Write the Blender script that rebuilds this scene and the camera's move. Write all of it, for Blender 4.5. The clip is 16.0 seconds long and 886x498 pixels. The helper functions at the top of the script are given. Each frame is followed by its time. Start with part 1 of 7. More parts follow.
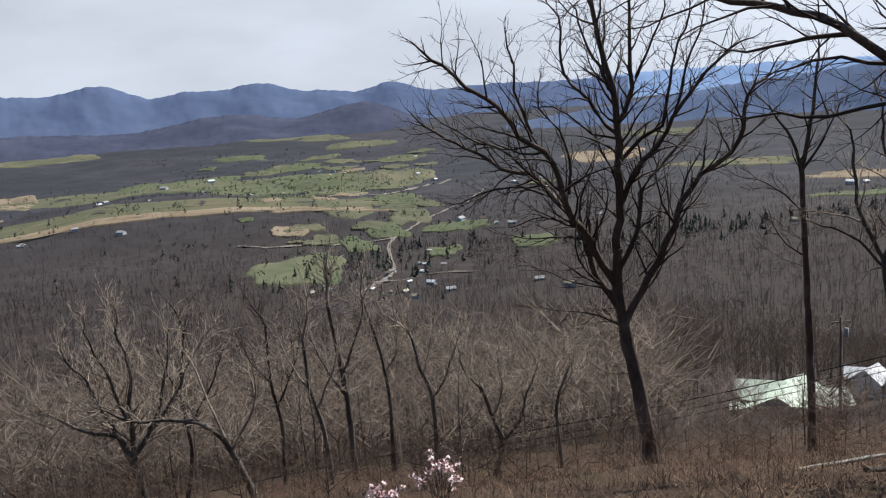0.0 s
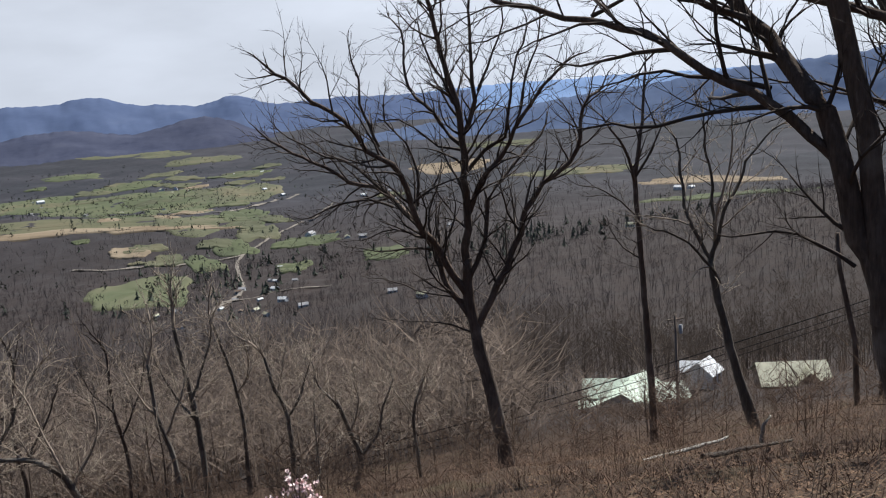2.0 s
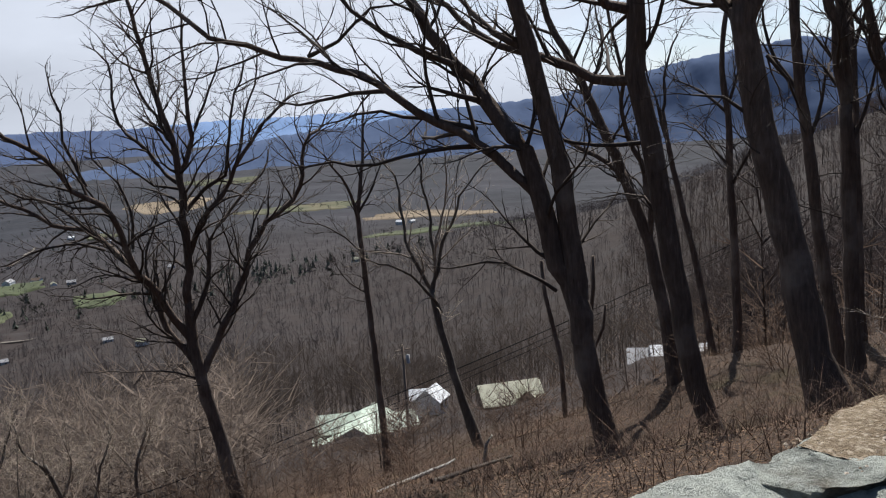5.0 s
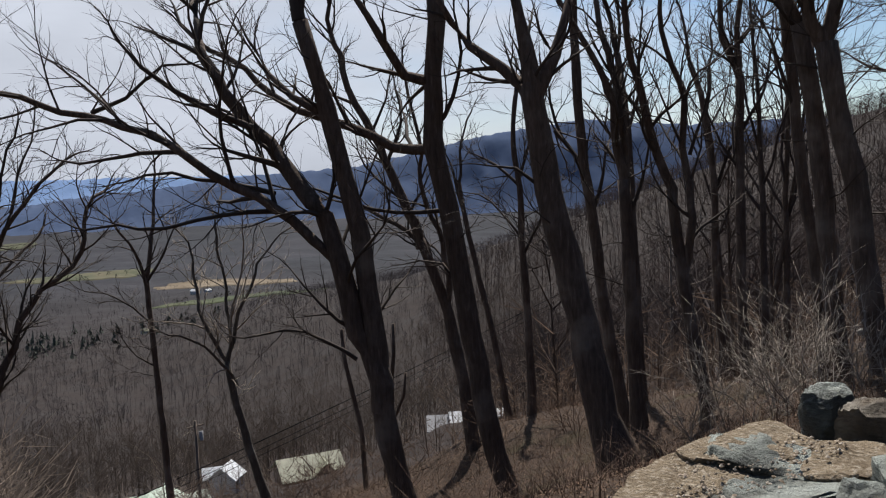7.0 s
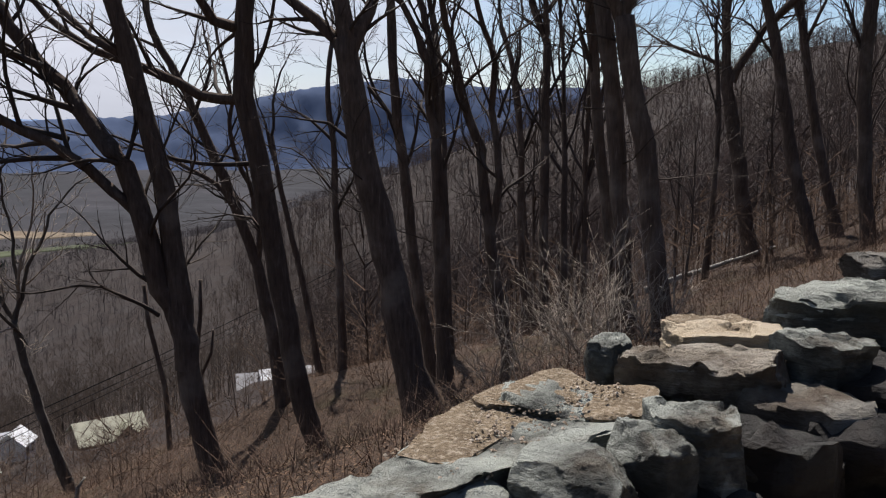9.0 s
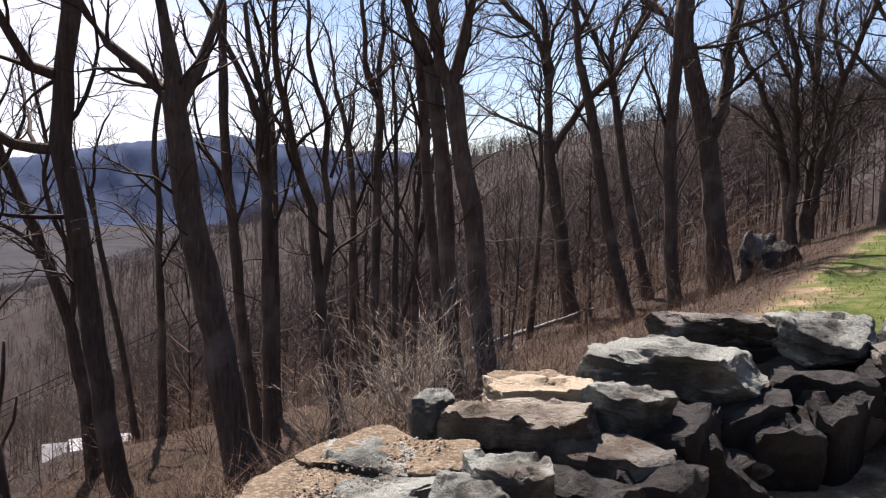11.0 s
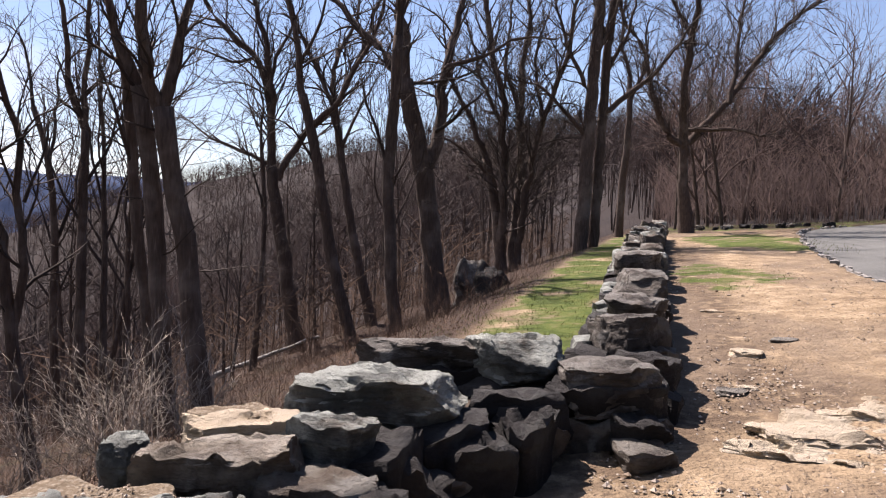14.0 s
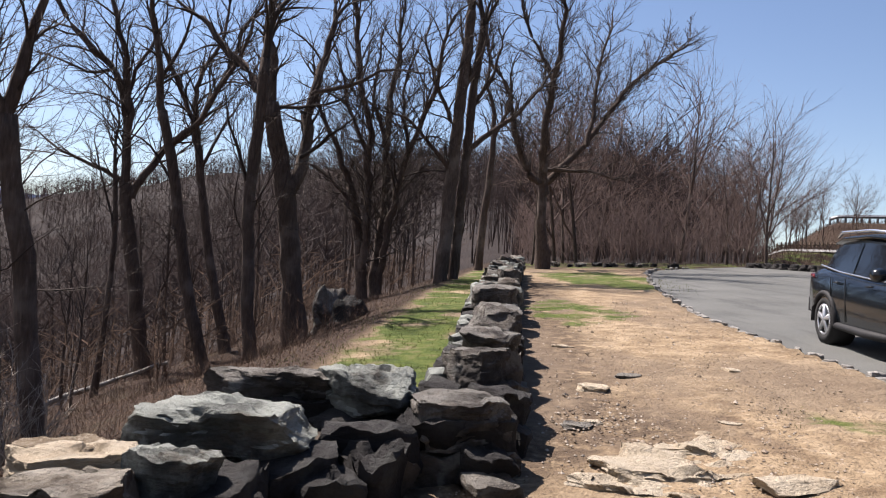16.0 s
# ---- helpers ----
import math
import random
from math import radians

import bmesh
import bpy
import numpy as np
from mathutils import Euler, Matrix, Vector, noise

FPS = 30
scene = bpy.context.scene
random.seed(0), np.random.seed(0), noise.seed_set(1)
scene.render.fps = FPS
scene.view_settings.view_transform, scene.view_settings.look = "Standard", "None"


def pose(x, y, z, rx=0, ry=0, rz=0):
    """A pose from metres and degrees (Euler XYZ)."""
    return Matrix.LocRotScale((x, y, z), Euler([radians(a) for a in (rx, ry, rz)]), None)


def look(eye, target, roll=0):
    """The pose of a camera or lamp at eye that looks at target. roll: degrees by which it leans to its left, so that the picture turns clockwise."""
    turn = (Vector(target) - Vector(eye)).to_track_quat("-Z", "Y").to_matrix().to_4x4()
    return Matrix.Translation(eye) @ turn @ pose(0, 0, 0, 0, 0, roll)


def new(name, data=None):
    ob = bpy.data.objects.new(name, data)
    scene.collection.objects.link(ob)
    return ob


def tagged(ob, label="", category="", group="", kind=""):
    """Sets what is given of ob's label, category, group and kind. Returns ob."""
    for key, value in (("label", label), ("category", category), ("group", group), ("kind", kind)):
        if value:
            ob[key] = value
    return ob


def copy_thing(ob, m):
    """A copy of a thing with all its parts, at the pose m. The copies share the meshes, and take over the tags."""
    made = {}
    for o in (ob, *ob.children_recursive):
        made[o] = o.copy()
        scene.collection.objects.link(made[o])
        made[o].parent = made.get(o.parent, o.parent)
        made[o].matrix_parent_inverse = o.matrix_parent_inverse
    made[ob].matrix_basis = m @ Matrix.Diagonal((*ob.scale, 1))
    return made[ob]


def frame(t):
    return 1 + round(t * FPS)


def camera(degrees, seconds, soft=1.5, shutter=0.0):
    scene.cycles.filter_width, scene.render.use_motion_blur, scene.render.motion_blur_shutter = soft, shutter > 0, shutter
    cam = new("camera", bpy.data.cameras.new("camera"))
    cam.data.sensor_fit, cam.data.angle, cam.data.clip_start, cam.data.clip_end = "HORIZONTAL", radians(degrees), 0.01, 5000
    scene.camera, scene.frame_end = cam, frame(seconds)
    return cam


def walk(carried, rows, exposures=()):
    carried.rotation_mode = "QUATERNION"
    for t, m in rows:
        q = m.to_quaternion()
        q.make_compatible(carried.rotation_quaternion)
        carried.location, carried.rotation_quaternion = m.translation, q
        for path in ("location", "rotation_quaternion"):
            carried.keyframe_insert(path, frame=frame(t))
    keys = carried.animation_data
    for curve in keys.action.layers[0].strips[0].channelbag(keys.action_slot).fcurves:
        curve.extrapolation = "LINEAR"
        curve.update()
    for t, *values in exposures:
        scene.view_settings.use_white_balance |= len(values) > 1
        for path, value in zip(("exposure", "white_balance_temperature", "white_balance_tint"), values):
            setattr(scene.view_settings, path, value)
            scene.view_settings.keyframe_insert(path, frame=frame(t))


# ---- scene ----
cam = camera(54.80, 16.0, soft=1.15)
PATH = [
    (0.0, pose(-0.009, 0.003, 1.604, 79.97, 4.47, 0.03)),
    (0.5, pose(-0.009, 0.002, 1.603, 80.19, 4.61, -2.65)),
    (1.0, pose(-0.006, 0.003, 1.597, 80.33, 4.83, -4.84)),
    (1.5, pose(-0.006, 0.003, 1.601, 80.05, 4.76, -7.20)),
    (2.0, pose(-0.004, 0.002, 1.600, 80.03, 4.79, -10.15)),
    (2.5, pose(-0.000, -0.000, 1.596, 80.25, 4.49, -13.30)),
    (3.0, pose(-0.004, 0.003, 1.599, 80.16, 4.24, -15.14)),
    (3.5, pose(-0.002, -0.000, 1.600, 80.29, 4.55, -17.71)),
    (4.0, pose(0.008, -0.005, 1.591, 80.39, 4.80, -20.84)),
    (4.5, pose(0.004, -0.000, 1.598, 80.33, 4.64, -24.53)),
    (5.0, pose(0.016, -0.012, 1.608, 81.08, 4.07, -28.47)),
    (5.2, pose(0.012, 0.000, 1.604, 81.82, 3.85, -29.96)),
    (7.3, pose(0.135, 0.119, 1.559, 85.22, 2.32, -43.65)),
    (7.5, pose(0.144, 0.115, 1.558, 85.08, 2.11, -45.05)),
    (8.0, pose(0.147, 0.109, 1.558, 83.52, 1.30, -48.37)),
    (8.2, pose(0.150, 0.108, 1.557, 82.72, 0.82, -49.66)),
    (10.3, pose(0.068, 0.020, 1.538, 84.18, -0.46, -60.16)),
    (10.5, pose(0.074, 0.020, 1.540, 84.88, -0.72, -61.38)),
    (11.0, pose(0.098, 0.027, 1.535, 86.09, -1.78, -64.91)),
    (11.5, pose(0.125, 0.022, 1.534, 86.79, -2.55, -68.39)),
    (12.0, pose(0.144, 0.008, 1.537, 87.56, -2.89, -72.39)),
    (12.5, pose(0.152, -0.013, 1.539, 88.35, -2.84, -75.72)),
    (13.0, pose(0.163, -0.035, 1.542, 88.57, -2.66, -78.33)),
    (13.5, pose(0.175, -0.051, 1.536, 88.34, -2.29, -80.43)),
    (14.0, pose(0.180, -0.072, 1.539, 88.58, -2.10, -82.96)),
    (14.5, pose(0.187, -0.088, 1.547, 89.47, -2.40, -85.51)),
    (15.0, pose(0.192, -0.092, 1.549, 90.30, -3.05, -87.67)),
    (15.5, pose(0.190, -0.090, 1.555, 90.75, -3.98, -89.77)),
    (16.0, pose(0.196, -0.097, 1.553, 91.04, -4.38, -92.17)),
]
walk(cam, PATH, exposures=[(0.0, 0.90, 6200, 9), (5.0, 0.84, 6200, 10), (7.5, 0.50, 6300, 11), (8.2, 0.48, 6300, 12), (10.5, 1.24, 6650, 20), (13.0, 1.31, 6650, 26), (16.0, 1.12, 6450, 19)])

# ---- world and sun ----
SUN_AZ, SUN_EL = 47.0, 53.0          # degrees to the right of +y, degrees above the horizon
sun_dir = Vector((math.sin(radians(SUN_AZ)) * math.cos(radians(SUN_EL)),
                  math.cos(radians(SUN_AZ)) * math.cos(radians(SUN_EL)), math.sin(radians(SUN_EL))))
world = bpy.data.worlds.new("sky")
scene.world = world
world.use_nodes = True
wn, wl = world.node_tree.nodes, world.node_tree.links
wn.clear()
w_sky = wn.new("ShaderNodeTexSky")
w_sky.sky_type = "NISHITA"
w_sky.sun_disc = False
w_sky.sun_elevation = radians(SUN_EL)
w_sky.sun_rotation = radians(SUN_AZ)
w_sky.altitude = 600
w_sky.air_density, w_sky.dust_density, w_sky.ozone_density = 1.0, 0.2, 1.4
w_co = wn.new("ShaderNodeTexCoord")
w_map = wn.new("ShaderNodeMapping")
w_map.inputs["Scale"].default_value = (1.6, 1.6, 5.0)
w_noise = wn.new("ShaderNodeTexNoise")
w_noise.inputs["Scale"].default_value, w_noise.inputs["Detail"].default_value = 1.7, 8
w_dot = wn.new("ShaderNodeVectorMath")
w_dot.operation = "DOT_PRODUCT"
w_dot.inputs[1].default_value = (math.sin(radians(-5)), math.cos(radians(-5)), 0.0)
w_sum = wn.new("ShaderNodeMath")
w_sum.operation = "MULTIPLY_ADD"
w_sum.inputs[1].default_value = 0.9
w_ramp = wn.new("ShaderNodeMapRange")
w_ramp.interpolation_type = "SMOOTHSTEP"
w_ramp.inputs["From Min"].default_value, w_ramp.inputs["From Max"].default_value = 0.72, 1.22
w_mix = wn.new("ShaderNodeMixRGB")
w_mix.inputs[2].default_value = (5.9, 6.15, 6.75, 1)
w_bg = wn.new("ShaderNodeBackground")
w_bg.inputs["Strength"].default_value = 0.06
w_out = wn.new("ShaderNodeOutputWorld")
wl.new(w_co.outputs["Generated"], w_map.inputs["Vector"])
wl.new(w_map.outputs[0], w_noise.inputs["Vector"])
wl.new(w_co.outputs["Generated"], w_dot.inputs[0])
wl.new(w_dot.outputs["Value"], w_sum.inputs[0])
wl.new(w_noise.outputs["Fac"], w_sum.inputs[2])
wl.new(w_sum.outputs[0], w_ramp.inputs["Value"])
wl.new(w_ramp.outputs["Result"], w_mix.inputs[0])
wl.new(w_sky.outputs[0], w_mix.inputs[1])
w_soft = wn.new("ShaderNodeTexNoise")
w_soft.inputs["Scale"].default_value, w_soft.inputs["Detail"].default_value = 2.6, 7
w_tone = wn.new("ShaderNodeMapRange")
w_tone.inputs["From Min"].default_value, w_tone.inputs["From Max"].default_value = 0.3, 0.7
w_tone.inputs["To Min"].default_value, w_tone.inputs["To Max"].default_value = 0.86, 1.08
w_cloud = wn.new("ShaderNodeMixRGB")
w_cloud.blend_type = "MULTIPLY"
w_cloud.inputs[0].default_value = 1.0
w_cloud.inputs[1].default_value = (6.15, 6.45, 7.1, 1)
wl.new(w_map.outputs[0], w_soft.inputs["Vector"])
wl.new(w_soft.outputs["Fac"], w_tone.inputs["Value"])
w_side = wn.new("ShaderNodeVectorMath")
w_side.operation = "DOT_PRODUCT"
w_side.inputs[1].default_value = sun_dir
w_glare = wn.new("ShaderNodeMapRange")
w_glare.inputs["From Min"].default_value, w_glare.inputs["From Max"].default_value = 0.45, 0.8
w_glare.inputs["To Min"].default_value, w_glare.inputs["To Max"].default_value = 1.0, 1.32
w_both = wn.new("ShaderNodeMath")
w_both.operation = "MULTIPLY"
wl.new(w_co.outputs["Generated"], w_side.inputs[0])
wl.new(w_side.outputs["Value"], w_glare.inputs["Value"])
wl.new(w_tone.outputs["Result"], w_both.inputs[0])
wl.new(w_glare.outputs["Result"], w_both.inputs[1])
wl.new(w_both.outputs[0], w_cloud.inputs[2])
wl.new(w_cloud.outputs[0], w_mix.inputs[2])
wl.new(w_mix.outputs[0], w_bg.inputs["Color"])
wl.new(w_bg.outputs[0], w_out.inputs[0])
sun = new("sun", bpy.data.lights.new("sun", "SUN"))
sun.data.energy, sun.data.angle, sun.data.color = 5.0, radians(0.6), (1.0, 0.94, 0.85)
sun.matrix_world = look(sun_dir * 100, (0, 0, 0))

# ---- materials ----


class Mat:
    """A node material with a few short ways to build it."""

    def __init__(self, name, rough=0.9, metal=0.0, spec=0.3):
        self.m = bpy.data.materials.new(name)
        self.m.use_nodes = True
        self.n, self.l = self.m.node_tree.nodes, self.m.node_tree.links
        self.b = self.n["Principled BSDF"]
        self.b.inputs["Roughness"].default_value = rough
        self.b.inputs["Metallic"].default_value = metal
        self.b.inputs["Specular IOR Level"].default_value = spec
        self.co = self.n.new("ShaderNodeNewGeometry").outputs["Position"]

    def local(self):
        self.co = self.n.new("ShaderNodeTexCoord").outputs["Object"]
        return self

    def noise(self, scale, detail=4.0, stretch=(1, 1, 1), rough=0.6, w=0.0):
        mp = self.n.new("ShaderNodeMapping")
        mp.inputs["Scale"].default_value = stretch
        mp.inputs["Location"].default_value = (w, w * 1.7, w * 0.3)
        self.l.new(self.co, mp.inputs["Vector"])
        t = self.n.new("ShaderNodeTexNoise")
        t.inputs["Scale"].default_value, t.inputs["Detail"].default_value, t.inputs["Roughness"].default_value = scale, detail, rough
        self.l.new(mp.outputs[0], t.inputs["Vector"])
        return t.outputs["Fac"]

    def cells(self, scale, out="Distance", stretch=(1, 1, 1)):
        mp = self.n.new("ShaderNodeMapping")
        mp.inputs["Scale"].default_value = stretch
        self.l.new(self.co, mp.inputs["Vector"])
        t = self.n.new("ShaderNodeTexVoronoi")
        t.inputs["Scale"].default_value = scale
        self.l.new(mp.outputs[0], t.inputs["Vector"])
        return t.outputs[out]

    def attr(self, name):
        a = self.n.new("ShaderNodeAttribute")
        a.attribute_name = name
        return a.outputs["Fac"]

    def island(self):
        return self.n.new("ShaderNodeNewGeometry").outputs["Random Per Island"]

    def own(self):
        return self.n.new("ShaderNodeObjectInfo").outputs["Random"]

    def ramp(self, fac, stops):
        r = self.n.new("ShaderNodeValToRGB")
        while len(r.color_ramp.elements) < len(stops):
            r.color_ramp.elements.new(0.5)
        for e, (p, c) in zip(r.color_ramp.elements, stops):
            e.position, e.color = p, (*c, 1) if len(c) == 3 else c
        self.l.new(fac, r.inputs[0])
        return r.outputs[0]

    def step(self, fac, lo, hi):
        r = self.n.new("ShaderNodeMapRange")
        r.interpolation_type = "SMOOTHSTEP"
        r.inputs["From Min"].default_value, r.inputs["From Max"].default_value = lo, hi
        self.l.new(fac, r.inputs["Value"])
        return r.outputs["Result"]

    def math(self, op, a, b):
        r = self.n.new("ShaderNodeMath")
        r.operation = op
        for i, v in enumerate((a, b)):
            if isinstance(v, (int, float)):
                r.inputs[i].default_value = v
            else:
                self.l.new(v, r.inputs[i])
        return r.outputs[0]

    def mix(self, fac, a, b, blend="MIX"):
        r = self.n.new("ShaderNodeMixRGB")
        r.blend_type = blend
        for i, v in enumerate((fac, a, b)):
            if isinstance(v, (int, float)):
                r.inputs[i].default_value = v
            elif isinstance(v, tuple):
                r.inputs[i].default_value = (*v, 1)
            else:
                self.l.new(v, r.inputs[i])
        return r.outputs[0]

    def done(self, colour, bump=None, strength=0.4, distance=0.02, rough=None):
        if isinstance(colour, tuple):
            self.b.inputs["Base Color"].default_value = (*colour, 1)
        else:
            self.l.new(colour, self.b.inputs["Base Color"])
        if bump is not None:
            b = self.n.new("ShaderNodeBump")
            b.inputs["Strength"].default_value, b.inputs["Distance"].default_value = strength, distance
            self.l.new(bump, b.inputs["Height"])
            self.l.new(b.outputs[0], self.b.inputs["Normal"])
        if rough is not None:
            self.l.new(rough, self.b.inputs["Roughness"])
        return self.m


def bark_material(name, dark, light, pale):
    k = Mat(name, 0.95, spec=0.15).local()
    streak = k.noise(9, 6, (3, 3, 0.5))
    blot = k.noise(1.3, 4, w=3)
    c = k.ramp(streak, [(0.25, dark), (0.6, light), (0.85, pale)])
    c = k.mix(k.math("MULTIPLY", k.step(blot, 0.52, 0.72), 0.55), c, pale)
    c = k.mix(k.math("MULTIPLY", k.own(), 0.3), c, dark)
    ridges = k.noise(22, 5, (2.5, 2.5, 0.35), w=7)
    return k.done(c, ridges, 0.9, 0.03)


BARK = bark_material("bark", (0.0459, 0.0344, 0.0280), (0.1147, 0.0853, 0.0693), (0.2563, 0.2164, 0.1824))
BARK_PALE = bark_material("pale_bark", (0.051, 0.0425, 0.03655), (0.1105, 0.0952, 0.08075), (0.2295, 0.2125, 0.187))


def twig_material(name, a, b):
    k = Mat(name, 0.9, spec=0.2)
    return k.done(k.mix(k.noise(3.0, 3), k.mix(k.island(), a, b), k.mix(0.5, a, b)))


def haze_wood(name, a, b):
    """Far bare woods: bundles of thin twigs that pass light as well as catch it."""
    k = Mat(name, 0.9, spec=0.1)
    col = k.mix(k.noise(0.03, 4), k.mix(k.island(), a, b), k.mix(0.5, a, b))
    m = k.done(col)
    glow = k.n.new("ShaderNodeBsdfTranslucent")
    both = k.n.new("ShaderNodeMixShader")
    both.inputs[0].default_value = 0.5
    k.l.new(col, glow.inputs["Color"])
    k.l.new(k.b.outputs[0], both.inputs[1])
    k.l.new(glow.outputs[0], both.inputs[2])
    k.l.new(both.outputs[0], k.n["Material Output"].inputs["Surface"])
    return m


TWIG = twig_material("twigs", (0.0298, 0.0229, 0.0195), (0.0723, 0.0570, 0.0476))
WOOD_TWIG = twig_material("wood_twigs", (0.085, 0.064, 0.053), (0.20, 0.158, 0.132))
TWIG_PALE = twig_material("pale_twigs", (0.1445, 0.1173, 0.0918), (0.289, 0.2422, 0.1955))
EDGE_WOOD = twig_material("edge_woods", (0.066, 0.045, 0.038), (0.150, 0.106, 0.090))
FAR_WOOD = haze_wood("far_woods", (0.0330, 0.0258, 0.0218), (0.0660, 0.0535, 0.0456))
HEDGE = haze_wood("hedges", (0.013, 0.015, 0.013), (0.034, 0.034, 0.030))
# cooler than the nearer woods: some distance haze is in the colour
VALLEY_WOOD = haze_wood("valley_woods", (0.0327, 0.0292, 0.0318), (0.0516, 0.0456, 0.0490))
POLE_TWIG = twig_material("pole_twigs", (0.032, 0.024, 0.022), (0.07, 0.054, 0.048))
THICKET = haze_wood("thicket", (0.1105, 0.0806, 0.0728), (0.195, 0.1482, 0.1326))
HILL_WOOD = haze_wood("hill_woods", (0.0279, 0.0209, 0.0201), (0.0492, 0.0373, 0.0353))
UNDERWOOD = haze_wood("underwood", (0.022, 0.015, 0.012), (0.150, 0.108, 0.084))
NEAR_WOOD = haze_wood("near_woods", (0.045, 0.034, 0.028), (0.29, 0.235, 0.195))

# ---- ground ----


def smooth(x, lo, hi):
    t = np.clip((np.asarray(x, float) - lo) / (hi - lo), 0, 1)
    return t * t * (3 - 2 * t)


def wave(x, y, scale, seed=0.0):
    """Cheap rolling noise made of turned sine waves, about -1 to 1."""
    x, y = np.asarray(x, float) / scale, np.asarray(y, float) / scale
    total, amp = 0.0, 1.0
    for i in range(5):
        a = 1.3 + i * 2.4 + seed
        u, v = x * math.cos(a) - y * math.sin(a), x * math.sin(a) + y * math.cos(a)
        total = total + amp * np.sin(u * 6.28 + seed * 3 + 1.7 * np.sin(v * 4.1 + i)) * np.cos(v * 5.1 + i * 1.9)
        x, y, amp = x * 1.83, y * 1.83, amp * 0.55
    return total / 1.6


def lot_height(x, y):
    """The overlook's level ground, which climbs a little to +x and -y."""
    x, y = 45 * np.tanh(np.asarray(x, float) / 45), 40 * np.tanh(np.asarray(y, float) / 40)
    return 0.0423 * x - 0.0782 * y


def edge_y(x):
    """Where the level ground ends and the hillside begins."""
    return np.interp(x, [-40, 2, 4, 6, 9, 22, 40, 60, 400], [2.2, 2.3, 2.1, 1.7, 1.0, -0.6, -3.5, -6, -20])


def ground_height(x, y):
    x, y = np.asarray(x, float), np.asarray(y, float)
    s = y - edge_y(x)
    down = np.maximum(s, 0)
    drop = 170 * (1 - np.exp(-down * 0.45 / 170)) - 0.36 * (1 - np.exp(-down / 3.0))
    level = lot_height(x, np.minimum(y, edge_y(x)))
    near = level - drop + smooth(s, 1, 6) * 0.12 * wave(x, y, 4.0, 2.0) + smooth(s, 20, 90) * 2.0 * wave(x, y, 60, 5.0)
    # hollows and swells on the slope below the wall
    near = near - 0.55 * np.exp(-((x - 6.9) / 2.2) ** 2 - ((y - 7.4) / 2.8) ** 2) + 0.75 * np.exp(-((x - 12.5) / 3.0) ** 2 - ((y - 12.2) / 3.2) ** 2)
    near = near - 0.65 * np.exp(-((x - 3) / 4.0) ** 2 - ((y - 22) / 7.0) ** 2) - 0.35 * np.exp(-((x - 18) / 3.5) ** 2 - ((y - 3.2) / 1.8) ** 2)
    # the wooded spur to the east: its crest line, as bearing, distance and rise above the overlook
    r, way = np.hypot(x, y), np.degrees(np.arctan2(x, y))
    far_r = np.interp(way, [20, 32, 45, 60, 75, 90, 110, 130], [640, 600, 560, 520, 470, 430, 400, 400])
    rise = np.interp(way, [20, 32, 39, 46, 52.5, 60, 67, 72, 77, 85, 90, 96, 100, 106, 110, 114], [-12, -9.3, -7.8, -5.1, -2.5, 0.0, 2.3, 3.3, 4.5, 5.5, 5.9, 5.7, 4.6, 4.0, 2.5, 0.8])
    crest = 1.6 + far_r * np.tan(np.radians(rise)) + 2.5 * wave(x, y, 90, 8.0)
    back = np.where(way < 80, -170.0, -60.0)
    spur = np.where(r < far_r, crest, crest + (back - crest) * smooth(r / far_r, 1.02, 2.4))
    w = smooth(r / far_r, 0.14, 1.0) * smooth(way, 14, 34) * smooth(118 - way, 0, 6)
    z = near * (1 - w) + spur * w
    # low hill with a field on its top, and the rolling floor of the valley
    z = z + 46 * np.exp(-(((x + 500) / 330.0) ** 2 + ((y - 1330) / 260.0) ** 2)) * smooth(y, 300, 900)
    z = z + smooth(r, 500, 1300) * (5.0 * wave(x, y, 500, 1.0) + 2.0 * wave(x, y, 170, 4.0))
    z = z + smooth(r, 1900, 4600) * 105
    # the bank that carries the road beyond the car park
    out, way = 0.891 * x - 0.454 * y, np.degrees(np.arctan2(x, y))
    z = z + 0.9 * smooth(out, 43, 56) * smooth(way, 111.5, 114) * smooth(150 - way, 0, 20) * smooth(130 - x, 0, 40)
    z = z + 2.45 * smooth(out, 60, 74) * smooth(way, 113, 117) * smooth(150 - way, 0, 20) * smooth(130 - x, 0, 40)
    # unseen wooded rise across the road behind the overlook, added to block skylight
    back = smooth(-(y + 0.55 * x), 34, 110) * smooth(90 - x, 0, 60)
    return z + 34 * back


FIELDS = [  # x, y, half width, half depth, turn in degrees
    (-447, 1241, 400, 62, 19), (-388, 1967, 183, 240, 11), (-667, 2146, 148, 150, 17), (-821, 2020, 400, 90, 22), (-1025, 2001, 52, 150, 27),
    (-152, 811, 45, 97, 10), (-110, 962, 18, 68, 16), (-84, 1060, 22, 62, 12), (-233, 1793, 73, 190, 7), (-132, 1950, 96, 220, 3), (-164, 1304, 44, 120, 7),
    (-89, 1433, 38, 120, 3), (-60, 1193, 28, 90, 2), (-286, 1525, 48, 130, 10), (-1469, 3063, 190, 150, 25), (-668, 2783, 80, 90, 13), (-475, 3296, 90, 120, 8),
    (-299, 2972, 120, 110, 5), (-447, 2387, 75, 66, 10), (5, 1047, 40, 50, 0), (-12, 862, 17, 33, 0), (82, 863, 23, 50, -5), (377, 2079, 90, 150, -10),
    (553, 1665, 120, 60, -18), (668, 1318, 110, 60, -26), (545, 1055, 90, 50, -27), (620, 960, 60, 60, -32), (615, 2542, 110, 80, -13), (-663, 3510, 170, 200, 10)]


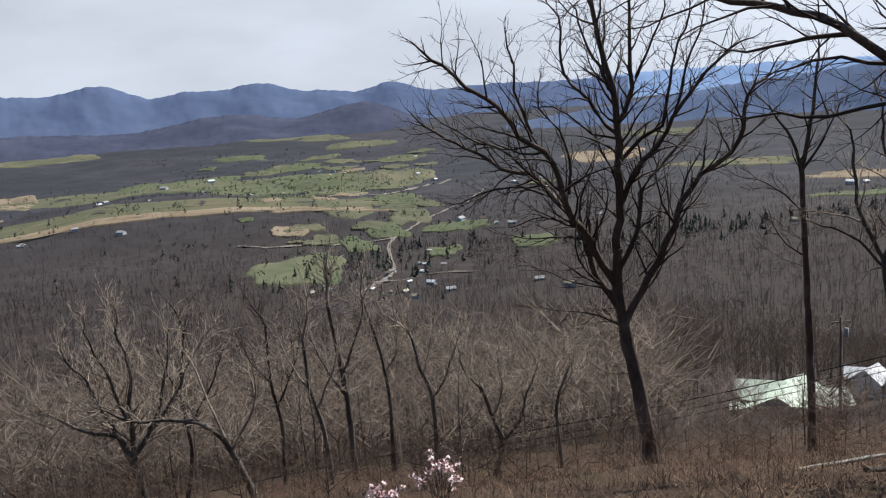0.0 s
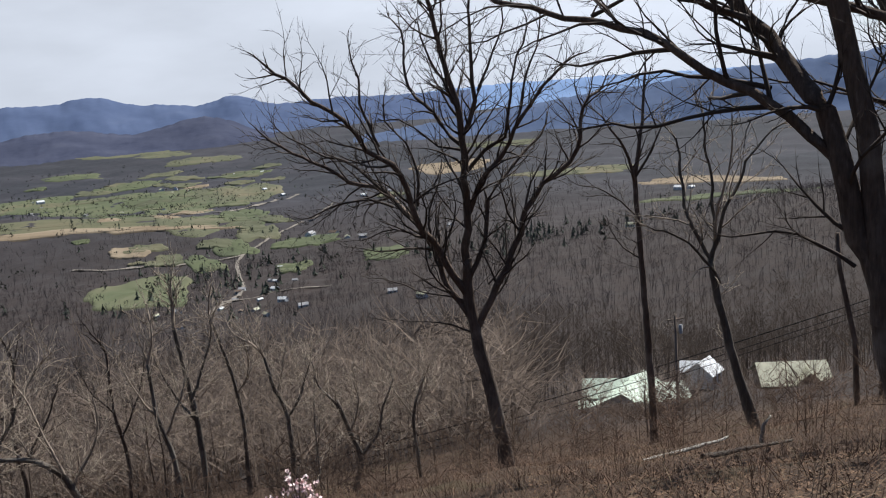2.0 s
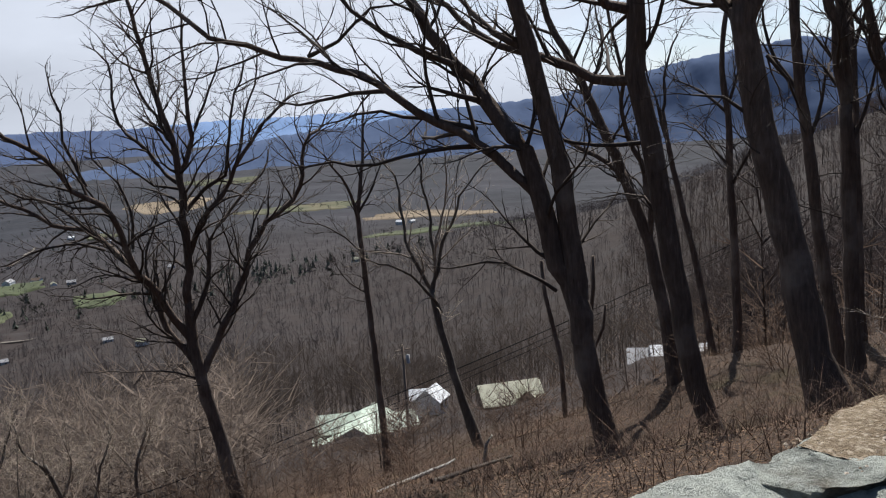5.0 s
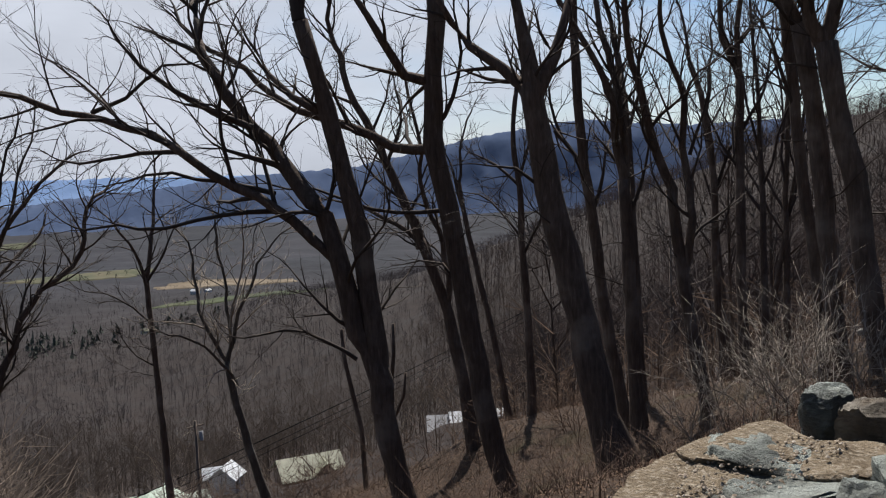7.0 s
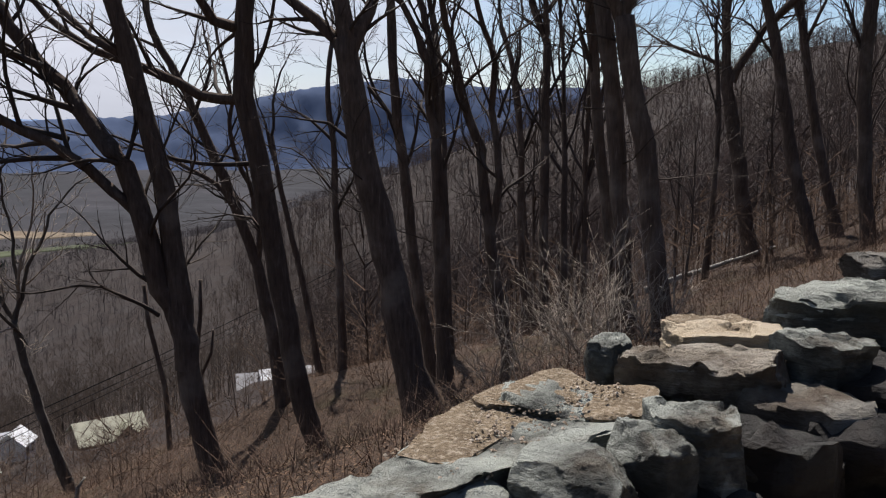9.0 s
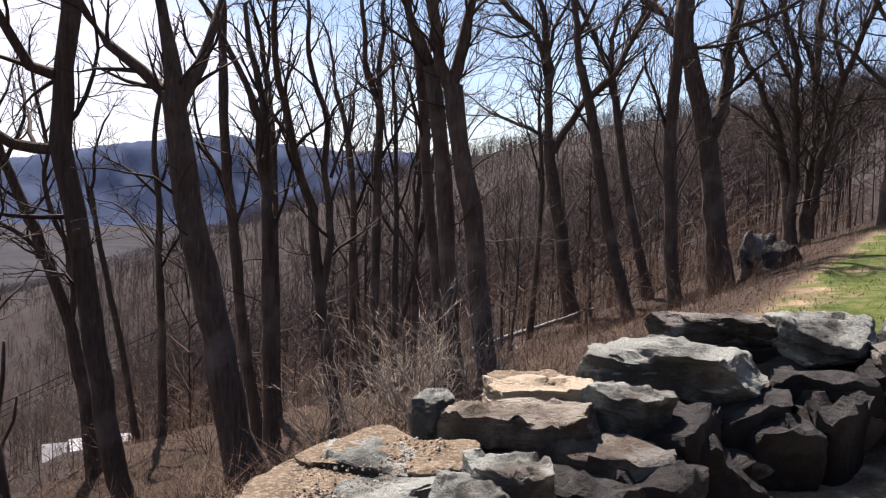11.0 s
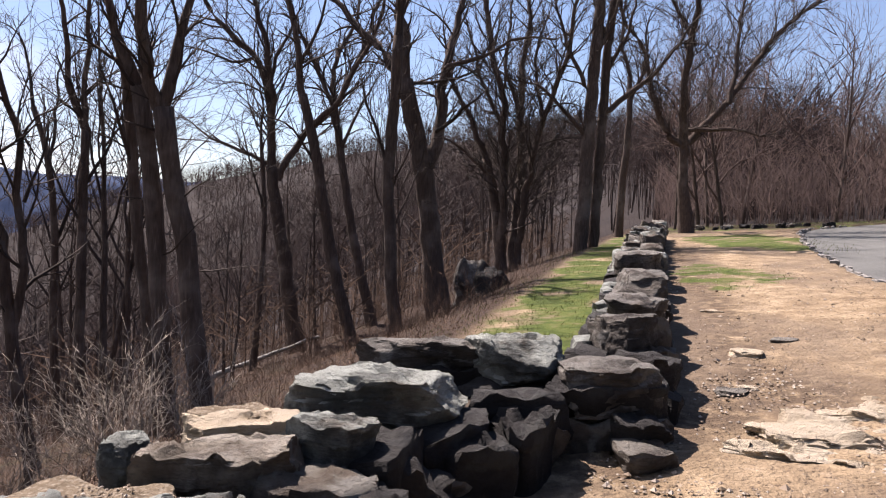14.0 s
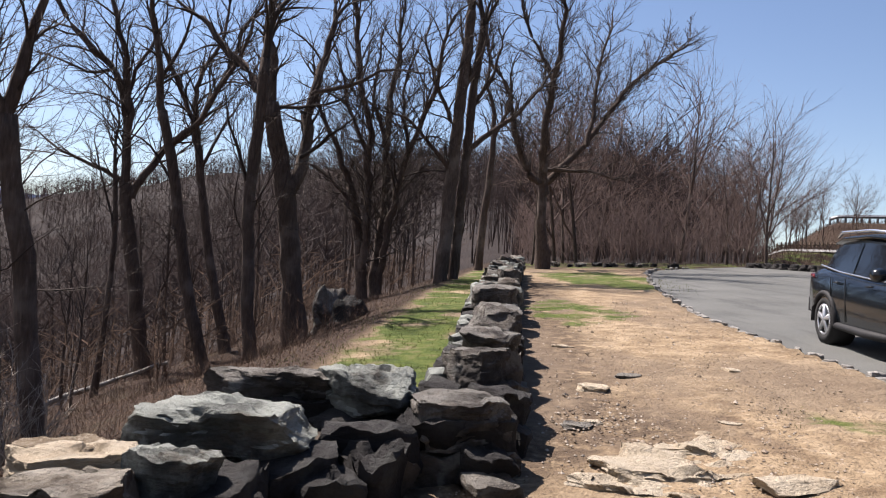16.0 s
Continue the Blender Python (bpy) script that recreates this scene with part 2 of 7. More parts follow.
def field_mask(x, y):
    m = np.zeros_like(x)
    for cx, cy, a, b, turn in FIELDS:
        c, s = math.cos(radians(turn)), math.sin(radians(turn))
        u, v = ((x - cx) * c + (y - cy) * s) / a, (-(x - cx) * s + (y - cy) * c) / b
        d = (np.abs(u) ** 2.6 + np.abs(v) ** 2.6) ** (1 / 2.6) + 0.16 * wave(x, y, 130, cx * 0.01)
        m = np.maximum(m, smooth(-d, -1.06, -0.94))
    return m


KERB = [(8.0, -4.95), (8.8, -4.99), (11.1, -5.07), (13.2, -5.1), (15.5, -5.3), (20.0, -6.1), (25.2, -7.2), (33.0, -9.2), (36.5, -10.6), (37.5, -12.5)]


def kerb_y(x):
    return np.interp(x, [-30, -5, 8, 11, 15.5, 20, 25.2, 33, 36.5, 38, 60], [-6.5, -5.4, -4.95, -5.07, -5.3, -6.1, -7.2, -9.2, -10.6, -13, -40])


def grid_object(name, xs, ys, zs, material, attrs=None):
    """A sheet from 2D arrays of places; attrs are numbers for each point."""
    rows, cols = xs.shape
    me = bpy.data.meshes.new(name)
    i = np.arange(rows * cols).reshape(rows, cols)
    quads = np.stack([i[:-1, :-1], i[:-1, 1:], i[1:, 1:], i[1:, :-1]], -1).reshape(-1, 4)
    me.vertices.add(rows * cols)
    me.vertices.foreach_set("co", np.stack([xs, ys, zs], -1).ravel())
    me.loops.add(quads.size)
    me.loops.foreach_set("vertex_index", quads.ravel())
    me.polygons.add(len(quads))
    me.polygons.foreach_set("loop_start", np.arange(0, quads.size, 4))
    me.polygons.foreach_set("loop_total", np.full(len(quads), 4))
    me.polygons.foreach_set("use_smooth", np.ones(len(quads), bool))
    for key, values in (attrs or {}).items():
        me.attributes.new(key, "FLOAT", "POINT").data.foreach_set("value", np.asarray(values, float).ravel())
    me.update()
    me.materials.append(material)
    return new(name, me)


def ground_material():
    k = Mat("ground", 0.95, spec=0.15)
    fine, mid, big = k.noise(14, 6, w=1), k.noise(1.1, 5, w=2), k.noise(0.06, 4, w=3)
    litter = k.ramp(k.noise(17, 8, w=5, rough=0.75), [(0.32, (0.008, 0.006, 0.005)), (0.5, (0.034, 0.0215, 0.0145)), (0.68, (0.105, 0.068, 0.042))])
    litter = k.mix(k.step(mid, 0.45, 0.7), litter, k.mix(k.noise(30, 6, w=19), (0.018, 0.011, 0.008), (0.062, 0.037, 0.024)))
    litter = k.mix(k.math("MULTIPLY", k.step(k.noise(0.5, 4, w=9), 0.55, 0.7), 0.5), litter, k.mix(fine, (0.022, 0.022, 0.009), (0.060, 0.054, 0.022)))
    woods = k.ramp(k.noise(0.22, 6, (1, 1, 0.4), w=4), [(0.3, (0.0146, 0.0106, 0.0096)), (0.55, (0.0245, 0.0181, 0.0161)), (0.8, (0.0370, 0.0275, 0.0240))])
    woods = k.mix(k.step(big, 0.45, 0.65), woods, k.mix(fine, (0.02083, 0.01736, 0.01686), (0.03373, 0.02827, 0.02678)))
    # ground far out: distance haze painted in as a bluish tint
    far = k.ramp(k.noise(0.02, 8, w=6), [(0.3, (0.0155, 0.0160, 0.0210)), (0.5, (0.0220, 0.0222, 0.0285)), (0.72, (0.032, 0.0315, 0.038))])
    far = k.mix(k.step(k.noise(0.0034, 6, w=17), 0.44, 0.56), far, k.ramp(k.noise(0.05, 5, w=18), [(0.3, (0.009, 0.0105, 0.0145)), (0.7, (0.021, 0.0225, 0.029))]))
    c = k.mix(k.attr("woods"), litter, woods)
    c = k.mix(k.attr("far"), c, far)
    dirt = k.ramp(k.noise(2.2, 8, w=10), [(0.26, (0.1242, 0.0816, 0.0487)), (0.48, (0.2732, 0.2017, 0.1238)), (0.7, (0.4223, 0.3273, 0.2121))])
    dirt = k.mix(k.step(k.noise(26, 6, w=11), 0.53, 0.68), dirt, (0.0994, 0.0708, 0.0487))
    dirt = k.mix(k.math("MULTIPLY", k.step(k.noise(11, 6, w=31), 0.56, 0.66), 0.6), dirt, (0.3809, 0.3003, 0.2087))
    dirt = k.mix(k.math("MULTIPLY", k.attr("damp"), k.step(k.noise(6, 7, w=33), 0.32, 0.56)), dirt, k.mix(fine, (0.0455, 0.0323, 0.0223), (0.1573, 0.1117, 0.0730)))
    dirt = k.mix(k.math("MULTIPLY", k.step(k.noise(0.7, 5, (0.5, 1.6, 1), w=12), 0.5, 0.66), 0.6), dirt, (0.1573, 0.1178, 0.0835))
    # broad dark bands: tree shadows on the lot, put into the dirt colour
    dirt = k.mix(k.math("MULTIPLY", k.step(k.noise(0.28, 6, (0.6, 1.5, 1), w=21), 0.47, 0.6), 0.75), dirt, k.mix(fine, (0.1118, 0.0832, 0.0584), (0.1987, 0.1509, 0.1057)))
    c = k.mix(k.attr("dirt"), c, dirt)
    turf = k.ramp(k.noise(3.5, 7, w=13), [(0.28, (0.028, 0.036, 0.009)), (0.45, (0.060, 0.086, 0.016)), (0.58, (0.092, 0.112, 0.026)), (0.72, (0.150, 0.122, 0.066))])
    g = k.step(k.math("ADD", k.attr("turf"), k.math("MULTIPLY", k.math("SUBTRACT", k.noise(1.1, 8, w=14), 0.5), 2.0)), 0.42, 0.70)
    c = k.mix(g, c, turf)
    bump = k.math("ADD", k.noise(6, 8, w=15), k.math("MULTIPLY", k.noise(40, 3, w=16), 0.35))
    return k.done(c, bump, 1.0, 0.07)


def build_ground():
    az = np.radians(np.concatenate([np.linspace(-180, -46, 40, False), np.linspace(-46, 126, 330, False), np.linspace(126, 180, 18)]))
    r = np.concatenate([np.linspace(0.02, 1.0, 4, False), np.geomspace(1.0, 600, 150, False), np.geomspace(600, 3600, 150, False), np.geomspace(3600, 4920, 12)])
    rr, aa = np.meshgrid(r, az, indexing="ij")
    xs, ys = rr * np.sin(aa), rr * np.cos(aa)
    zs = ground_height(xs, ys)
    s = ys - edge_y(xs)
    kerb = ys - kerb_y(xs)
    zs = zs + smooth(-s, 0.3, 1.5) * smooth(kerb, 0, 0.6) * (0.022 * wave(xs, ys, 2.2, 3) + 0.012 * wave(xs, ys, 0.7, 6))
    zs = zs - 0.30 * smooth(-kerb, -0.05, 0.25) * smooth(rr, 0, 4)            # the bed of the car park
    # how strongly the painted haze tint sets in with distance
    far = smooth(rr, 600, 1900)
    woods = np.maximum(smooth(s, 25, 60), smooth(rr, 42, 60) * smooth(130 - np.degrees(aa), 0, 14) * (1 - smooth(np.degrees(aa), 112, 114)))
    dirt = smooth(-s, -0.1, 0.4) * smooth(40 - rr, 0, 8)
    turf = np.zeros_like(xs)
    strip = 0.74 * smooth(-s, -0.3, 0.5) * smooth(xs, 5.6, 6.6) * smooth(ys - wall_line(xs), 0.1, 0.35)
    turf = np.maximum(turf, strip * smooth(45 - xs, 0, 8))
    turf = np.maximum(turf, smooth(-np.hypot((xs - 15.5) / 3.0, (ys + 3.2) / 1.1), -1.3, -0.6) * 0.55)
    turf = np.maximum(turf, smooth(-np.hypot((xs - 27) / 6.5, (ys + 6.0) / 1.9), -1.3, -0.6) * 0.72)
    turf = np.maximum(turf, smooth(xs, 33, 37) * smooth(52 - xs, 0, 6) * smooth(kerb, -8, 0.5) * smooth(-s, 0, 1) * 0.5)
    turf = np.maximum(turf, smooth(-np.hypot((xs - 6.6) / 0.9, (ys + 3.6) / 0.5), -1.3, -0.6) * 0.5)
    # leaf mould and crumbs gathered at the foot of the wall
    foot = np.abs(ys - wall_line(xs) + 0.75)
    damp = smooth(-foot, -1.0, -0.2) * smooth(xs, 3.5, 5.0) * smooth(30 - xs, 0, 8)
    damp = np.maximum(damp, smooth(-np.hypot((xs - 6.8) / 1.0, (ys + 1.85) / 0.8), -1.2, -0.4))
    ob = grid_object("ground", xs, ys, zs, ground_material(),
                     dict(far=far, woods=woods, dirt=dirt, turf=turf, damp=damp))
    return tagged(ob, "bare earth, leaf litter, woods and green valley fields", "ground", kind="structure")


def wall_line(x):
    """The middle of the dry-stone wall."""
    return np.interp(x, [-8, 1.8, 3.2, 4.3, 5.3, 6.2, 9.6, 14.2, 25, 30], [1.45, 1.55, 1.5, 0.95, 0.3, -0.6, -1.08, -1.48, -2.95, -3.6])


ground = build_ground()


def field_material(name, a, b, c):
    k = Mat(name, 0.95, spec=0.1)
    col = k.ramp(k.noise(0.011, 8, (1, 0.4, 1), w=8), [(0.32, a), (0.5, b), (0.68, c)])
    return k.done(k.mix(k.math("MULTIPLY", k.own(), 0.45), col, b))


MEADOW = field_material("meadow", (0.0426, 0.0502, 0.0289), (0.0608, 0.0714, 0.0380), (0.0851, 0.0866, 0.0517))
PASTURE = field_material("pasture", (0.0471, 0.0502, 0.0319), (0.0699, 0.0730, 0.0441), (0.1140, 0.0973, 0.0623))
PLOUGHED = field_material("ploughed_field", (0.0960, 0.0736, 0.0496), (0.1520, 0.1200, 0.0832), (0.1960, 0.1640, 0.1200))


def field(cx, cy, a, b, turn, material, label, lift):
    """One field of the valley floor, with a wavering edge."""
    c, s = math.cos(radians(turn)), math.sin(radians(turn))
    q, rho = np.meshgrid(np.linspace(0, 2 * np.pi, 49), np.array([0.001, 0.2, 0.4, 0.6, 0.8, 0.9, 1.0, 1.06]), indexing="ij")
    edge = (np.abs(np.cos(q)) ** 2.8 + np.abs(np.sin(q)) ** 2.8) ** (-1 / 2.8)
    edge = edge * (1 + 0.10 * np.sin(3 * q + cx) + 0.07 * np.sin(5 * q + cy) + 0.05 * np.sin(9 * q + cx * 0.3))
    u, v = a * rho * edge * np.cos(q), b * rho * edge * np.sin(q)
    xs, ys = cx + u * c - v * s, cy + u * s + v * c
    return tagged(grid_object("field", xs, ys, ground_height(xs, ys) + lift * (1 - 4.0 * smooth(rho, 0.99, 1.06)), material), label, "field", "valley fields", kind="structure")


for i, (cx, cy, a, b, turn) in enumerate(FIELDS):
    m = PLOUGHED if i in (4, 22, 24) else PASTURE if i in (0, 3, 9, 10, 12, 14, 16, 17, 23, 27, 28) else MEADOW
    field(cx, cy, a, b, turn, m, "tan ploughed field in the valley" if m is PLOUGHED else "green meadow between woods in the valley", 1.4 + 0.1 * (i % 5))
rng = random.Random(15)
for i in range(64):
    az, d = radians(rng.gauss(-7, 4.5)), rng.uniform(1000, 2700)
    a = d * rng.uniform(0.008, 0.022)
    m = PLOUGHED if i % 11 == 0 else MEADOW if i % 3 == 0 else PASTURE
    field(d * math.sin(az), d * math.cos(az), a, a * rng.uniform(0.6, 1.6), rng.uniform(-30, 30), m, "small pasture among hedges in the valley", 1.9 + 0.05 * (i % 9))
for cx, cy, a, b, turn in ((-455, 1178, 330, 16, 19), (-760, 1290, 60, 55, 19), (-180, 1250, 90, 18, 12)):
    field(cx, cy, a, b, turn, PLOUGHED, "bare tan soil along the edge of a field", 2.4)


def mountain_material(name, a, b, c, scale):
    k = Mat(name, 1.0, spec=0.0)
    n = k.noise(scale, 8, (1, 1, 0.5))
    return k.done(k.mix(k.step(k.noise(scale * 3, 6, w=5), 0.4, 0.75), k.ramp(n, [(0.3, a), (0.55, b), (0.8, c)]), b), n, 0.12, 40)


def mountain_range(name, label, lo, hi, crest_r, width, crest, seed, rough, material):
    """A range from azimuth lo to hi: crest(az) gives its elevation angle as seen from the overlook."""
    az = np.linspace(lo, hi, int((hi - lo) * 9))
    t = np.linspace(0, 1.25, 26)
    tt, aa = np.meshgrid(t, az, indexing="ij")
    r = crest_r + (tt - 1) * width
    top = np.tan(np.radians(crest(aa))) * crest_r + 1.6
    xs, ys = r * np.sin(np.radians(aa)), r * np.cos(np.radians(aa))
    base = ground_height(xs, ys) - 12.0
    rise = np.where(tt <= 1, smooth(tt, -0.15, 1.05), 1 - smooth(tt, 0.95, 1.6))
    spur = wave(xs, ys, rough, seed)
    zs = base + (top - base) * np.clip(rise + 0.08 * spur * (1 - np.abs(2 * np.clip(tt, 0, 1) - 1) ** 2), 0, 2)
    zs = zs + (tt > 0.6) * 5.0 * wave(aa * 40, aa * 13, 60, seed + 1) * smooth(tt, 0.6, 1)
    return tagged(grid_object(name, xs, ys, zs, material), label, "mountain", kind="structure")


def peaks(az, base, bumps):
    el = np.full_like(np.asarray(az, float), base)
    for centre, height, width in bumps:
        el = el + height * np.exp(-((az - centre) / width) ** 2)
    return el


# the blue haze of distance is put into these mountain colours
BLUE_HAZE = mountain_material("blue_haze_mountain", (0.05184, 0.07056, 0.126), (0.0648, 0.0864, 0.1476), (0.0828, 0.1051, 0.1656), 0.004)
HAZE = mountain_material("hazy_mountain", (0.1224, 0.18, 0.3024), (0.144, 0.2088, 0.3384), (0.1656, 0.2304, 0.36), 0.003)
SLATE_HAZE = mountain_material("slate_haze_hill", (0.0324, 0.03744, 0.0612), (0.04752, 0.05328, 0.08064), (0.06624, 0.07056, 0.0972), 0.006)
INDIGO_HAZE = mountain_material("indigo_haze_ridge", (0.054, 0.074, 0.124), (0.068, 0.090, 0.146), (0.086, 0.108, 0.164), 0.006)
mountain_range("mountain", "distant mountain crest, painted hazy blue", -5, 45, 4750, 500,
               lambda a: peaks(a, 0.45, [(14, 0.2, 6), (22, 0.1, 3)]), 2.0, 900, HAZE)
mountain_range("mountain", "wooded mountain range with rounded peaks, painted haze-blue", -48, 12, 4600, 750,
               lambda a: peaks(a, 0.5, [(-27, 1.35, 6), (-21.3, 1.25, 2.4), (-16.4, 0.95, 2.2), (-12.0, 1.35, 2.8), (-7.4, 0.5, 2), (-3.4, 0.85, 1.7), (3, 0.2, 3), (-40, 1.6, 9)]), 4.0, 700, BLUE_HAZE)
mountain_range("hill", "wooded foothills across the valley, painted slate-blue with haze", -40, 6, 3950, 550,
               lambda a: peaks(a, -1.6, [(-5.4, 1.7, 3.4), (-14, 1.5, 5), (-27, 1.3, 8)]), 6.0, 500, SLATE_HAZE)
mountain_range("hill", "wooded ridge rising beside the valley, painted indigo with haze", 4, 100, 3300, 420,
               lambda a: np.interp(a, [4, 12, 19, 23, 28.7, 33, 36, 40, 43.3, 47.2, 51, 54.3, 58, 62, 70, 85, 100], [-2, -1.2, -0.5, -0.2, 0.4, 0.55, 0.75, 1.5, 2.2, 2.75, 3.15, 2.75, 2.45, 2.5, 2.3, 2.0, 1.5]), 8.0, 400, INDIGO_HAZE)

# ---- building helpers ----


def part(name, verts, faces, material, parent, label="", sharp=False):
    me = bpy.data.meshes.new(name)
    me.from_pydata(verts, [], faces)
    if not sharp:
        me.polygons.foreach_set("use_smooth", np.ones(len(me.polygons), bool))
    me.materials.append(material)
    ob = new(name, me)
    if parent is not None:
        ob.parent = parent
    if label:
        tagged(ob, label)
    return ob


class Shape:
    """Vertices and faces that are gathered into one mesh."""

    def __init__(self):
        self.v, self.f = [], []

    def tube(self, pts, radii, sides):
        base = len(self.v)
        n = len(pts)
        for i in range(n):
            a, b = pts[max(i - 1, 0)], pts[min(i + 1, n - 1)]
            d = (b - a).normalized()
            side = d.cross(Vector((0.3, 0.9, 0.1)) if abs(d.z) > 0.8 else Vector((0, 0, 1))).normalized()
            up = side.cross(d)
            for j in range(sides):
                q = 2 * math.pi * j / sides
                p = pts[i] + (side * math.cos(q) + up * math.sin(q)) * radii[i]
                self.v.append((p.x, p.y, p.z))
        for i in range(n - 1):
            for j in range(sides):
                k = (j + 1) % sides
                self.f.append((base + i * sides + j, base + i * sides + k, base + (i + 1) * sides + k, base + (i + 1) * sides + j))
        if sides > 3:
            self.f.append(tuple(base + (n - 1) * sides + j for j in range(sides)))

    def cone(self, start, tip, radius):
        """A last twig, run out to a point."""
        b = len(self.v)
        d = (tip - start).normalized()
        side = d.orthogonal().normalized()
        up = side.cross(d)
        self.v += [tuple(start + o * radius) for o in (side, side * -0.5 + up * 0.87, side * -0.5 - up * 0.87)] + [tuple(tip)]
        self.f += [(b, b + 1, b + 3), (b + 1, b + 2, b + 3), (b + 2, b, b + 3)]

    def box(self, lo, hi):
        b = len(self.v)
        self.v += [(x, y, z) for z in (lo[2], hi[2]) for y in (lo[1], hi[1]) for x in (lo[0], hi[0])]
        self.f += [(b, b + 2, b + 3, b + 1), (b + 4, b + 5, b + 7, b + 6), (b, b + 1, b + 5, b + 4), (b + 2, b + 6, b + 7, b + 3), (b, b + 4, b + 6, b + 2), (b + 1, b + 3, b + 7, b + 5)]


def spline(pts, radii, step):
    """Points and radii along a smooth curve through pts."""
    out, rad = [], []
    for i in range(len(pts) - 1):
        p0, p1, p2, p3 = pts[max(i - 1, 0)], pts[i], pts[i + 1], pts[min(i + 2, len(pts) - 1)]
        n = max(1, int((p2 - p1).length / step))
        for j in range(n):
            t = j / n
            out.append(0.5 * ((2 * p1) + (p2 - p0) * t + (2 * p0 - 5 * p1 + 4 * p2 - p3) * t * t + (3 * p1 - p0 - 3 * p2 + p3) * t ** 3))
            rad.append(radii[i] + (radii[i + 1] - radii[i]) * t)
    out.append(pts[-1])
    rad.append(radii[-1])
    return out, rad


def any_way(rng):
    return Vector((rng.gauss(0, 1), rng.gauss(0, 1), rng.gauss(0, 1))).normalized()


def grow(shape, rng, start, way, length, radius, depth, thin, lift=0.05, full=1.0):
    """One bare branch: it wanders, tapers and carries finer ones down to single twigs."""
    way = way.normalized()
    if depth <= 0:
        shape.cone(start, start + (way + any_way(rng) * 0.3) * length, max(thin * 0.8, radius))
        return
    n = 3 if depth == 1 else max(4, min(7, int(length / 0.28)))
    radius = max(thin, radius)
    pts, rad, p, d, bend = [start], [radius], start, way, any_way(rng) * 0.10
    for i in range(n):
        bend = bend * 0.35 + any_way(rng) * 0.27
        d = (d + bend + Vector((0, 0, lift))).normalized()
        p = p + d * (length / n)
        pts.append(p)
        rad.append(max(thin * 0.8, radius * (1 - 0.72 * (i + 1) / n)))
    shape.tube(pts, rad, 5 if radius > 0.03 else 4 if radius > 0.018 else 3)
    count = int((length * (2.9 if depth > 1 else 5.2) + 1.6 + rng.random()) * full)
    turn = rng.uniform(0, 6.283)
    for i in range(count):
        t = 0.22 + 0.76 * (i + rng.random()) / count
        k = min(n - 1, int(t * n))
        at = pts[k].lerp(pts[k + 1], t * n - k)
        axis = (pts[k + 1] - pts[k]).normalized()
        turn += 2.4 + rng.uniform(-0.5, 0.5)
        side = axis.orthogonal().normalized()
        out = side * math.cos(turn) + axis.cross(side) * math.sin(turn)
        grow(shape, rng, at, axis * rng.uniform(0.7, 1.15) + out * rng.uniform(0.5, 0.85), length * rng.uniform(0.34, 0.62) * (1.2 - 0.65 * t),
             rad[k] * rng.uniform(0.45, 0.65), depth - 1, thin, lift, full)
    grow(shape, rng, pts[-1], d, length * 0.42, rad[-1], depth - 1, thin, lift, full)


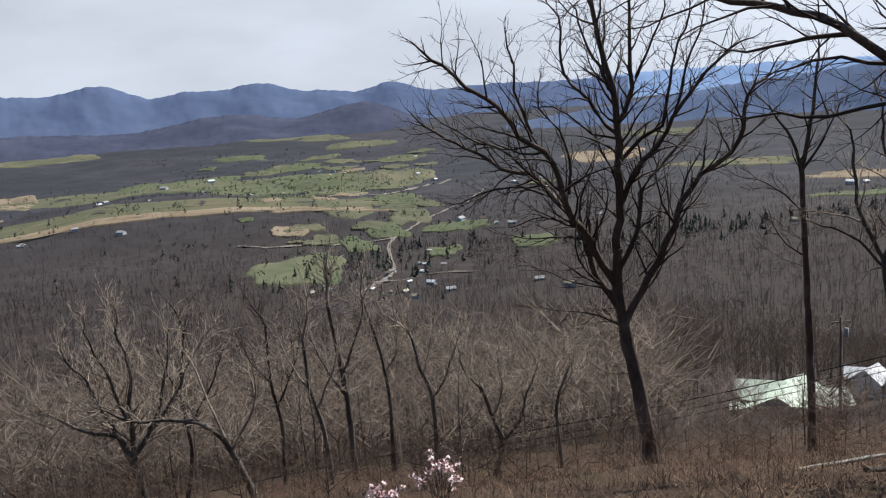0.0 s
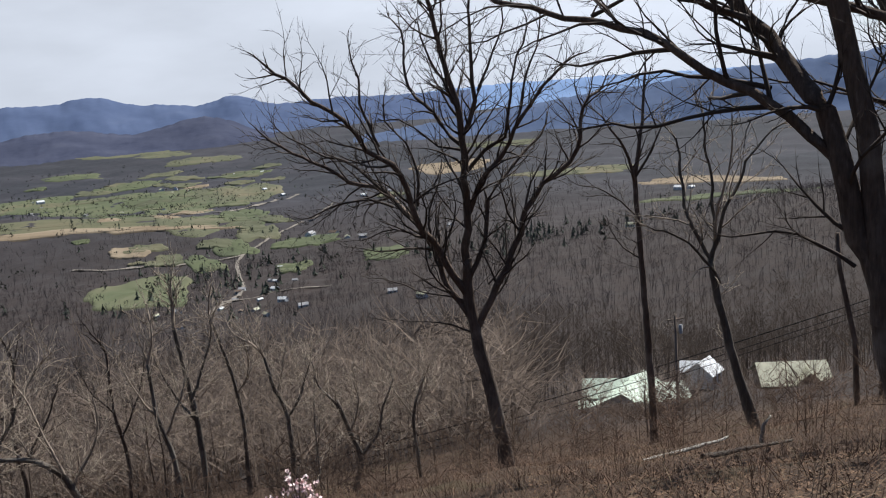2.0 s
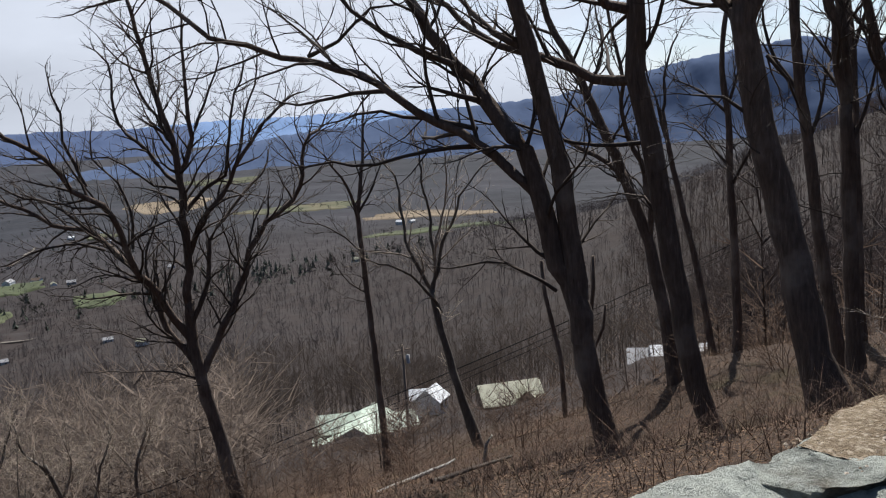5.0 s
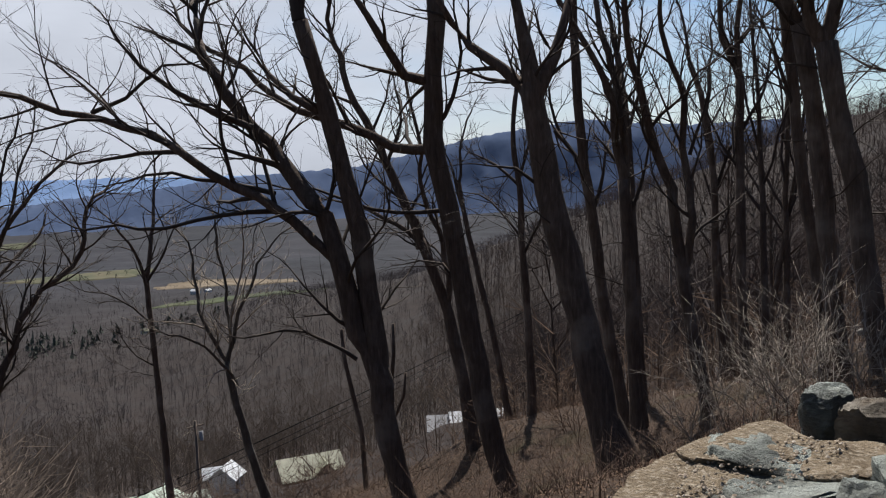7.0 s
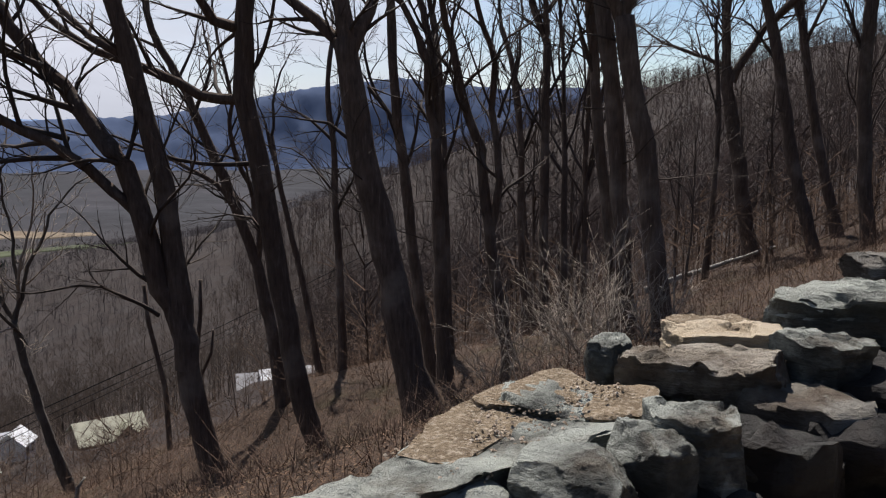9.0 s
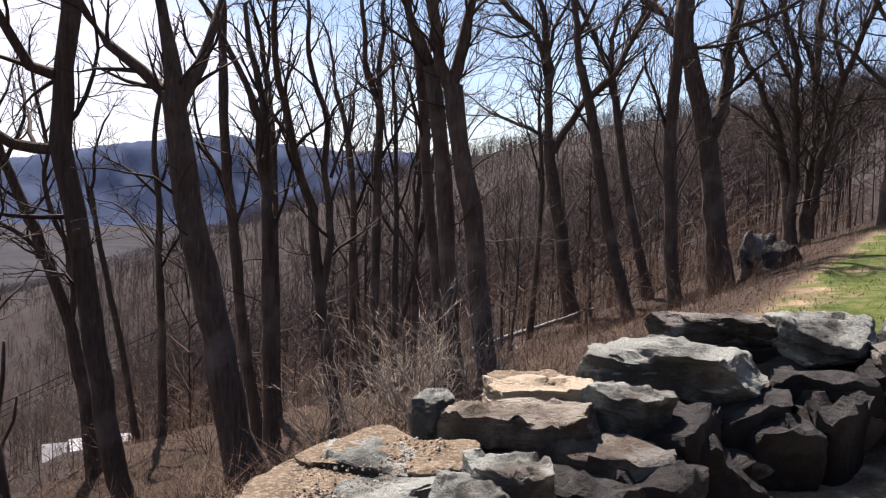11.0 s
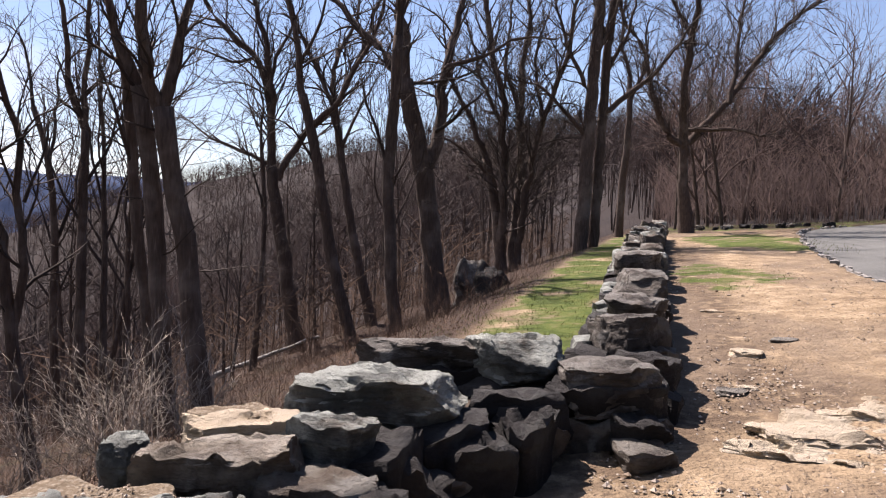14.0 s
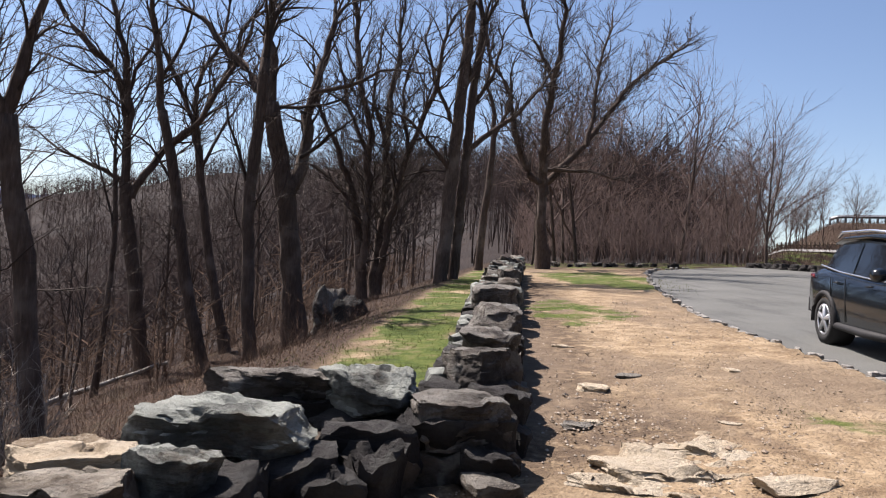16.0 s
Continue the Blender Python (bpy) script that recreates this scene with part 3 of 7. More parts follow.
def bare_tree(label, az, dist, base_z, radius, top, trunk, limbs, seed, density=1.0, pale=False, thin=None, reach=1.0):
    """A leafless tree. trunk and limbs are paths (across, up) from its foot; limbs come as (thickness, path)."""
    rng = random.Random(seed)
    a = radians(az)
    thin = thin or max(0.0028, dist * 0.00029)
    across, ahead = Vector((math.cos(a), -math.sin(a), 0)), Vector((math.sin(a), math.cos(a), 0))
    root = tagged(new("tree"), label, "tree", "bare trees")
    root.location = ahead * dist + Vector((0, 0, base_z))
    place = lambda uv, w: across * uv[0] + ahead * w + Vector((0, 0, uv[1]))
    stem, crown = Shape(), Shape()
    tp = [place(p, 0) for p in trunk]
    first = (tp[1] - tp[0]).normalized()
    sink = max(0.5, base_z - float(ground_height(root.location.x, root.location.y)) + 0.4)
    tr = [radius + (top - radius) * i / (len(tp) - 1) for i in range(len(tp))]
    pts, rad = spline([tp[0] - first * sink] + tp, [radius * 1.1] + tr, 0.3)
    for i, p in enumerate(pts):
        h = p.z - tp[0].z
        pts[i] = p + any_way(rng) * min(rad[i] * 0.14, 0.03)
        rad[i] *= (1 + 0.24 * math.exp(-max(h, 0) / (radius * 1.6))) * (1 + 0.05 * math.sin(h * 5.1 + seed) + 0.04 * math.sin(h * 11.3))
    stem.tube(pts, rad, 12 if radius > 0.12 else 8)
    forked = any(math.dist(path[0], trunk[-1]) < top * 4 for _, path in limbs)
    if not forked:
        ends = [(top, tp[-1], tp[-1] - tp[-2])]
    else:
        ends = []
    # slender shoots from the upper trunk
    for i in range(int((3 + rng.random() * 2) * density)):
        k = rng.randrange(len(pts) // 2, len(pts))
        q = any_way(rng)
        grow(crown, rng, pts[k], Vector((q.x, q.y, abs(q.z) * 0.7)), rng.uniform(0.5, 1.3), 0.012, 2, thin)
    for thick, path in limbs:
        total = sum(math.dist(path[i], path[i + 1]) for i in range(len(path) - 1))
        spread = rng.uniform(-0.32, 0.32) * total
        m = len(path) - 1
        lp = [place(p, spread * i / m) for i, p in enumerate(path)]
        lr = [max(thin, thick * (1 - 0.62 * (i / m) ** 0.9)) for i in range(m + 1)]
        lead = (lp[0] - lp[1]).normalized() * 0.5 + Vector((0, 0, -0.8))
        bulk = thick >= 0.05
        if bulk:
            lp, lr = [lp[0] + lead.normalized() * thick * 2.2] + lp, [thick * 0.95] + lr
        pts, rad = spline(lp, lr, 0.22)
        drift = Vector((0, 0, 0))
        for i in range(1, len(pts) - 1):
            drift = drift * 0.7 + any_way(rng) * min(0.04, 0.018 + thick * 0.12)
            sway = noise.noise_vector(pts[i] * 0.8 + Vector((seed, 0, 0))) * 0.13 + noise.noise_vector(pts[i] * 2.4 + Vector((0, seed, 0))) * 0.055
            pts[i] = pts[i] + drift + sway * min(1.0, i * 0.22 / 0.8)
        (stem if bulk else crown).tube(pts, rad, 10 if thick >= 0.1 else 7 if bulk else 5)
        count = int(total * 2.0 * density) + 2
        turn = rng.uniform(0, 6.283)
        for i in range(count):
            t = 0.16 + 0.84 * (i + rng.random()) / count
            k = min(len(pts) - 2, int(t * (len(pts) - 1)))
            axis = (pts[k + 1] - pts[k]).normalized()
            turn += 2.4 + rng.uniform(-0.6, 0.6)
            side = axis.orthogonal().normalized()
            out = side * math.cos(turn) + axis.cross(side) * math.sin(turn)
            grow(crown, rng, pts[k], axis * rng.uniform(0.6, 1.1) + out * rng.uniform(0.6, 1.0) + Vector((0, 0, 0.15)),
                 min(2.3, max(0.7, total * rng.uniform(0.2, 0.42))) * (1.2 - 0.5 * t) * reach, min(rad[k] * 0.5, 0.03), 2, thin)
        ends.append((rad[-1], pts[-1], pts[-1] - pts[-2]))
    for r, at, d in ends:
        d = d.normalized()
        size = max(0.5, min(1.8, r * 32)) * reach
        for i in range(3 if r > 0.012 else 2):
            grow(crown, rng, at, d + any_way(rng) * (0.15 if i == 0 else 0.5), size * (1.0 if i == 0 else 0.75), r * (0.95 if i == 0 else 0.6), 3 if size > 1.5 else 2, thin)
    part("trunk", stem.v, stem.f, BARK_PALE if pale else BARK, root)
    part("crown", crown.v, crown.f, TWIG_PALE if pale else TWIG, root)
    return root


def wild_tree(label, height, seed, twig, material, bark, fork=0.35, spread=0.5, girth=0.0075, limbs=11, full=0.45, dome=False):
    """A leafless woodland tree of its own random growth, standing at the origin."""
    rng = random.Random(seed)
    root = tagged(new("tree"), label, "tree", "woodland trees")
    stem, crown = Shape(), Shape()
    r = height * girth + 0.01
    lean = Vector((rng.uniform(-0.09, 0.09), rng.uniform(-0.09, 0.09), 1))
    pts, p, bend = [Vector((0, 0, -0.6))], Vector((0, 0, -0.6)), Vector((0, 0, 0))
    n = 9
    for i in range(n):
        bend = bend * 0.6 + any_way(rng) * 0.08
        p = p + (lean + bend).normalized() * (height * 0.8 / n)
        pts.append(p)
    rad = [r * (1.15 - 0.95 * i / n) for i in range(n + 1)]
    stem.tube(pts, rad, 7)
    turn = rng.uniform(0, 6.283)
    for i in range(limbs):
        t = fork + (1 - fork) * (i + rng.random()) / limbs
        k = min(n - 1, int(t * n))
        at = pts[k].lerp(pts[k + 1], min(1.0, t * n - k))
        turn += 2.4 + rng.uniform(-0.6, 0.6)
        way = Vector((math.cos(turn) * spread, math.sin(turn) * spread, rng.uniform(0.5, 0.95)))
        size = height * rng.uniform(0.24, 0.42) * (1.25 - 0.6 * t)
        if dome:
            way.z, size = 0.95, height * rng.uniform(0.5, 0.6) * (1.3 - 0.95 * t)
        grow(crown, rng, at, way, size, rad[k] * 0.55, 2, twig, 0.1 if dome else 0.08, full)
    part("trunk", stem.v, stem.f, bark, root)
    part("crown", crown.v, crown.f, material, root)
    return root


# ---- the trees on the slope and round the overlook ----
bare_tree("tall bare tree with a wide many-limbed crown", 12.8, 17.0, -6.56, 0.164, 0.095, [(0.00, -0.00), (-0.22, 1.66), (-0.49, 3.22), (-0.59, 4.04), (-0.57, 4.96)],
          [(0.088, [(-0.57, 4.96), (-0.49, 6.09), (-0.51, 7.52), (-0.55, 8.17), (-0.74, 9.03), (-0.92, 9.78), (-0.97, 10.50)]), (0.080, [(-0.65, 4.28), (-1.08, 5.16), (-1.36, 5.62), (-1.50, 6.20), (-1.81, 6.92), (-2.20, 7.36), (-2.50, 7.88), (-2.98, 8.36), (-3.63, 8.83)]), (0.072, [(-0.59, 3.57), (-0.94, 4.23), (-1.25, 5.16), (-1.68, 5.90), (-1.98, 6.34), (-2.36, 6.57), (-2.87, 6.67), (-3.33, 6.95), (-3.87, 7.21), (-4.46, 7.59)]), (0.032, [(-1.97, 6.11), (-2.38, 6.28), (-3.01, 6.28), (-3.47, 6.10), (-3.91, 5.96)]), (0.036, [(-2.19, 6.50), (-2.84, 7.05), (-3.49, 7.32), (-4.18, 7.83)]), (0.040, [(-2.14, 7.32), (-2.32, 7.98), (-2.37, 8.64), (-2.52, 9.28)]), (0.036, [(-1.47, 6.08), (-1.37, 6.75), (-1.59, 7.32), (-1.95, 7.73), (-1.97, 8.28)]), (0.080, [(-0.40, 3.69), (0.04, 4.35), (0.45, 5.15), (0.77, 5.78), (1.07, 6.36), (1.55, 6.74), (1.81, 7.14), (1.99, 7.65), (2.22, 8.05)]), (0.056, [(-0.52, 4.62), (-0.12, 5.31), (-0.01, 6.12), (0.16, 6.41), (0.49, 6.72), (0.89, 7.10), (1.24, 7.45)]), (0.064, [(-0.49, 5.81), (-0.21, 6.41), (0.15, 6.85), (0.39, 7.33), (0.68, 7.75), (1.12, 8.26), (1.56, 8.64)]), (0.048, [(-0.48, 6.64), (-0.06, 7.10), (0.33, 7.39), (0.49, 7.87), (0.60, 8.60), (0.87, 9.29)]), (0.056, [(-0.47, 7.46), (-0.15, 8.11), (-0.17, 8.68), (-0.22, 9.40), (-0.11, 10.21)]), (0.048, [(-0.53, 7.25), (-0.91, 7.68), (-1.30, 8.23), (-1.49, 8.65), (-1.57, 9.21), (-1.69, 9.77)]), (0.040, [(-0.53, 7.95), (-0.78, 8.59), (-1.14, 9.15), (-1.32, 9.82)]), (0.032, [(-0.10, 8.24), (0.28, 8.94), (0.45, 9.84)]), (0.032, [(-0.53, 7.14), (-0.98, 7.27), (-1.43, 7.63), (-1.89, 7.84)]), (0.032, [(0.68, 7.75), (0.82, 8.39), (1.10, 8.97), (1.19, 9.67)]), (0.024, [(1.07, 6.36), (1.51, 6.50), (1.90, 6.69)]), (0.024, [(-0.57, 3.39), (-0.97, 3.63), (-1.55, 3.76), (-2.29, 3.92)]), (0.024, [(-0.72, 4.10), (-1.18, 4.23), (-1.86, 4.43), (-2.48, 4.66)]), (0.024, [(-1.40, 5.43), (-2.02, 5.60), (-2.69, 5.45)]), (0.020, [(-0.18, 4.38), (0.16, 4.77), (-0.16, 4.95)])], 11, density=2.3, reach=0.68)
bare_tree("slender straight bare tree on the slope", 22.9, 22.0, -7.63, 0.101, 0.059, [(-0.00, 0.00), (-0.07, 2.72), (-0.15, 4.84), (-0.23, 7.03)],
          [(0.060, [(-0.23, 7.03), (0.05, 8.47), (0.17, 9.75)]), (0.050, [(-0.21, 6.76), (-0.57, 7.85), (-1.00, 8.55)]), (0.030, [(-0.16, 5.81), (-0.71, 6.51), (-1.61, 6.81)]), (0.030, [(-0.11, 4.77), (-0.59, 5.12), (-0.84, 5.54)]), (0.040, [(-0.20, 6.90), (0.17, 7.55), (0.53, 8.18)])], 12)
bare_tree("bare tree with pale upswept limbs", 29.0, 21.0, -6.30, 0.117, 0.068, [(-0.00, -0.00), (-0.37, 1.44), (-0.72, 3.17), (-0.77, 3.60)],
          [(0.060, [(-0.77, 3.60), (-1.27, 4.60), (-1.44, 5.58), (-1.66, 6.69)]), (0.050, [(-0.73, 3.60), (-0.59, 4.85), (-0.74, 6.23), (-0.84, 7.11)]), (0.050, [(-0.72, 3.74), (-0.25, 4.97), (0.17, 6.04), (0.89, 6.66)]), (0.050, [(-0.58, 3.10), (-1.23, 4.04), (-2.17, 4.56)]), (0.040, [(-0.66, 4.02), (-0.37, 5.39), (-0.19, 6.86)])], 13, pale=True)
bare_tree("large forked dark-barked tree beside the stone wall", 38.65, 10.20, -2.83, 0.151, 0.089, [(0.00, 0.00), (-0.17, 0.91), (-0.29, 1.63), (-0.33, 2.33), (-0.38, 3.02), (-0.46, 3.70), (-0.61, 4.47), (-0.75, 5.16), (-0.91, 5.75), (-1.02, 6.20)],
          [(0.148, [(-0.33, 1.92), (-0.53, 2.58), (-0.78, 3.35), (-1.09, 4.18), (-1.35, 4.63), (-1.66, 5.04), (-2.03, 5.60), (-2.26, 6.07)]), (0.067, [(-0.78, 3.45), (-1.19, 3.88), (-1.58, 4.21), (-2.11, 4.51), (-2.44, 4.77), (-2.91, 5.04), (-3.60, 5.30), (-4.45, 5.61), (-5.23, 6.06)]), (0.034, [(-1.39, 4.04), (-1.73, 4.06), (-2.01, 4.03), (-2.58, 3.93), (-3.15, 3.97), (-3.45, 3.94)]), (0.034, [(-1.41, 4.24), (-2.12, 4.41), (-2.60, 4.48), (-3.18, 4.45)]), (0.044, [(-1.35, 4.57), (-1.68, 4.68), (-1.96, 4.78)]), (0.027, [(-0.57, 2.24), (-0.93, 2.50), (-1.40, 2.69), (-1.83, 2.61)]), (0.047, [(-1.63, 5.01), (-2.06, 5.18), (-2.39, 5.37), (-2.71, 5.66), (-2.93, 5.94)]), (0.034, [(-2.44, 4.77), (-2.94, 4.74), (-3.37, 4.71), (-3.96, 4.74)]), (0.030, [(-3.43, 5.25), (-3.02, 5.42), (-2.57, 5.68), (-2.29, 5.78)]), (0.054, [(-0.75, 5.10), (-1.17, 5.33), (-1.42, 5.61), (-1.59, 5.94)])], 20, density=1.3)
bare_tree("leaning dark-barked tree with a long level limb", 45.54, 10.40, -2.58, 0.136, 0.103, [(0.00, 0.00), (-0.26, 1.06), (-0.42, 2.19), (-0.58, 3.29), (-0.72, 4.10), (-0.79, 4.50), (-0.78, 4.96), (-0.76, 5.34), (-0.69, 5.92), (-0.69, 6.37)],
          [(0.069, [(-0.82, 4.46), (-1.28, 4.54), (-1.80, 4.71), (-2.24, 4.98), (-2.75, 5.25), (-3.24, 5.55), (-3.73, 5.90), (-4.08, 6.22)]), (0.076, [(-0.83, 5.25), (-1.12, 5.34), (-1.30, 5.67), (-1.49, 6.00), (-1.66, 6.31)]), (0.031, [(-0.72, 3.70), (-1.25, 3.71), (-1.77, 3.87), (-2.30, 4.00), (-2.88, 4.11)]), (0.034, [(-0.75, 4.69), (-0.54, 5.08), (-0.45, 5.53), (-0.47, 5.98)]), (0.028, [(-0.49, 2.60), (-0.74, 3.02), (-1.01, 3.10)])], 21, density=1.0)
bare_tree("thick leaning dark tree close behind the wall", 52.29, 9.70, -1.58, 0.188, 0.124, [(0.00, 0.00), (-0.17, 0.76), (-0.37, 1.74), (-0.54, 2.50), (-0.67, 3.26), (-0.75, 3.82), (-0.78, 4.09)],
          [(0.109, [(-0.78, 4.06), (-0.86, 4.49), (-0.91, 4.85), (-0.96, 5.27)]), (0.077, [(-0.85, 3.94), (-1.14, 4.32), (-1.45, 4.57), (-1.63, 4.82), (-1.80, 5.12)]), (0.096, [(-0.73, 4.06), (-0.58, 4.42), (-0.48, 4.75), (-0.32, 5.13)]), (0.026, [(-0.71, 2.95), (-0.99, 3.14), (-1.30, 3.21)]), (0.026, [(-0.54, 3.56), (-0.36, 3.31), (-0.24, 3.00)])], 22, density=1.0)
bare_tree("bare dark-barked tree on the wooded slope", 43.04, 15.18, -3.40, 0.129, 0.088, [(0.00, 0.00), (-0.18, 1.48), (-0.45, 2.82), (-0.83, 3.87)],
          [(0.095, [(-0.83, 3.87), (-1.16, 4.81), (-1.60, 5.69), (-1.90, 6.45), (-2.00, 7.20), (-2.15, 7.85)]), (0.050, [(-0.67, 3.62), (-1.38, 4.23), (-1.94, 4.49), (-2.32, 4.55)]), (0.060, [(-0.36, 2.71), (-0.37, 3.71), (-0.68, 4.70), (-0.74, 5.67), (-0.89, 6.63)]), (0.040, [(-1.34, 5.11), (-1.11, 5.87), (-1.13, 6.63)])], 23, density=1.2)
bare_tree("bare dark-barked tree on the wooded slope", 45.46, 20.20, -4.23, 0.086, 0.053, [(0.00, 0.00), (-0.31, 1.94), (-0.63, 3.57), (-0.88, 4.90), (-0.96, 5.56)],
          [(0.040, [(-0.88, 4.90), (-1.17, 5.95), (-1.34, 6.73)]), (0.040, [(-0.96, 5.56), (-0.83, 6.47), (-0.54, 7.36)])], 24, density=1.2)
bare_tree("bare dark-barked tree on the wooded slope", 47.05, 17.50, -3.43, 0.095, 0.046, [(0.00, 0.00), (-0.01, 1.16), (-0.04, 2.57), (-0.09, 3.62), (-0.09, 4.65), (-0.20, 5.55), (-0.10, 6.55)],
          [(0.040, [(-0.07, 4.65), (-0.53, 5.11), (-0.98, 5.35)]), (0.035, [(-0.07, 3.27), (0.35, 4.07), (0.59, 4.63)]), (0.035, [(-0.08, 4.87), (0.28, 5.77), (0.52, 6.54)]), (0.029, [(-0.09, 3.62), (-0.67, 4.32), (-1.12, 4.56)])], 25, density=1.4)
bare_tree("bare dark-barked tree on the wooded slope", 53.19, 13.20, -2.28, 0.094, 0.061, [(0.00, 0.00), (-0.24, 1.48), (-0.39, 2.87), (-0.51, 3.82), (-0.58, 4.83), (-0.61, 5.91), (-0.63, 6.56)],
          [(0.044, [(-0.51, 3.82), (-0.82, 4.33), (-1.02, 5.09)]), (0.039, [(-0.40, 3.22), (-0.19, 3.73), (-0.14, 4.23)])], 26, density=1.2)
bare_tree("bare dark-barked tree on the wooded slope", 54.10, 12.40, -2.04, 0.106, 0.087, [(0.00, 0.00), (-0.07, 1.22), (-0.10, 2.53), (-0.14, 3.41)],
          [(0.070, [(-0.14, 3.41), (-0.31, 4.13), (-0.45, 4.68), (-0.67, 5.23), (-0.93, 5.74), (-1.12, 6.17)]), (0.074, [(-0.12, 3.33), (-0.19, 4.36), (-0.31, 5.22), (-0.38, 5.84), (-0.41, 6.29)]), (0.033, [(-0.11, 2.85), (0.18, 3.56), (0.23, 4.27)])], 27, density=1.2)
bare_tree("bare dark-barked tree on the wooded slope", 58.53, 12.35, -1.90, 0.098, 0.072, [(-0.00, 0.00), (-0.22, 1.09), (-0.34, 2.06), (-0.46, 3.10)],
          [(0.073, [(-0.46, 3.10), (-0.69, 3.93), (-0.84, 4.52), (-0.96, 5.07), (-0.97, 5.68), (-0.90, 6.13)]), (0.065, [(-0.33, 1.90), (-0.20, 2.94), (-0.22, 3.96), (-0.41, 4.74), (-0.52, 5.50), (-0.56, 5.96)]), (0.029, [(-0.73, 4.05), (-1.08, 4.45), (-1.19, 4.92)]), (0.029, [(-0.21, 3.57), (0.01, 4.10), (0.05, 4.64)])], 28, density=1.2)
bare_tree("bare dark-barked tree on the wooded slope", 59.48, 17.50, -2.21, 0.080, 0.051, [(0.00, 0.00), (-0.13, 1.75), (-0.12, 3.12), (-0.26, 4.69), (-0.54, 5.68)],
          [(0.046, [(-0.12, 3.23), (0.19, 3.92), (0.51, 4.39)]), (0.040, [(-0.54, 5.68), (-0.68, 6.45), (-0.91, 7.09)]), (0.040, [(-0.26, 4.69), (-0.10, 5.71), (-0.07, 6.60)])], 29, density=1.2)
bare_tree("bare dark-barked tree on the wooded slope", 60.92, 16.50, -2.44, 0.103, 0.072, [(-0.00, 0.00), (-0.08, 1.24), (-0.09, 2.97), (-0.09, 4.47), (-0.07, 5.53)],
          [(0.065, [(-0.07, 5.53), (-0.32, 6.57), (-0.51, 7.60), (-0.59, 8.22)]), (0.060, [(-0.07, 5.48), (-0.03, 6.59), (-0.02, 7.64), (0.04, 8.27)]), (0.038, [(-0.09, 4.47), (0.36, 5.34), (0.54, 6.10)]), (0.033, [(-0.10, 3.83), (-0.46, 4.56), (-0.64, 5.18)])], 30, density=1.2)
bare_tree("bare dark-barked tree on the wooded slope", 65.61, 10.70, -1.31, 0.076, 0.059, [(-0.00, -0.00), (-0.08, 1.02), (-0.20, 2.03), (-0.28, 2.70), (-0.37, 3.63), (-0.44, 4.29)],
          [(0.071, [(-0.44, 4.29), (-0.50, 4.61), (-0.66, 5.18), (-0.78, 5.69)]), (0.032, [(-0.34, 3.37), (-0.51, 3.89), (-0.65, 4.34)])], 31, density=1.2)
bare_tree("bare dark-barked tree on the wooded slope", 66.53, 10.40, -1.17, 0.106, 0.097, [(-0.00, 0.00), (-0.11, 1.00), (-0.20, 1.92), (-0.27, 2.90), (-0.38, 3.60), (-0.46, 4.18)],
          [(0.083, [(-0.46, 4.15), (-0.58, 4.49), (-0.71, 4.86), (-0.83, 5.23)]), (0.069, [(-0.43, 4.05), (-0.36, 4.44), (-0.38, 4.89), (-0.42, 5.40)])], 32, density=1.2)
bare_tree("bare dark-barked tree on the wooded slope", 68.76, 10.20, -1.19, 0.128, 0.113, [(0.00, 0.00), (-0.11, 0.79), (-0.23, 1.70), (-0.33, 2.54), (-0.48, 3.24), (-0.58, 3.94)],
          [(0.088, [(-0.58, 3.91), (-0.70, 4.18), (-0.78, 4.56), (-0.84, 5.06), (-0.89, 5.49)]), (0.088, [(-0.57, 3.94), (-0.49, 4.45), (-0.43, 5.03), (-0.40, 5.54)]), (0.027, [(-0.50, 3.31), (-0.68, 3.68), (-0.99, 3.78)])], 33, density=1.2)
bare_tree("bare dark-barked tree on the wooded slope", 73.72, 23.50, -1.70, 0.200, 0.150, [(0.00, 0.00), (-0.39, 2.30), (-0.68, 3.81), (-0.79, 4.72)],
          [(0.117, [(-0.79, 4.72), (-0.95, 6.68), (-1.36, 7.64), (-2.12, 8.34), (-2.66, 8.97), (-3.05, 9.69)]), (0.109, [(-0.78, 4.87), (-0.79, 6.84), (-1.03, 8.03), (-1.41, 9.21), (-1.59, 10.09)]), (0.109, [(-0.56, 4.58), (0.07, 5.52), (0.73, 6.25), (1.23, 7.27), (1.68, 8.36), (1.92, 9.29)]), (0.062, [(-0.88, 4.79), (-1.57, 5.11), (-2.32, 5.40), (-2.70, 5.61)]), (0.070, [(-0.95, 6.68), (-0.61, 7.76), (-0.20, 8.84)]), (0.054, [(-1.28, 7.57), (-1.94, 7.38), (-2.69, 7.63)])], 34, density=1.9)
bare_tree("bare dark-barked tree on the wooded slope", 77.51, 19.82, -1.21, 0.141, 0.104, [(-0.00, -0.00), (-0.45, 1.61), (-0.78, 3.29), (-1.06, 4.69), (-1.32, 5.64)],
          [(0.092, [(-1.32, 5.64), (-1.44, 6.73), (-1.63, 7.86), (-1.76, 8.62)]), (0.079, [(-1.09, 4.95), (-0.62, 5.42), (-0.14, 6.28), (0.32, 7.14), (0.58, 7.85)]), (0.052, [(-1.37, 6.35), (-0.94, 7.13), (-0.85, 8.03)]), (0.039, [(-0.95, 4.05), (-1.50, 4.80), (-1.89, 5.04)])], 35, density=1.9)
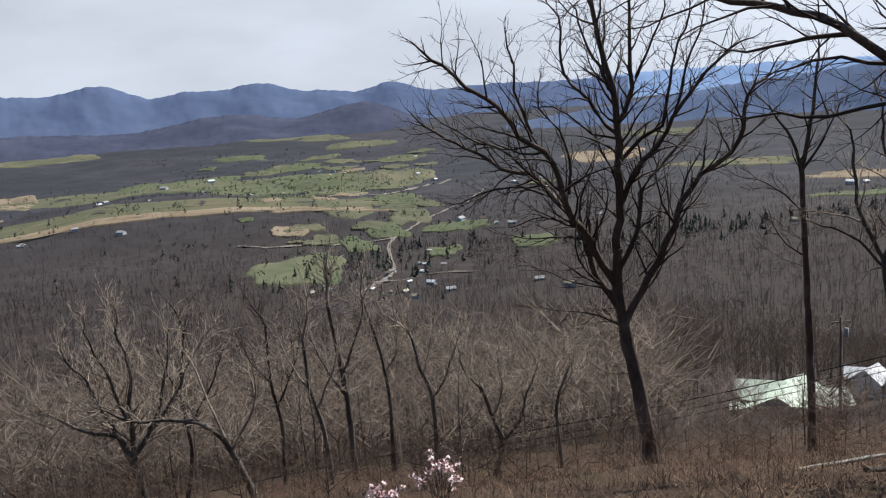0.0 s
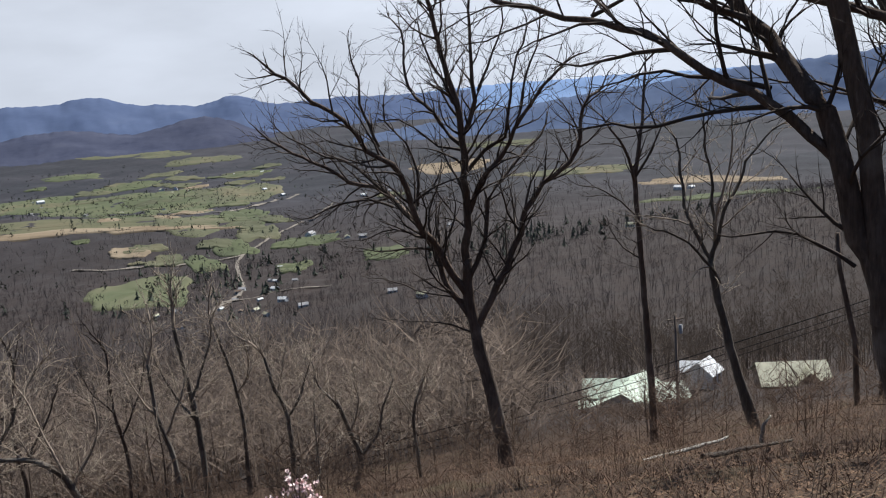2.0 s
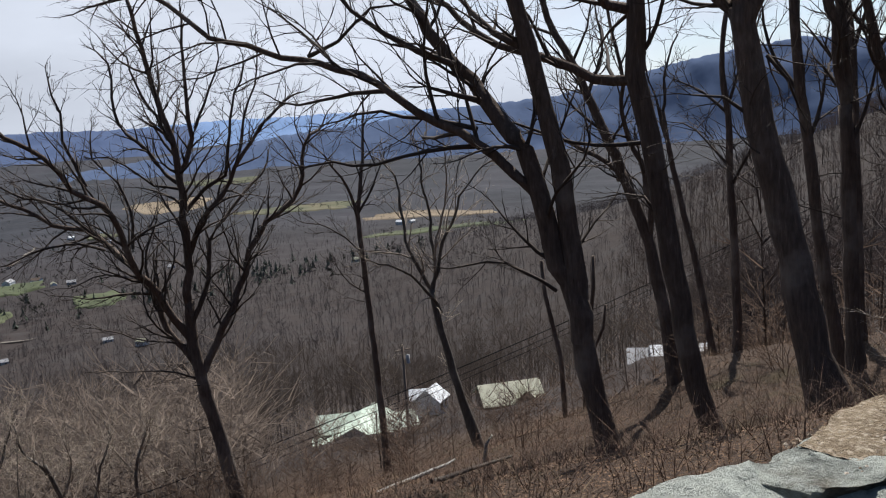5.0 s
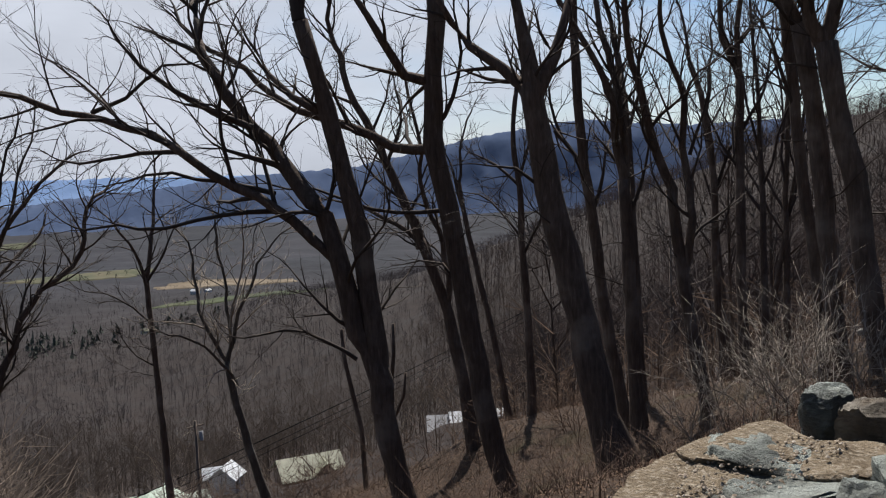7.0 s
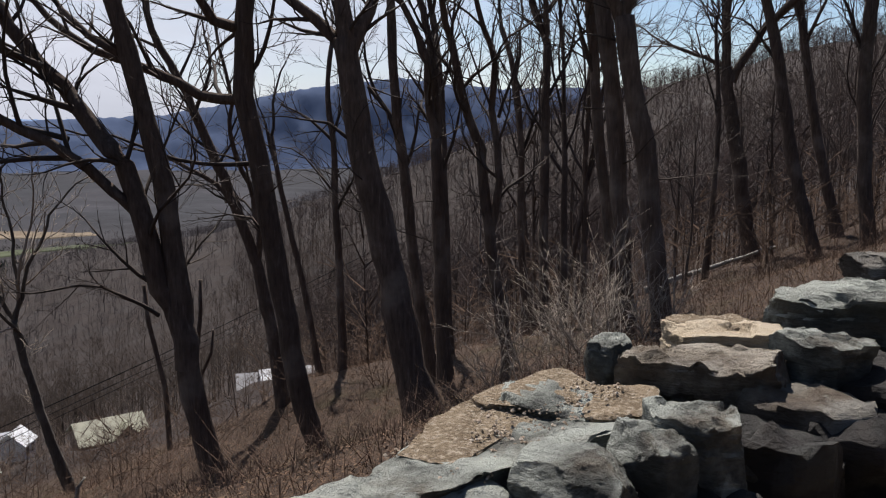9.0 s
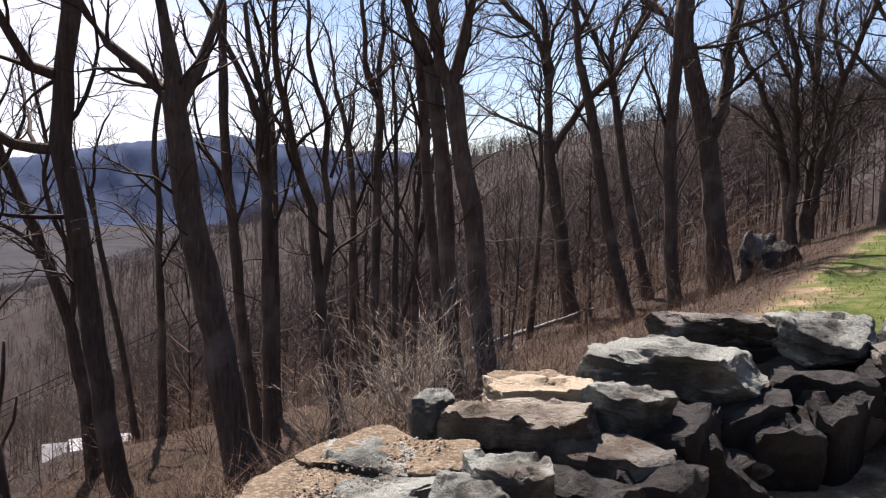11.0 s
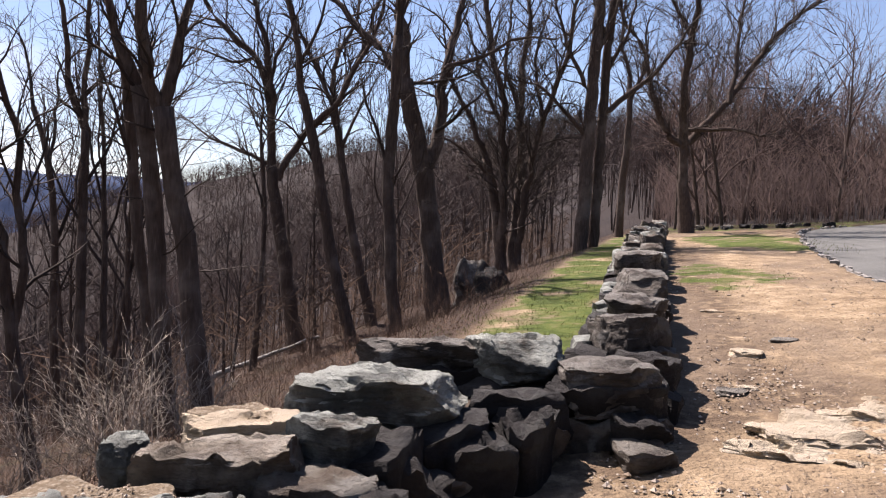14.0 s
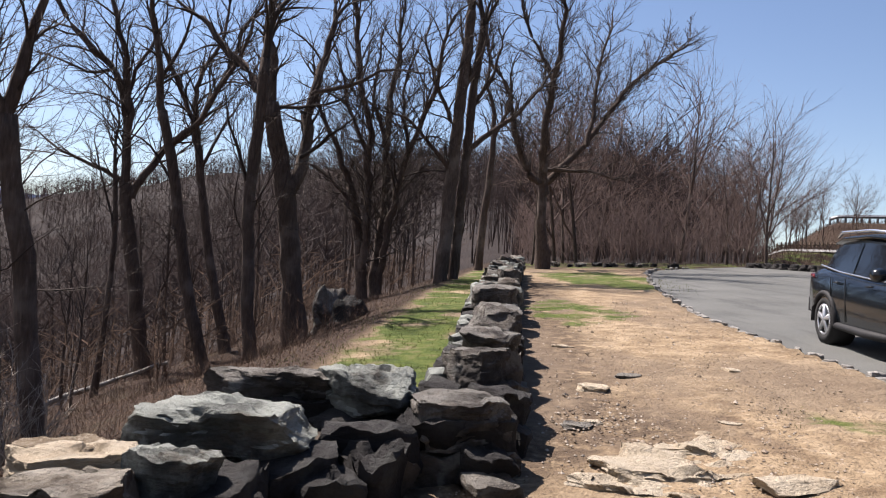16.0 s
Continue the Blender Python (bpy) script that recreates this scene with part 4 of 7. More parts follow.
bare_tree("bare dark-barked tree on the wooded slope", 78.45, 22.50, -0.69, 0.128, 0.092, [(0.00, 0.00), (-0.35, 1.39), (-0.70, 3.15), (-0.95, 4.75)],
          [(0.074, [(-0.95, 4.75), (-1.41, 6.05), (-2.03, 7.04), (-2.35, 7.89)]), (0.082, [(-0.95, 4.75), (-1.04, 5.92), (-0.71, 7.10), (-0.47, 8.27)]), (0.052, [(-0.87, 4.17), (-0.49, 5.07), (-0.08, 5.81)])], 36, density=1.9)
bare_tree("bare dark-barked tree on the wooded slope", 80.39, 17.20, -0.67, 0.127, 0.100, [(0.00, 0.00), (-0.13, 1.26), (-0.24, 2.72), (-0.23, 3.85), (-0.18, 5.08), (-0.16, 5.97)],
          [(0.045, [(-0.24, 3.29), (-0.54, 4.17), (-0.79, 4.83)])], 37, density=1.9)
bare_tree("bare dark-barked tree on the wooded slope", 82.99, 18.20, -0.02, 0.228, 0.169, [(-0.00, -0.00), (-0.17, 1.31), (-0.40, 2.85), (-0.63, 3.85), (-0.83, 4.61)],
          [(0.156, [(-0.83, 4.61), (-0.94, 5.55), (-0.95, 6.49), (-0.95, 7.19)]), (0.150, [(-0.33, 2.91), (-0.10, 3.78), (0.04, 4.99), (0.23, 5.88), (0.37, 6.76)]), (0.120, [(-0.80, 4.49), (-1.41, 5.30), (-2.03, 5.99), (-2.52, 6.45)]), (0.048, [(-0.78, 4.55), (0.04, 4.73), (0.74, 5.01)]), (0.054, [(0.06, 4.99), (0.73, 5.25), (1.42, 5.62), (2.12, 5.70)]), (0.048, [(-0.15, 3.57), (0.43, 4.06), (0.88, 4.43)])], 38, density=1.9)
bare_tree("bare tree with many stems from one foot", 87.14, 27.50, 0.08, 0.203, 0.128, [(0.00, 0.00), (-0.22, 1.88), (-0.61, 3.75)],
          [(0.109, [(-0.61, 3.75), (-1.20, 4.99), (-1.69, 5.96), (-2.00, 7.03)]), (0.145, [(-0.01, 0.27), (0.00, 2.78), (-0.13, 5.10), (-0.53, 6.87), (-0.82, 8.65), (-0.95, 9.71)]), (0.164, [(0.35, 0.11), (0.41, 2.80), (0.40, 5.11), (0.48, 7.24), (0.58, 9.01)]), (0.127, [(0.51, 0.65), (0.76, 2.99), (1.11, 4.95), (1.65, 6.73), (1.93, 8.32)]), (0.082, [(-0.12, 4.75), (-0.90, 6.33), (-1.31, 7.75)]), (0.082, [(0.41, 4.94), (-0.03, 6.88), (-0.02, 8.65)]), (0.073, [(1.11, 4.95), (0.86, 6.72), (1.22, 8.49)]), (0.073, [(-0.39, 2.95), (-1.34, 4.00), (-2.07, 4.33)])], 39, density=1.9)
bare_tree("bare dark-barked tree on the wooded slope", 92.31, 26.20, 0.72, 0.216, 0.145, [(-0.00, -0.00), (0.05, 2.16), (0.12, 4.34), (0.20, 6.00), (0.29, 7.66), (0.31, 8.65)],
          [(0.078, [(0.15, 5.00), (-0.57, 6.34), (-0.96, 7.68)]), (0.087, [(0.08, 3.67), (-0.82, 4.66), (-1.68, 5.16)]), (0.078, [(0.23, 6.17), (0.70, 7.16), (0.81, 8.31)])], 40, density=1.9)
bare_tree("bare dark-barked tree on the wooded slope", 93.06, 26.70, 0.73, 0.167, 0.117, [(0.00, 0.00), (0.08, 2.70), (0.16, 4.92), (0.24, 6.77), (0.40, 8.29)],
          [(0.106, [(0.13, 4.41), (0.80, 5.00), (1.59, 5.59), (2.34, 6.59)]), (0.079, [(0.19, 5.59), (0.72, 6.77), (0.99, 7.94)]), (0.071, [(0.23, 6.61), (-0.15, 7.62), (-0.36, 8.64)])], 41, density=1.9)
bare_tree("bare dark-barked tree on the wooded slope", 94.69, 34.00, 0.94, 0.174, 0.099, [(0.00, 0.00), (0.04, 2.38), (0.20, 4.76), (0.17, 6.69)],
          [(0.090, [(0.17, 6.69), (-0.17, 8.19), (-0.12, 9.48)]), (0.090, [(0.18, 5.62), (0.71, 7.11), (0.75, 8.61)])], 42, density=1.9)
bare_tree("bare dark-barked tree on the wooded slope", 71.14, 21.00, -1.46, 0.072, 0.049, [(0.00, 0.00), (0.08, 1.33), (0.13, 3.13), (0.02, 4.63)],
          [(0.035, [(0.13, 3.13), (-0.27, 4.34), (-0.45, 5.15)])], 43, density=1.9)
bare_tree("bare dark-barked tree on the wooded slope", 54.37, 16.00, -2.94, 0.100, 0.056, [(0.00, 0.00), (-0.08, 2.28), (-0.17, 5.10), (-0.31, 6.47)],
          [(0.042, [(-0.17, 5.10), (0.07, 6.05), (0.13, 6.99)])], 44, density=1.2)
bare_tree("spreading bare tree with long crooked limbs", 98.8, 36.2, 2.42, 0.257, 0.149, [(0.00, 0.00), (-0.16, 1.53), (-0.17, 2.96)],
          [(0.200, [(-0.16, 2.84), (-0.26, 5.10), (0.14, 7.75), (0.23, 9.66)]), (0.170, [(-0.15, 2.72), (-1.25, 4.08), (-1.77, 6.21), (-2.73, 7.85)]), (0.170, [(-0.09, 2.84), (1.10, 4.23), (2.16, 5.71), (3.41, 7.67), (5.35, 9.41)]), (0.100, [(-0.25, 3.43), (1.86, 3.44), (2.69, 3.14)]), (0.100, [(1.53, 4.73), (1.79, 7.59), (2.30, 10.23)]), (0.100, [(0.07, 7.03), (-1.15, 9.12), (-1.77, 11.02)])], 34, density=1.8)
bare_tree("pale bare tree with a broad fine-twigged crown", -22.3, 21.0, -7.74, 0.117, 0.068, [(0.00, -0.00), (-0.14, 1.14), (-0.45, 2.15)],
          [(0.070, [(-0.45, 2.15), (-0.75, 3.13), (-1.35, 4.07)]), (0.070, [(-0.16, 1.43), (-0.03, 3.12), (-0.07, 4.93)]), (0.060, [(-0.13, 1.35), (0.64, 2.55), (1.06, 4.32)]), (0.050, [(-0.35, 1.91), (-1.35, 2.42), (-1.89, 2.82)]), (0.050, [(-0.13, 2.15), (-0.52, 3.91), (-0.75, 4.91)]), (0.050, [(-0.08, 1.56), (1.14, 2.88), (1.95, 4.01)])], 38, pale=True, density=2.4)
bare_tree("leaning bare tree with a long bowed limb", -15.0, 20.0, -7.90, 0.101, 0.059, [(0.00, 0.00), (-0.31, 1.01), (-0.63, 1.93), (-1.18, 2.48)],
          [(0.060, [(-1.18, 2.48), (-1.90, 2.79), (-2.65, 2.83), (-3.20, 3.22)]), (0.040, [(-0.63, 1.93), (-0.97, 3.12), (-1.25, 3.99)]), (0.040, [(-0.51, 1.63), (0.01, 2.67), (0.27, 3.75)])], 39, pale=True, density=2.4)
bare_tree("bare dark-barked tree on the wooded slope", -8.3, 27.0, -10.98, 0.109, 0.063, [(-0.00, -0.00), (0.01, 2.49), (-0.11, 4.25), (-0.33, 6.36)],
          [(0.050, [(-0.02, 3.27), (-0.60, 4.31), (-1.02, 5.50)]), (0.050, [(-0.07, 4.05), (0.51, 5.32), (0.80, 6.42)])], 40, pale=True, density=2.4)
bare_tree("bare dark-barked tree on the wooded slope", -9.9, 25.0, -9.95, 0.086, 0.050, [(0.00, 0.00), (-0.11, 1.95), (-0.39, 3.25), (-0.44, 4.84)],
          [(0.040, [(-0.24, 2.69), (0.39, 3.85), (0.64, 4.70)]), (0.040, [(-0.39, 3.25), (-0.92, 4.20), (-1.16, 5.10)])], 41, pale=True, density=2.4)
bare_tree("bare dark-barked tree on the wooded slope", -5.5, 30.0, -11.24, 0.078, 0.045, [(0.00, 0.00), (0.06, 2.30), (-0.18, 4.26), (-0.59, 5.99)],
          [(0.040, [(-0.03, 3.18), (0.49, 4.40), (0.40, 5.68)]), (0.030, [(-0.18, 4.26), (-0.66, 5.16), (-1.25, 5.43)])], 42, pale=True, density=2.4)
bare_tree("bare dark-barked tree on the wooded slope", -2.4, 27.0, -10.21, 0.086, 0.050, [(-0.00, 0.00), (-0.00, 2.09), (-0.31, 3.09), (-0.50, 4.17)],
          [(0.050, [(-0.00, 2.09), (0.73, 3.29), (1.08, 4.22)]), (0.030, [(-0.24, 2.89), (0.03, 3.93), (0.28, 4.67)])], 43, pale=True, density=2.4)
bare_tree("bare dark-barked tree on the wooded slope", 1.2, 26.0, -10.98, 0.101, 0.059, [(0.00, 0.00), (0.50, 1.43), (0.24, 2.41), (-0.08, 3.57)],
          [(0.060, [(0.41, 1.43), (1.10, 2.35), (1.74, 4.00)]), (0.040, [(0.24, 2.41), (0.62, 3.33), (0.51, 4.27)]), (0.050, [(-0.09, 3.38), (-0.58, 4.16), (-0.70, 4.92)])], 44, pale=True, density=2.4)
bare_tree("bare dark-barked tree on the wooded slope", 6.4, 27.0, -11.58, 0.070, 0.041, [(0.00, 0.00), (-0.06, 1.71), (-0.09, 2.90), (0.14, 3.67)],
          [(0.040, [(-0.09, 2.90), (-0.52, 3.50), (-1.04, 4.10)]), (0.030, [(0.06, 3.28), (0.43, 4.04), (0.29, 4.82)])], 45, pale=True, density=2.4)
bare_tree("bare dark-barked tree on the wooded slope", -19.9, 24.0, -9.34, 0.078, 0.045, [(0.00, 0.00), (0.37, 1.71), (0.28, 3.40), (0.55, 4.98)],
          [(0.040, [(0.38, 2.38), (1.06, 3.58), (1.48, 4.49)]), (0.040, [(0.28, 3.40), (-0.06, 4.28), (-0.27, 4.96)])], 46, density=2.4)
bare_tree("bare dark-barked tree on the wooded slope", -13.2, 28.0, -11.05, 0.078, 0.045, [(0.00, 0.00), (0.14, 2.12), (-0.06, 3.74), (-0.03, 5.69)],
          [(0.040, [(0.04, 2.93), (0.74, 4.21), (1.05, 5.34)]), (0.030, [(-0.06, 3.74), (-0.67, 4.81), (-0.94, 5.62)])], 47, density=2.4)

# ---- the woods ----
WILD = [wild_tree("slender bare woodland tree on the hillside", 8.5 + 0.7 * i, 200 + i, 0.0085, TWIG_PALE if i in (1, 4) else WOOD_TWIG,
                  BARK_PALE if i in (1, 4) else BARK, 0.12 + 0.06 * (i % 3), 0.6 + 0.12 * (i % 4), 0.0052) for i in range(8)]
POLES = [wild_tree("tall thin bare woodland tree", 11.0 + 0.9 * i, 300 + i, 0.009, POLE_TWIG, BARK, 0.4, 0.42, 0.0062) for i in range(6)]
BUSHY = [wild_tree("dense bare tree at the edge of the car park", 11.0 + 0.6 * i, 400 + i, 0.010, EDGE_WOOD, BARK, 0.18, 0.58, 0.0075, 11, 0.46, True) for i in range(5)]
used = set()


def put(kinds, rng, x, y, scale, sink=0.0):
    src = kinds[rng.randrange(len(kinds))]
    m = pose(x, y, float(ground_height(x, y)) - sink, 0, 0, rng.uniform(0, 360))
    if src.name not in used:
        used.add(src.name)
        src.matrix_basis = m
        src.scale = (scale,) * 3
        return src
    ob = copy_thing(src, m)
    ob.scale = (scale,) * 3
    return ob


def polar(az, d):
    return d * math.sin(radians(az)), d * math.cos(radians(az))


rng = random.Random(77)
# below the overlook, towards the valley: their tops stay below the view of the fields
for i in range(92):
    az = rng.uniform(-46, 14)
    d = 22 + 62 * rng.random() ** 1.2
    x, y = polar(az, d)
    tall = 1.6 - d * math.tan(radians(rng.uniform(12.5, 19) if az < 3 else rng.uniform(15, 21))) - float(ground_height(x, y))
    if tall > 2.5:
        put(WILD, rng, x, y, min(1.25, tall / 10.5))
for i in range(22):
    az = rng.uniform(13, 46)
    x, y = polar(az, rng.uniform(26, 62))
    put(WILD, rng, x, y, rng.uniform(0.22, 0.42))
for i in range(14):
    az = rng.uniform(16, 34)
    put(WILD, rng, *polar(az, rng.uniform(66, 100)), rng.uniform(0.4, 0.62))
for i in range(26):
    az = rng.uniform(-44, 50)
    put(WILD, rng, *polar(az, rng.uniform(60, 95)), rng.uniform(0.35, 0.7) * (0.7 if az > 12 else 1.0))
for az, d, size in ((19.6, 96, 0.5), (22.3, 98, 0.6), (23.6, 94, 0.45), (26.0, 104, 0.5), (31.0, 98, 0.5), (33.0, 97, 0.4), (41.8, 92, 0.45), (44.2, 90, 0.5)):
    put(WILD, rng, *polar(az, d), size)
# thinner, taller woods along the slope to the east
for i in range(40):
    az = rng.uniform(44, 92)
    put(POLES, rng, *polar(az, 30 + 95 * rng.random() ** 1.1), rng.uniform(0.6, 1.05))
for i in range(12):
    put(POLES, rng, *polar(rng.uniform(52, 80), rng.uniform(16, 30)), rng.uniform(0.4, 0.85))
for i in range(12):
    put(POLES, rng, *polar(rng.uniform(84, 99), rng.uniform(40, 80)), rng.uniform(0.7, 1.0))
# the edge of the car park
for i in range(19):
    az = rng.uniform(98.5, 113.0)
    put(BUSHY, rng, *polar(az, rng.uniform(43, 64)), rng.uniform(0.75, 1.05) * (1.0 if az < 109.5 else 0.72))
for i in range(15):
    put(BUSHY, rng, *polar(rng.uniform(112.3, 118), rng.uniform(58, 72)), rng.uniform(0.24, 0.42))


def bare_woods(name, label, xs, ys, heights, limbs, twigs, width, material, seed, spread=0.55, low=0.25):
    """Woods seen from afar, one mesh: for every tree a tapered stem, its limbs and their twigs, each a thin sliver."""
    rs = np.random.RandomState(seed)
    n = len(xs)
    h = np.asarray(heights, float)
    foot = np.stack([xs, ys, ground_height(xs, ys)], -1)
    lean = np.stack([rs.normal(0, 0.06, n), rs.normal(0, 0.06, n), np.full(n, 0.8)], -1) * h[:, None]

    def sliver(start, end, w):
        d = end - start
        side = np.cross(d, rs.normal(size=d.shape))
        side *= (w / np.maximum(np.linalg.norm(side, axis=1), 1e-6))[:, None]
        return np.stack([start - side, start + side, end], 1)

    root = foot - (0, 0, 1.0)
    v = [sliver(root, foot + lean, h * width * 1.35), sliver(root, foot + lean, h * width * 1.35)]
    t = rs.uniform(low, 0.95, (n, limbs))
    q = rs.uniform(0, 6.283, (n, limbs))
    size = (h[:, None] * rs.uniform(0.26, 0.46, (n, limbs)) * (1.25 - 0.6 * t))
    start = (foot[:, None] + lean[:, None] * t[..., None]).reshape(-1, 3)
    way = np.stack([np.cos(q) * spread, np.sin(q) * spread, rs.uniform(0.35, 0.9, (n, limbs))], -1)
    end = start + (way * size[..., None]).reshape(-1, 3)
    w = np.repeat(h * width, limbs)
    v.append(sliver(start, end, w * 0.8))
    for i in range(twigs):
        u = rs.uniform(0.25, 1.0, len(start))[:, None]
        at = start + (end - start) * u
        d = (end - start) * rs.uniform(0.3, 0.55, len(start))[:, None]
        d = d + rs.normal(size=d.shape) * (np.linalg.norm(d, axis=1) * 0.55)[:, None]
        v.append(sliver(at, at + d, w * 0.5))
    return triangles(name, np.concatenate(v).reshape(-1, 3), material, label)


def crowns(name, label, xs, ys, heights, count, leaf, material, seed):
    """Far woods: every tree a rounded, open crown of small slivers."""
    rs = np.random.RandomState(seed)
    n = len(xs) * count
    h = np.repeat(heights, count)
    c = np.stack([np.repeat(xs, count), np.repeat(ys, count), np.repeat(ground_height(xs, ys), count)], -1)
    d = rs.normal(size=(n, 3))
    d = d / np.linalg.norm(d, axis=1)[:, None] * rs.uniform(0.35, 1.0, n)[:, None]
    c = c + np.stack([d[:, 0] * 0.36 * h, d[:, 1] * 0.36 * h, (0.55 + 0.42 * d[:, 2]) * h], -1)
    up = (np.stack([d[:, 0] * 0.8, d[:, 1] * 0.8, np.full(n, 0.9)], -1) + rs.normal(size=(n, 3)) * 0.4) * (h * leaf * 1.6)[:, None]
    side = rs.normal(size=(n, 3)) * (h * leaf * 0.45)[:, None]
    return triangles(name, np.stack([c - side, c + side, c + up], 1).reshape(-1, 3), material, label)


def triangles(name, v, material, label="", parent=None):
    """One mesh of loose triangles; every three rows of v are one."""
    me = bpy.data.meshes.new(name)
    n = len(v) // 3
    me.vertices.add(len(v))
    me.vertices.foreach_set("co", np.ascontiguousarray(v, dtype=np.float32).ravel())
    me.loops.add(len(v))
    me.loops.foreach_set("vertex_index", np.arange(len(v)))
    me.polygons.add(n)
    me.polygons.foreach_set("loop_start", np.arange(0, len(v), 3))
    me.polygons.foreach_set("loop_total", np.full(n, 3))
    me.update()
    me.materials.append(material)
    ob = new(name, me)
    if parent is not None:
        ob.parent = parent
    return tagged(ob, label, name.replace("_", " "), kind="stuff") if label else ob


def scatter(n, seed, az_lo, az_hi, d_lo, d_hi, power=0.5):
    rs = np.random.RandomState(seed)
    az = np.radians(rs.uniform(az_lo, az_hi, n))
    d = np.sqrt(d_lo ** 2 + (d_hi ** 2 - d_lo ** 2) * rs.random_sample(n) ** (power * 2))
    return d * np.sin(az), d * np.cos(az)


def wooded(x, y):
    m = ((field_mask(x, y) < 0.3) | ((np.abs(wave(x, y, 170, 3.3)) < 0.16) & (np.hypot(x, y) > 950))) & ((y - edge_y(x)) > 8)
    town = np.hypot((x + 40) / 55, (y - 720) / 110) < 1
    m &= ~(town & (wave(x, y, 60, 2) > -0.3))
    az, d = np.degrees(np.arctan2(x, y)), np.hypot(x, y)
    clearing = (az > 15.5) & (az < 46.5) & (d < 126) & (wave(x, y, 9, 1.5) > -0.75)
    return m & ~clearing


x, y = scatter(7200, 5, -48, 48, 88, 430, 0.66)
k = wooded(x, y)
bare_woods("hillside_woods", "brown leafless woods falling to the valley", x[k], y[k], np.random.RandomState(6).uniform(8, 14, k.sum()), 6, 4, 0.0058, FAR_WOOD, 7)
# nearer woods below the overlook, kept under the view of the fields
x, y = scatter(1000, 71, -47, 14, 30, 100, 0.55)
d, rs = np.hypot(x, y), np.random.RandomState(72)
h = 1.6 - d * np.tan(np.radians(rs.uniform(12.5, 18.5, len(x)))) - ground_height(x, y)
k = h > 2.5
bare_woods("near_woods", "bare brown woods on the slope below the overlook", x[k], y[k], np.minimum(h[k], 12.5), 12, 4, 0.0068, NEAR_WOOD, 73, 0.8, 0.15)
x, y = scatter(330, 74, 13, 47, 24, 125, 0.55)
d, rs = np.hypot(x, y), np.random.RandomState(75)
h = 1.6 - d * np.tan(np.radians(rs.uniform(17.5, 22.5, len(x)))) - ground_height(x, y)
k = h > 1.2
bare_woods("near_woods", "thin bare trees round the houses", x[k], y[k], np.minimum(h[k], 6.0), 11, 4, 0.0066, NEAR_WOOD, 76, 0.8, 0.2)
x, y = scatter(800, 81, -30, 44, 13, 46, 0.7)
k = (np.degrees(np.arctan2(x, y)) < 34) | (np.hypot(x, y) < 20)
x, y = x[k], y[k]
bare_woods("understory", "tangled bare saplings and briars on the slope", x, y, np.random.RandomState(82).uniform(0.6, 1.7, len(x)), 8, 4, 0.0095, UNDERWOOD, 83, 0.9, 0.08)
x, y = scatter(1500, 84, 44, 99, 18, 115, 0.7)
k = (y - edge_y(x)) > 2.5
bare_woods("understory", "brown bare underwood in the hollow", x[k], y[k], np.random.RandomState(85).uniform(0.8, 3.2, k.sum()), 7, 3, 0.009, UNDERWOOD, 86, 0.9, 0.08)
x, y = scatter(200, 77, 46, 93, 32, 130, 0.55)
bare_woods("near_woods", "bare trees in the hollow of the slope", x, y, np.random.RandomState(78).uniform(6, 11, len(x)), 11, 5, 0.0046, POLE_TWIG, 79, 0.7, 0.3)
x, y = scatter(8500, 20, 40, 118, 280, 570, 0.5)
bare_woods("hill_woods", "brown leafless woods along the crest of the hill", x, y, np.random.RandomState(21).uniform(8, 13, len(x)), 5, 2, 0.009, HILL_WOOD, 29, 0.7, 0.3)
x, y = scatter(5600, 15, 44, 122, 80, 300, 0.6)
x2, y2 = scatter(420, 18, 97, 108, 62, 120, 0.5)
# x3, y3: unseen trees added on the rise behind, also against skylight
x3, y3 = scatter(700, 19, 150, 290, 55, 160, 0.5)
x, y = np.concatenate([x, x2, x3]), np.concatenate([y, y2, y3])
k = wooded(x, y) | (x > 150) | (y < -8)
az, d = np.degrees(np.arctan2(x, y)), np.hypot(x, y)
k &= ~((az > 112) & (az < 128) & (d < 300))
bare_woods("hill_woods", "dark brown leafless woods on the hill", x[k], y[k], np.random.RandomState(16).uniform(9, 15, k.sum()), 7, 4, 0.0045, HILL_WOOD, 17)
x, y = scatter(330, 43, 97, 112.5, 44, 62, 0.5)
bare_woods("thicket", "brown leafless thicket at the edge of the car park", x, y, np.random.RandomState(44).uniform(2.0, 5.5, len(x)), 9, 5, 0.0042, THICKET, 45, 0.5, 0.05)
x, y = scatter(2600, 33, -46, 52, 34, 128, 0.6)
bare_woods("saplings", "brown saplings and scrub round the houses", x, y, np.random.RandomState(34).uniform(0.6, 1.0, len(x)) * np.clip(np.hypot(x, y) / 34, 1.0, 3.0), 6, 3, 0.0105, UNDERWOOD, 35, 0.7, 0.1)
x, y = scatter(13000, 24, -46, 56, 420, 900, 0.55)
k = wooded(x, y)
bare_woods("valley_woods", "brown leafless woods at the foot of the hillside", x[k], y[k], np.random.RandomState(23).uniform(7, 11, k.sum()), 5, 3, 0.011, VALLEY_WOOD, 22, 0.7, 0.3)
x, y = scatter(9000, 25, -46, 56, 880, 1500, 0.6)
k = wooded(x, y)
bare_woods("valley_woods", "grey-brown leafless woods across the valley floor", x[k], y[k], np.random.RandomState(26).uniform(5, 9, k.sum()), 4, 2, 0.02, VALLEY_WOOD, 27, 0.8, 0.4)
x, y = scatter(12000, 28, -30, 40, 760, 3000, 0.6)
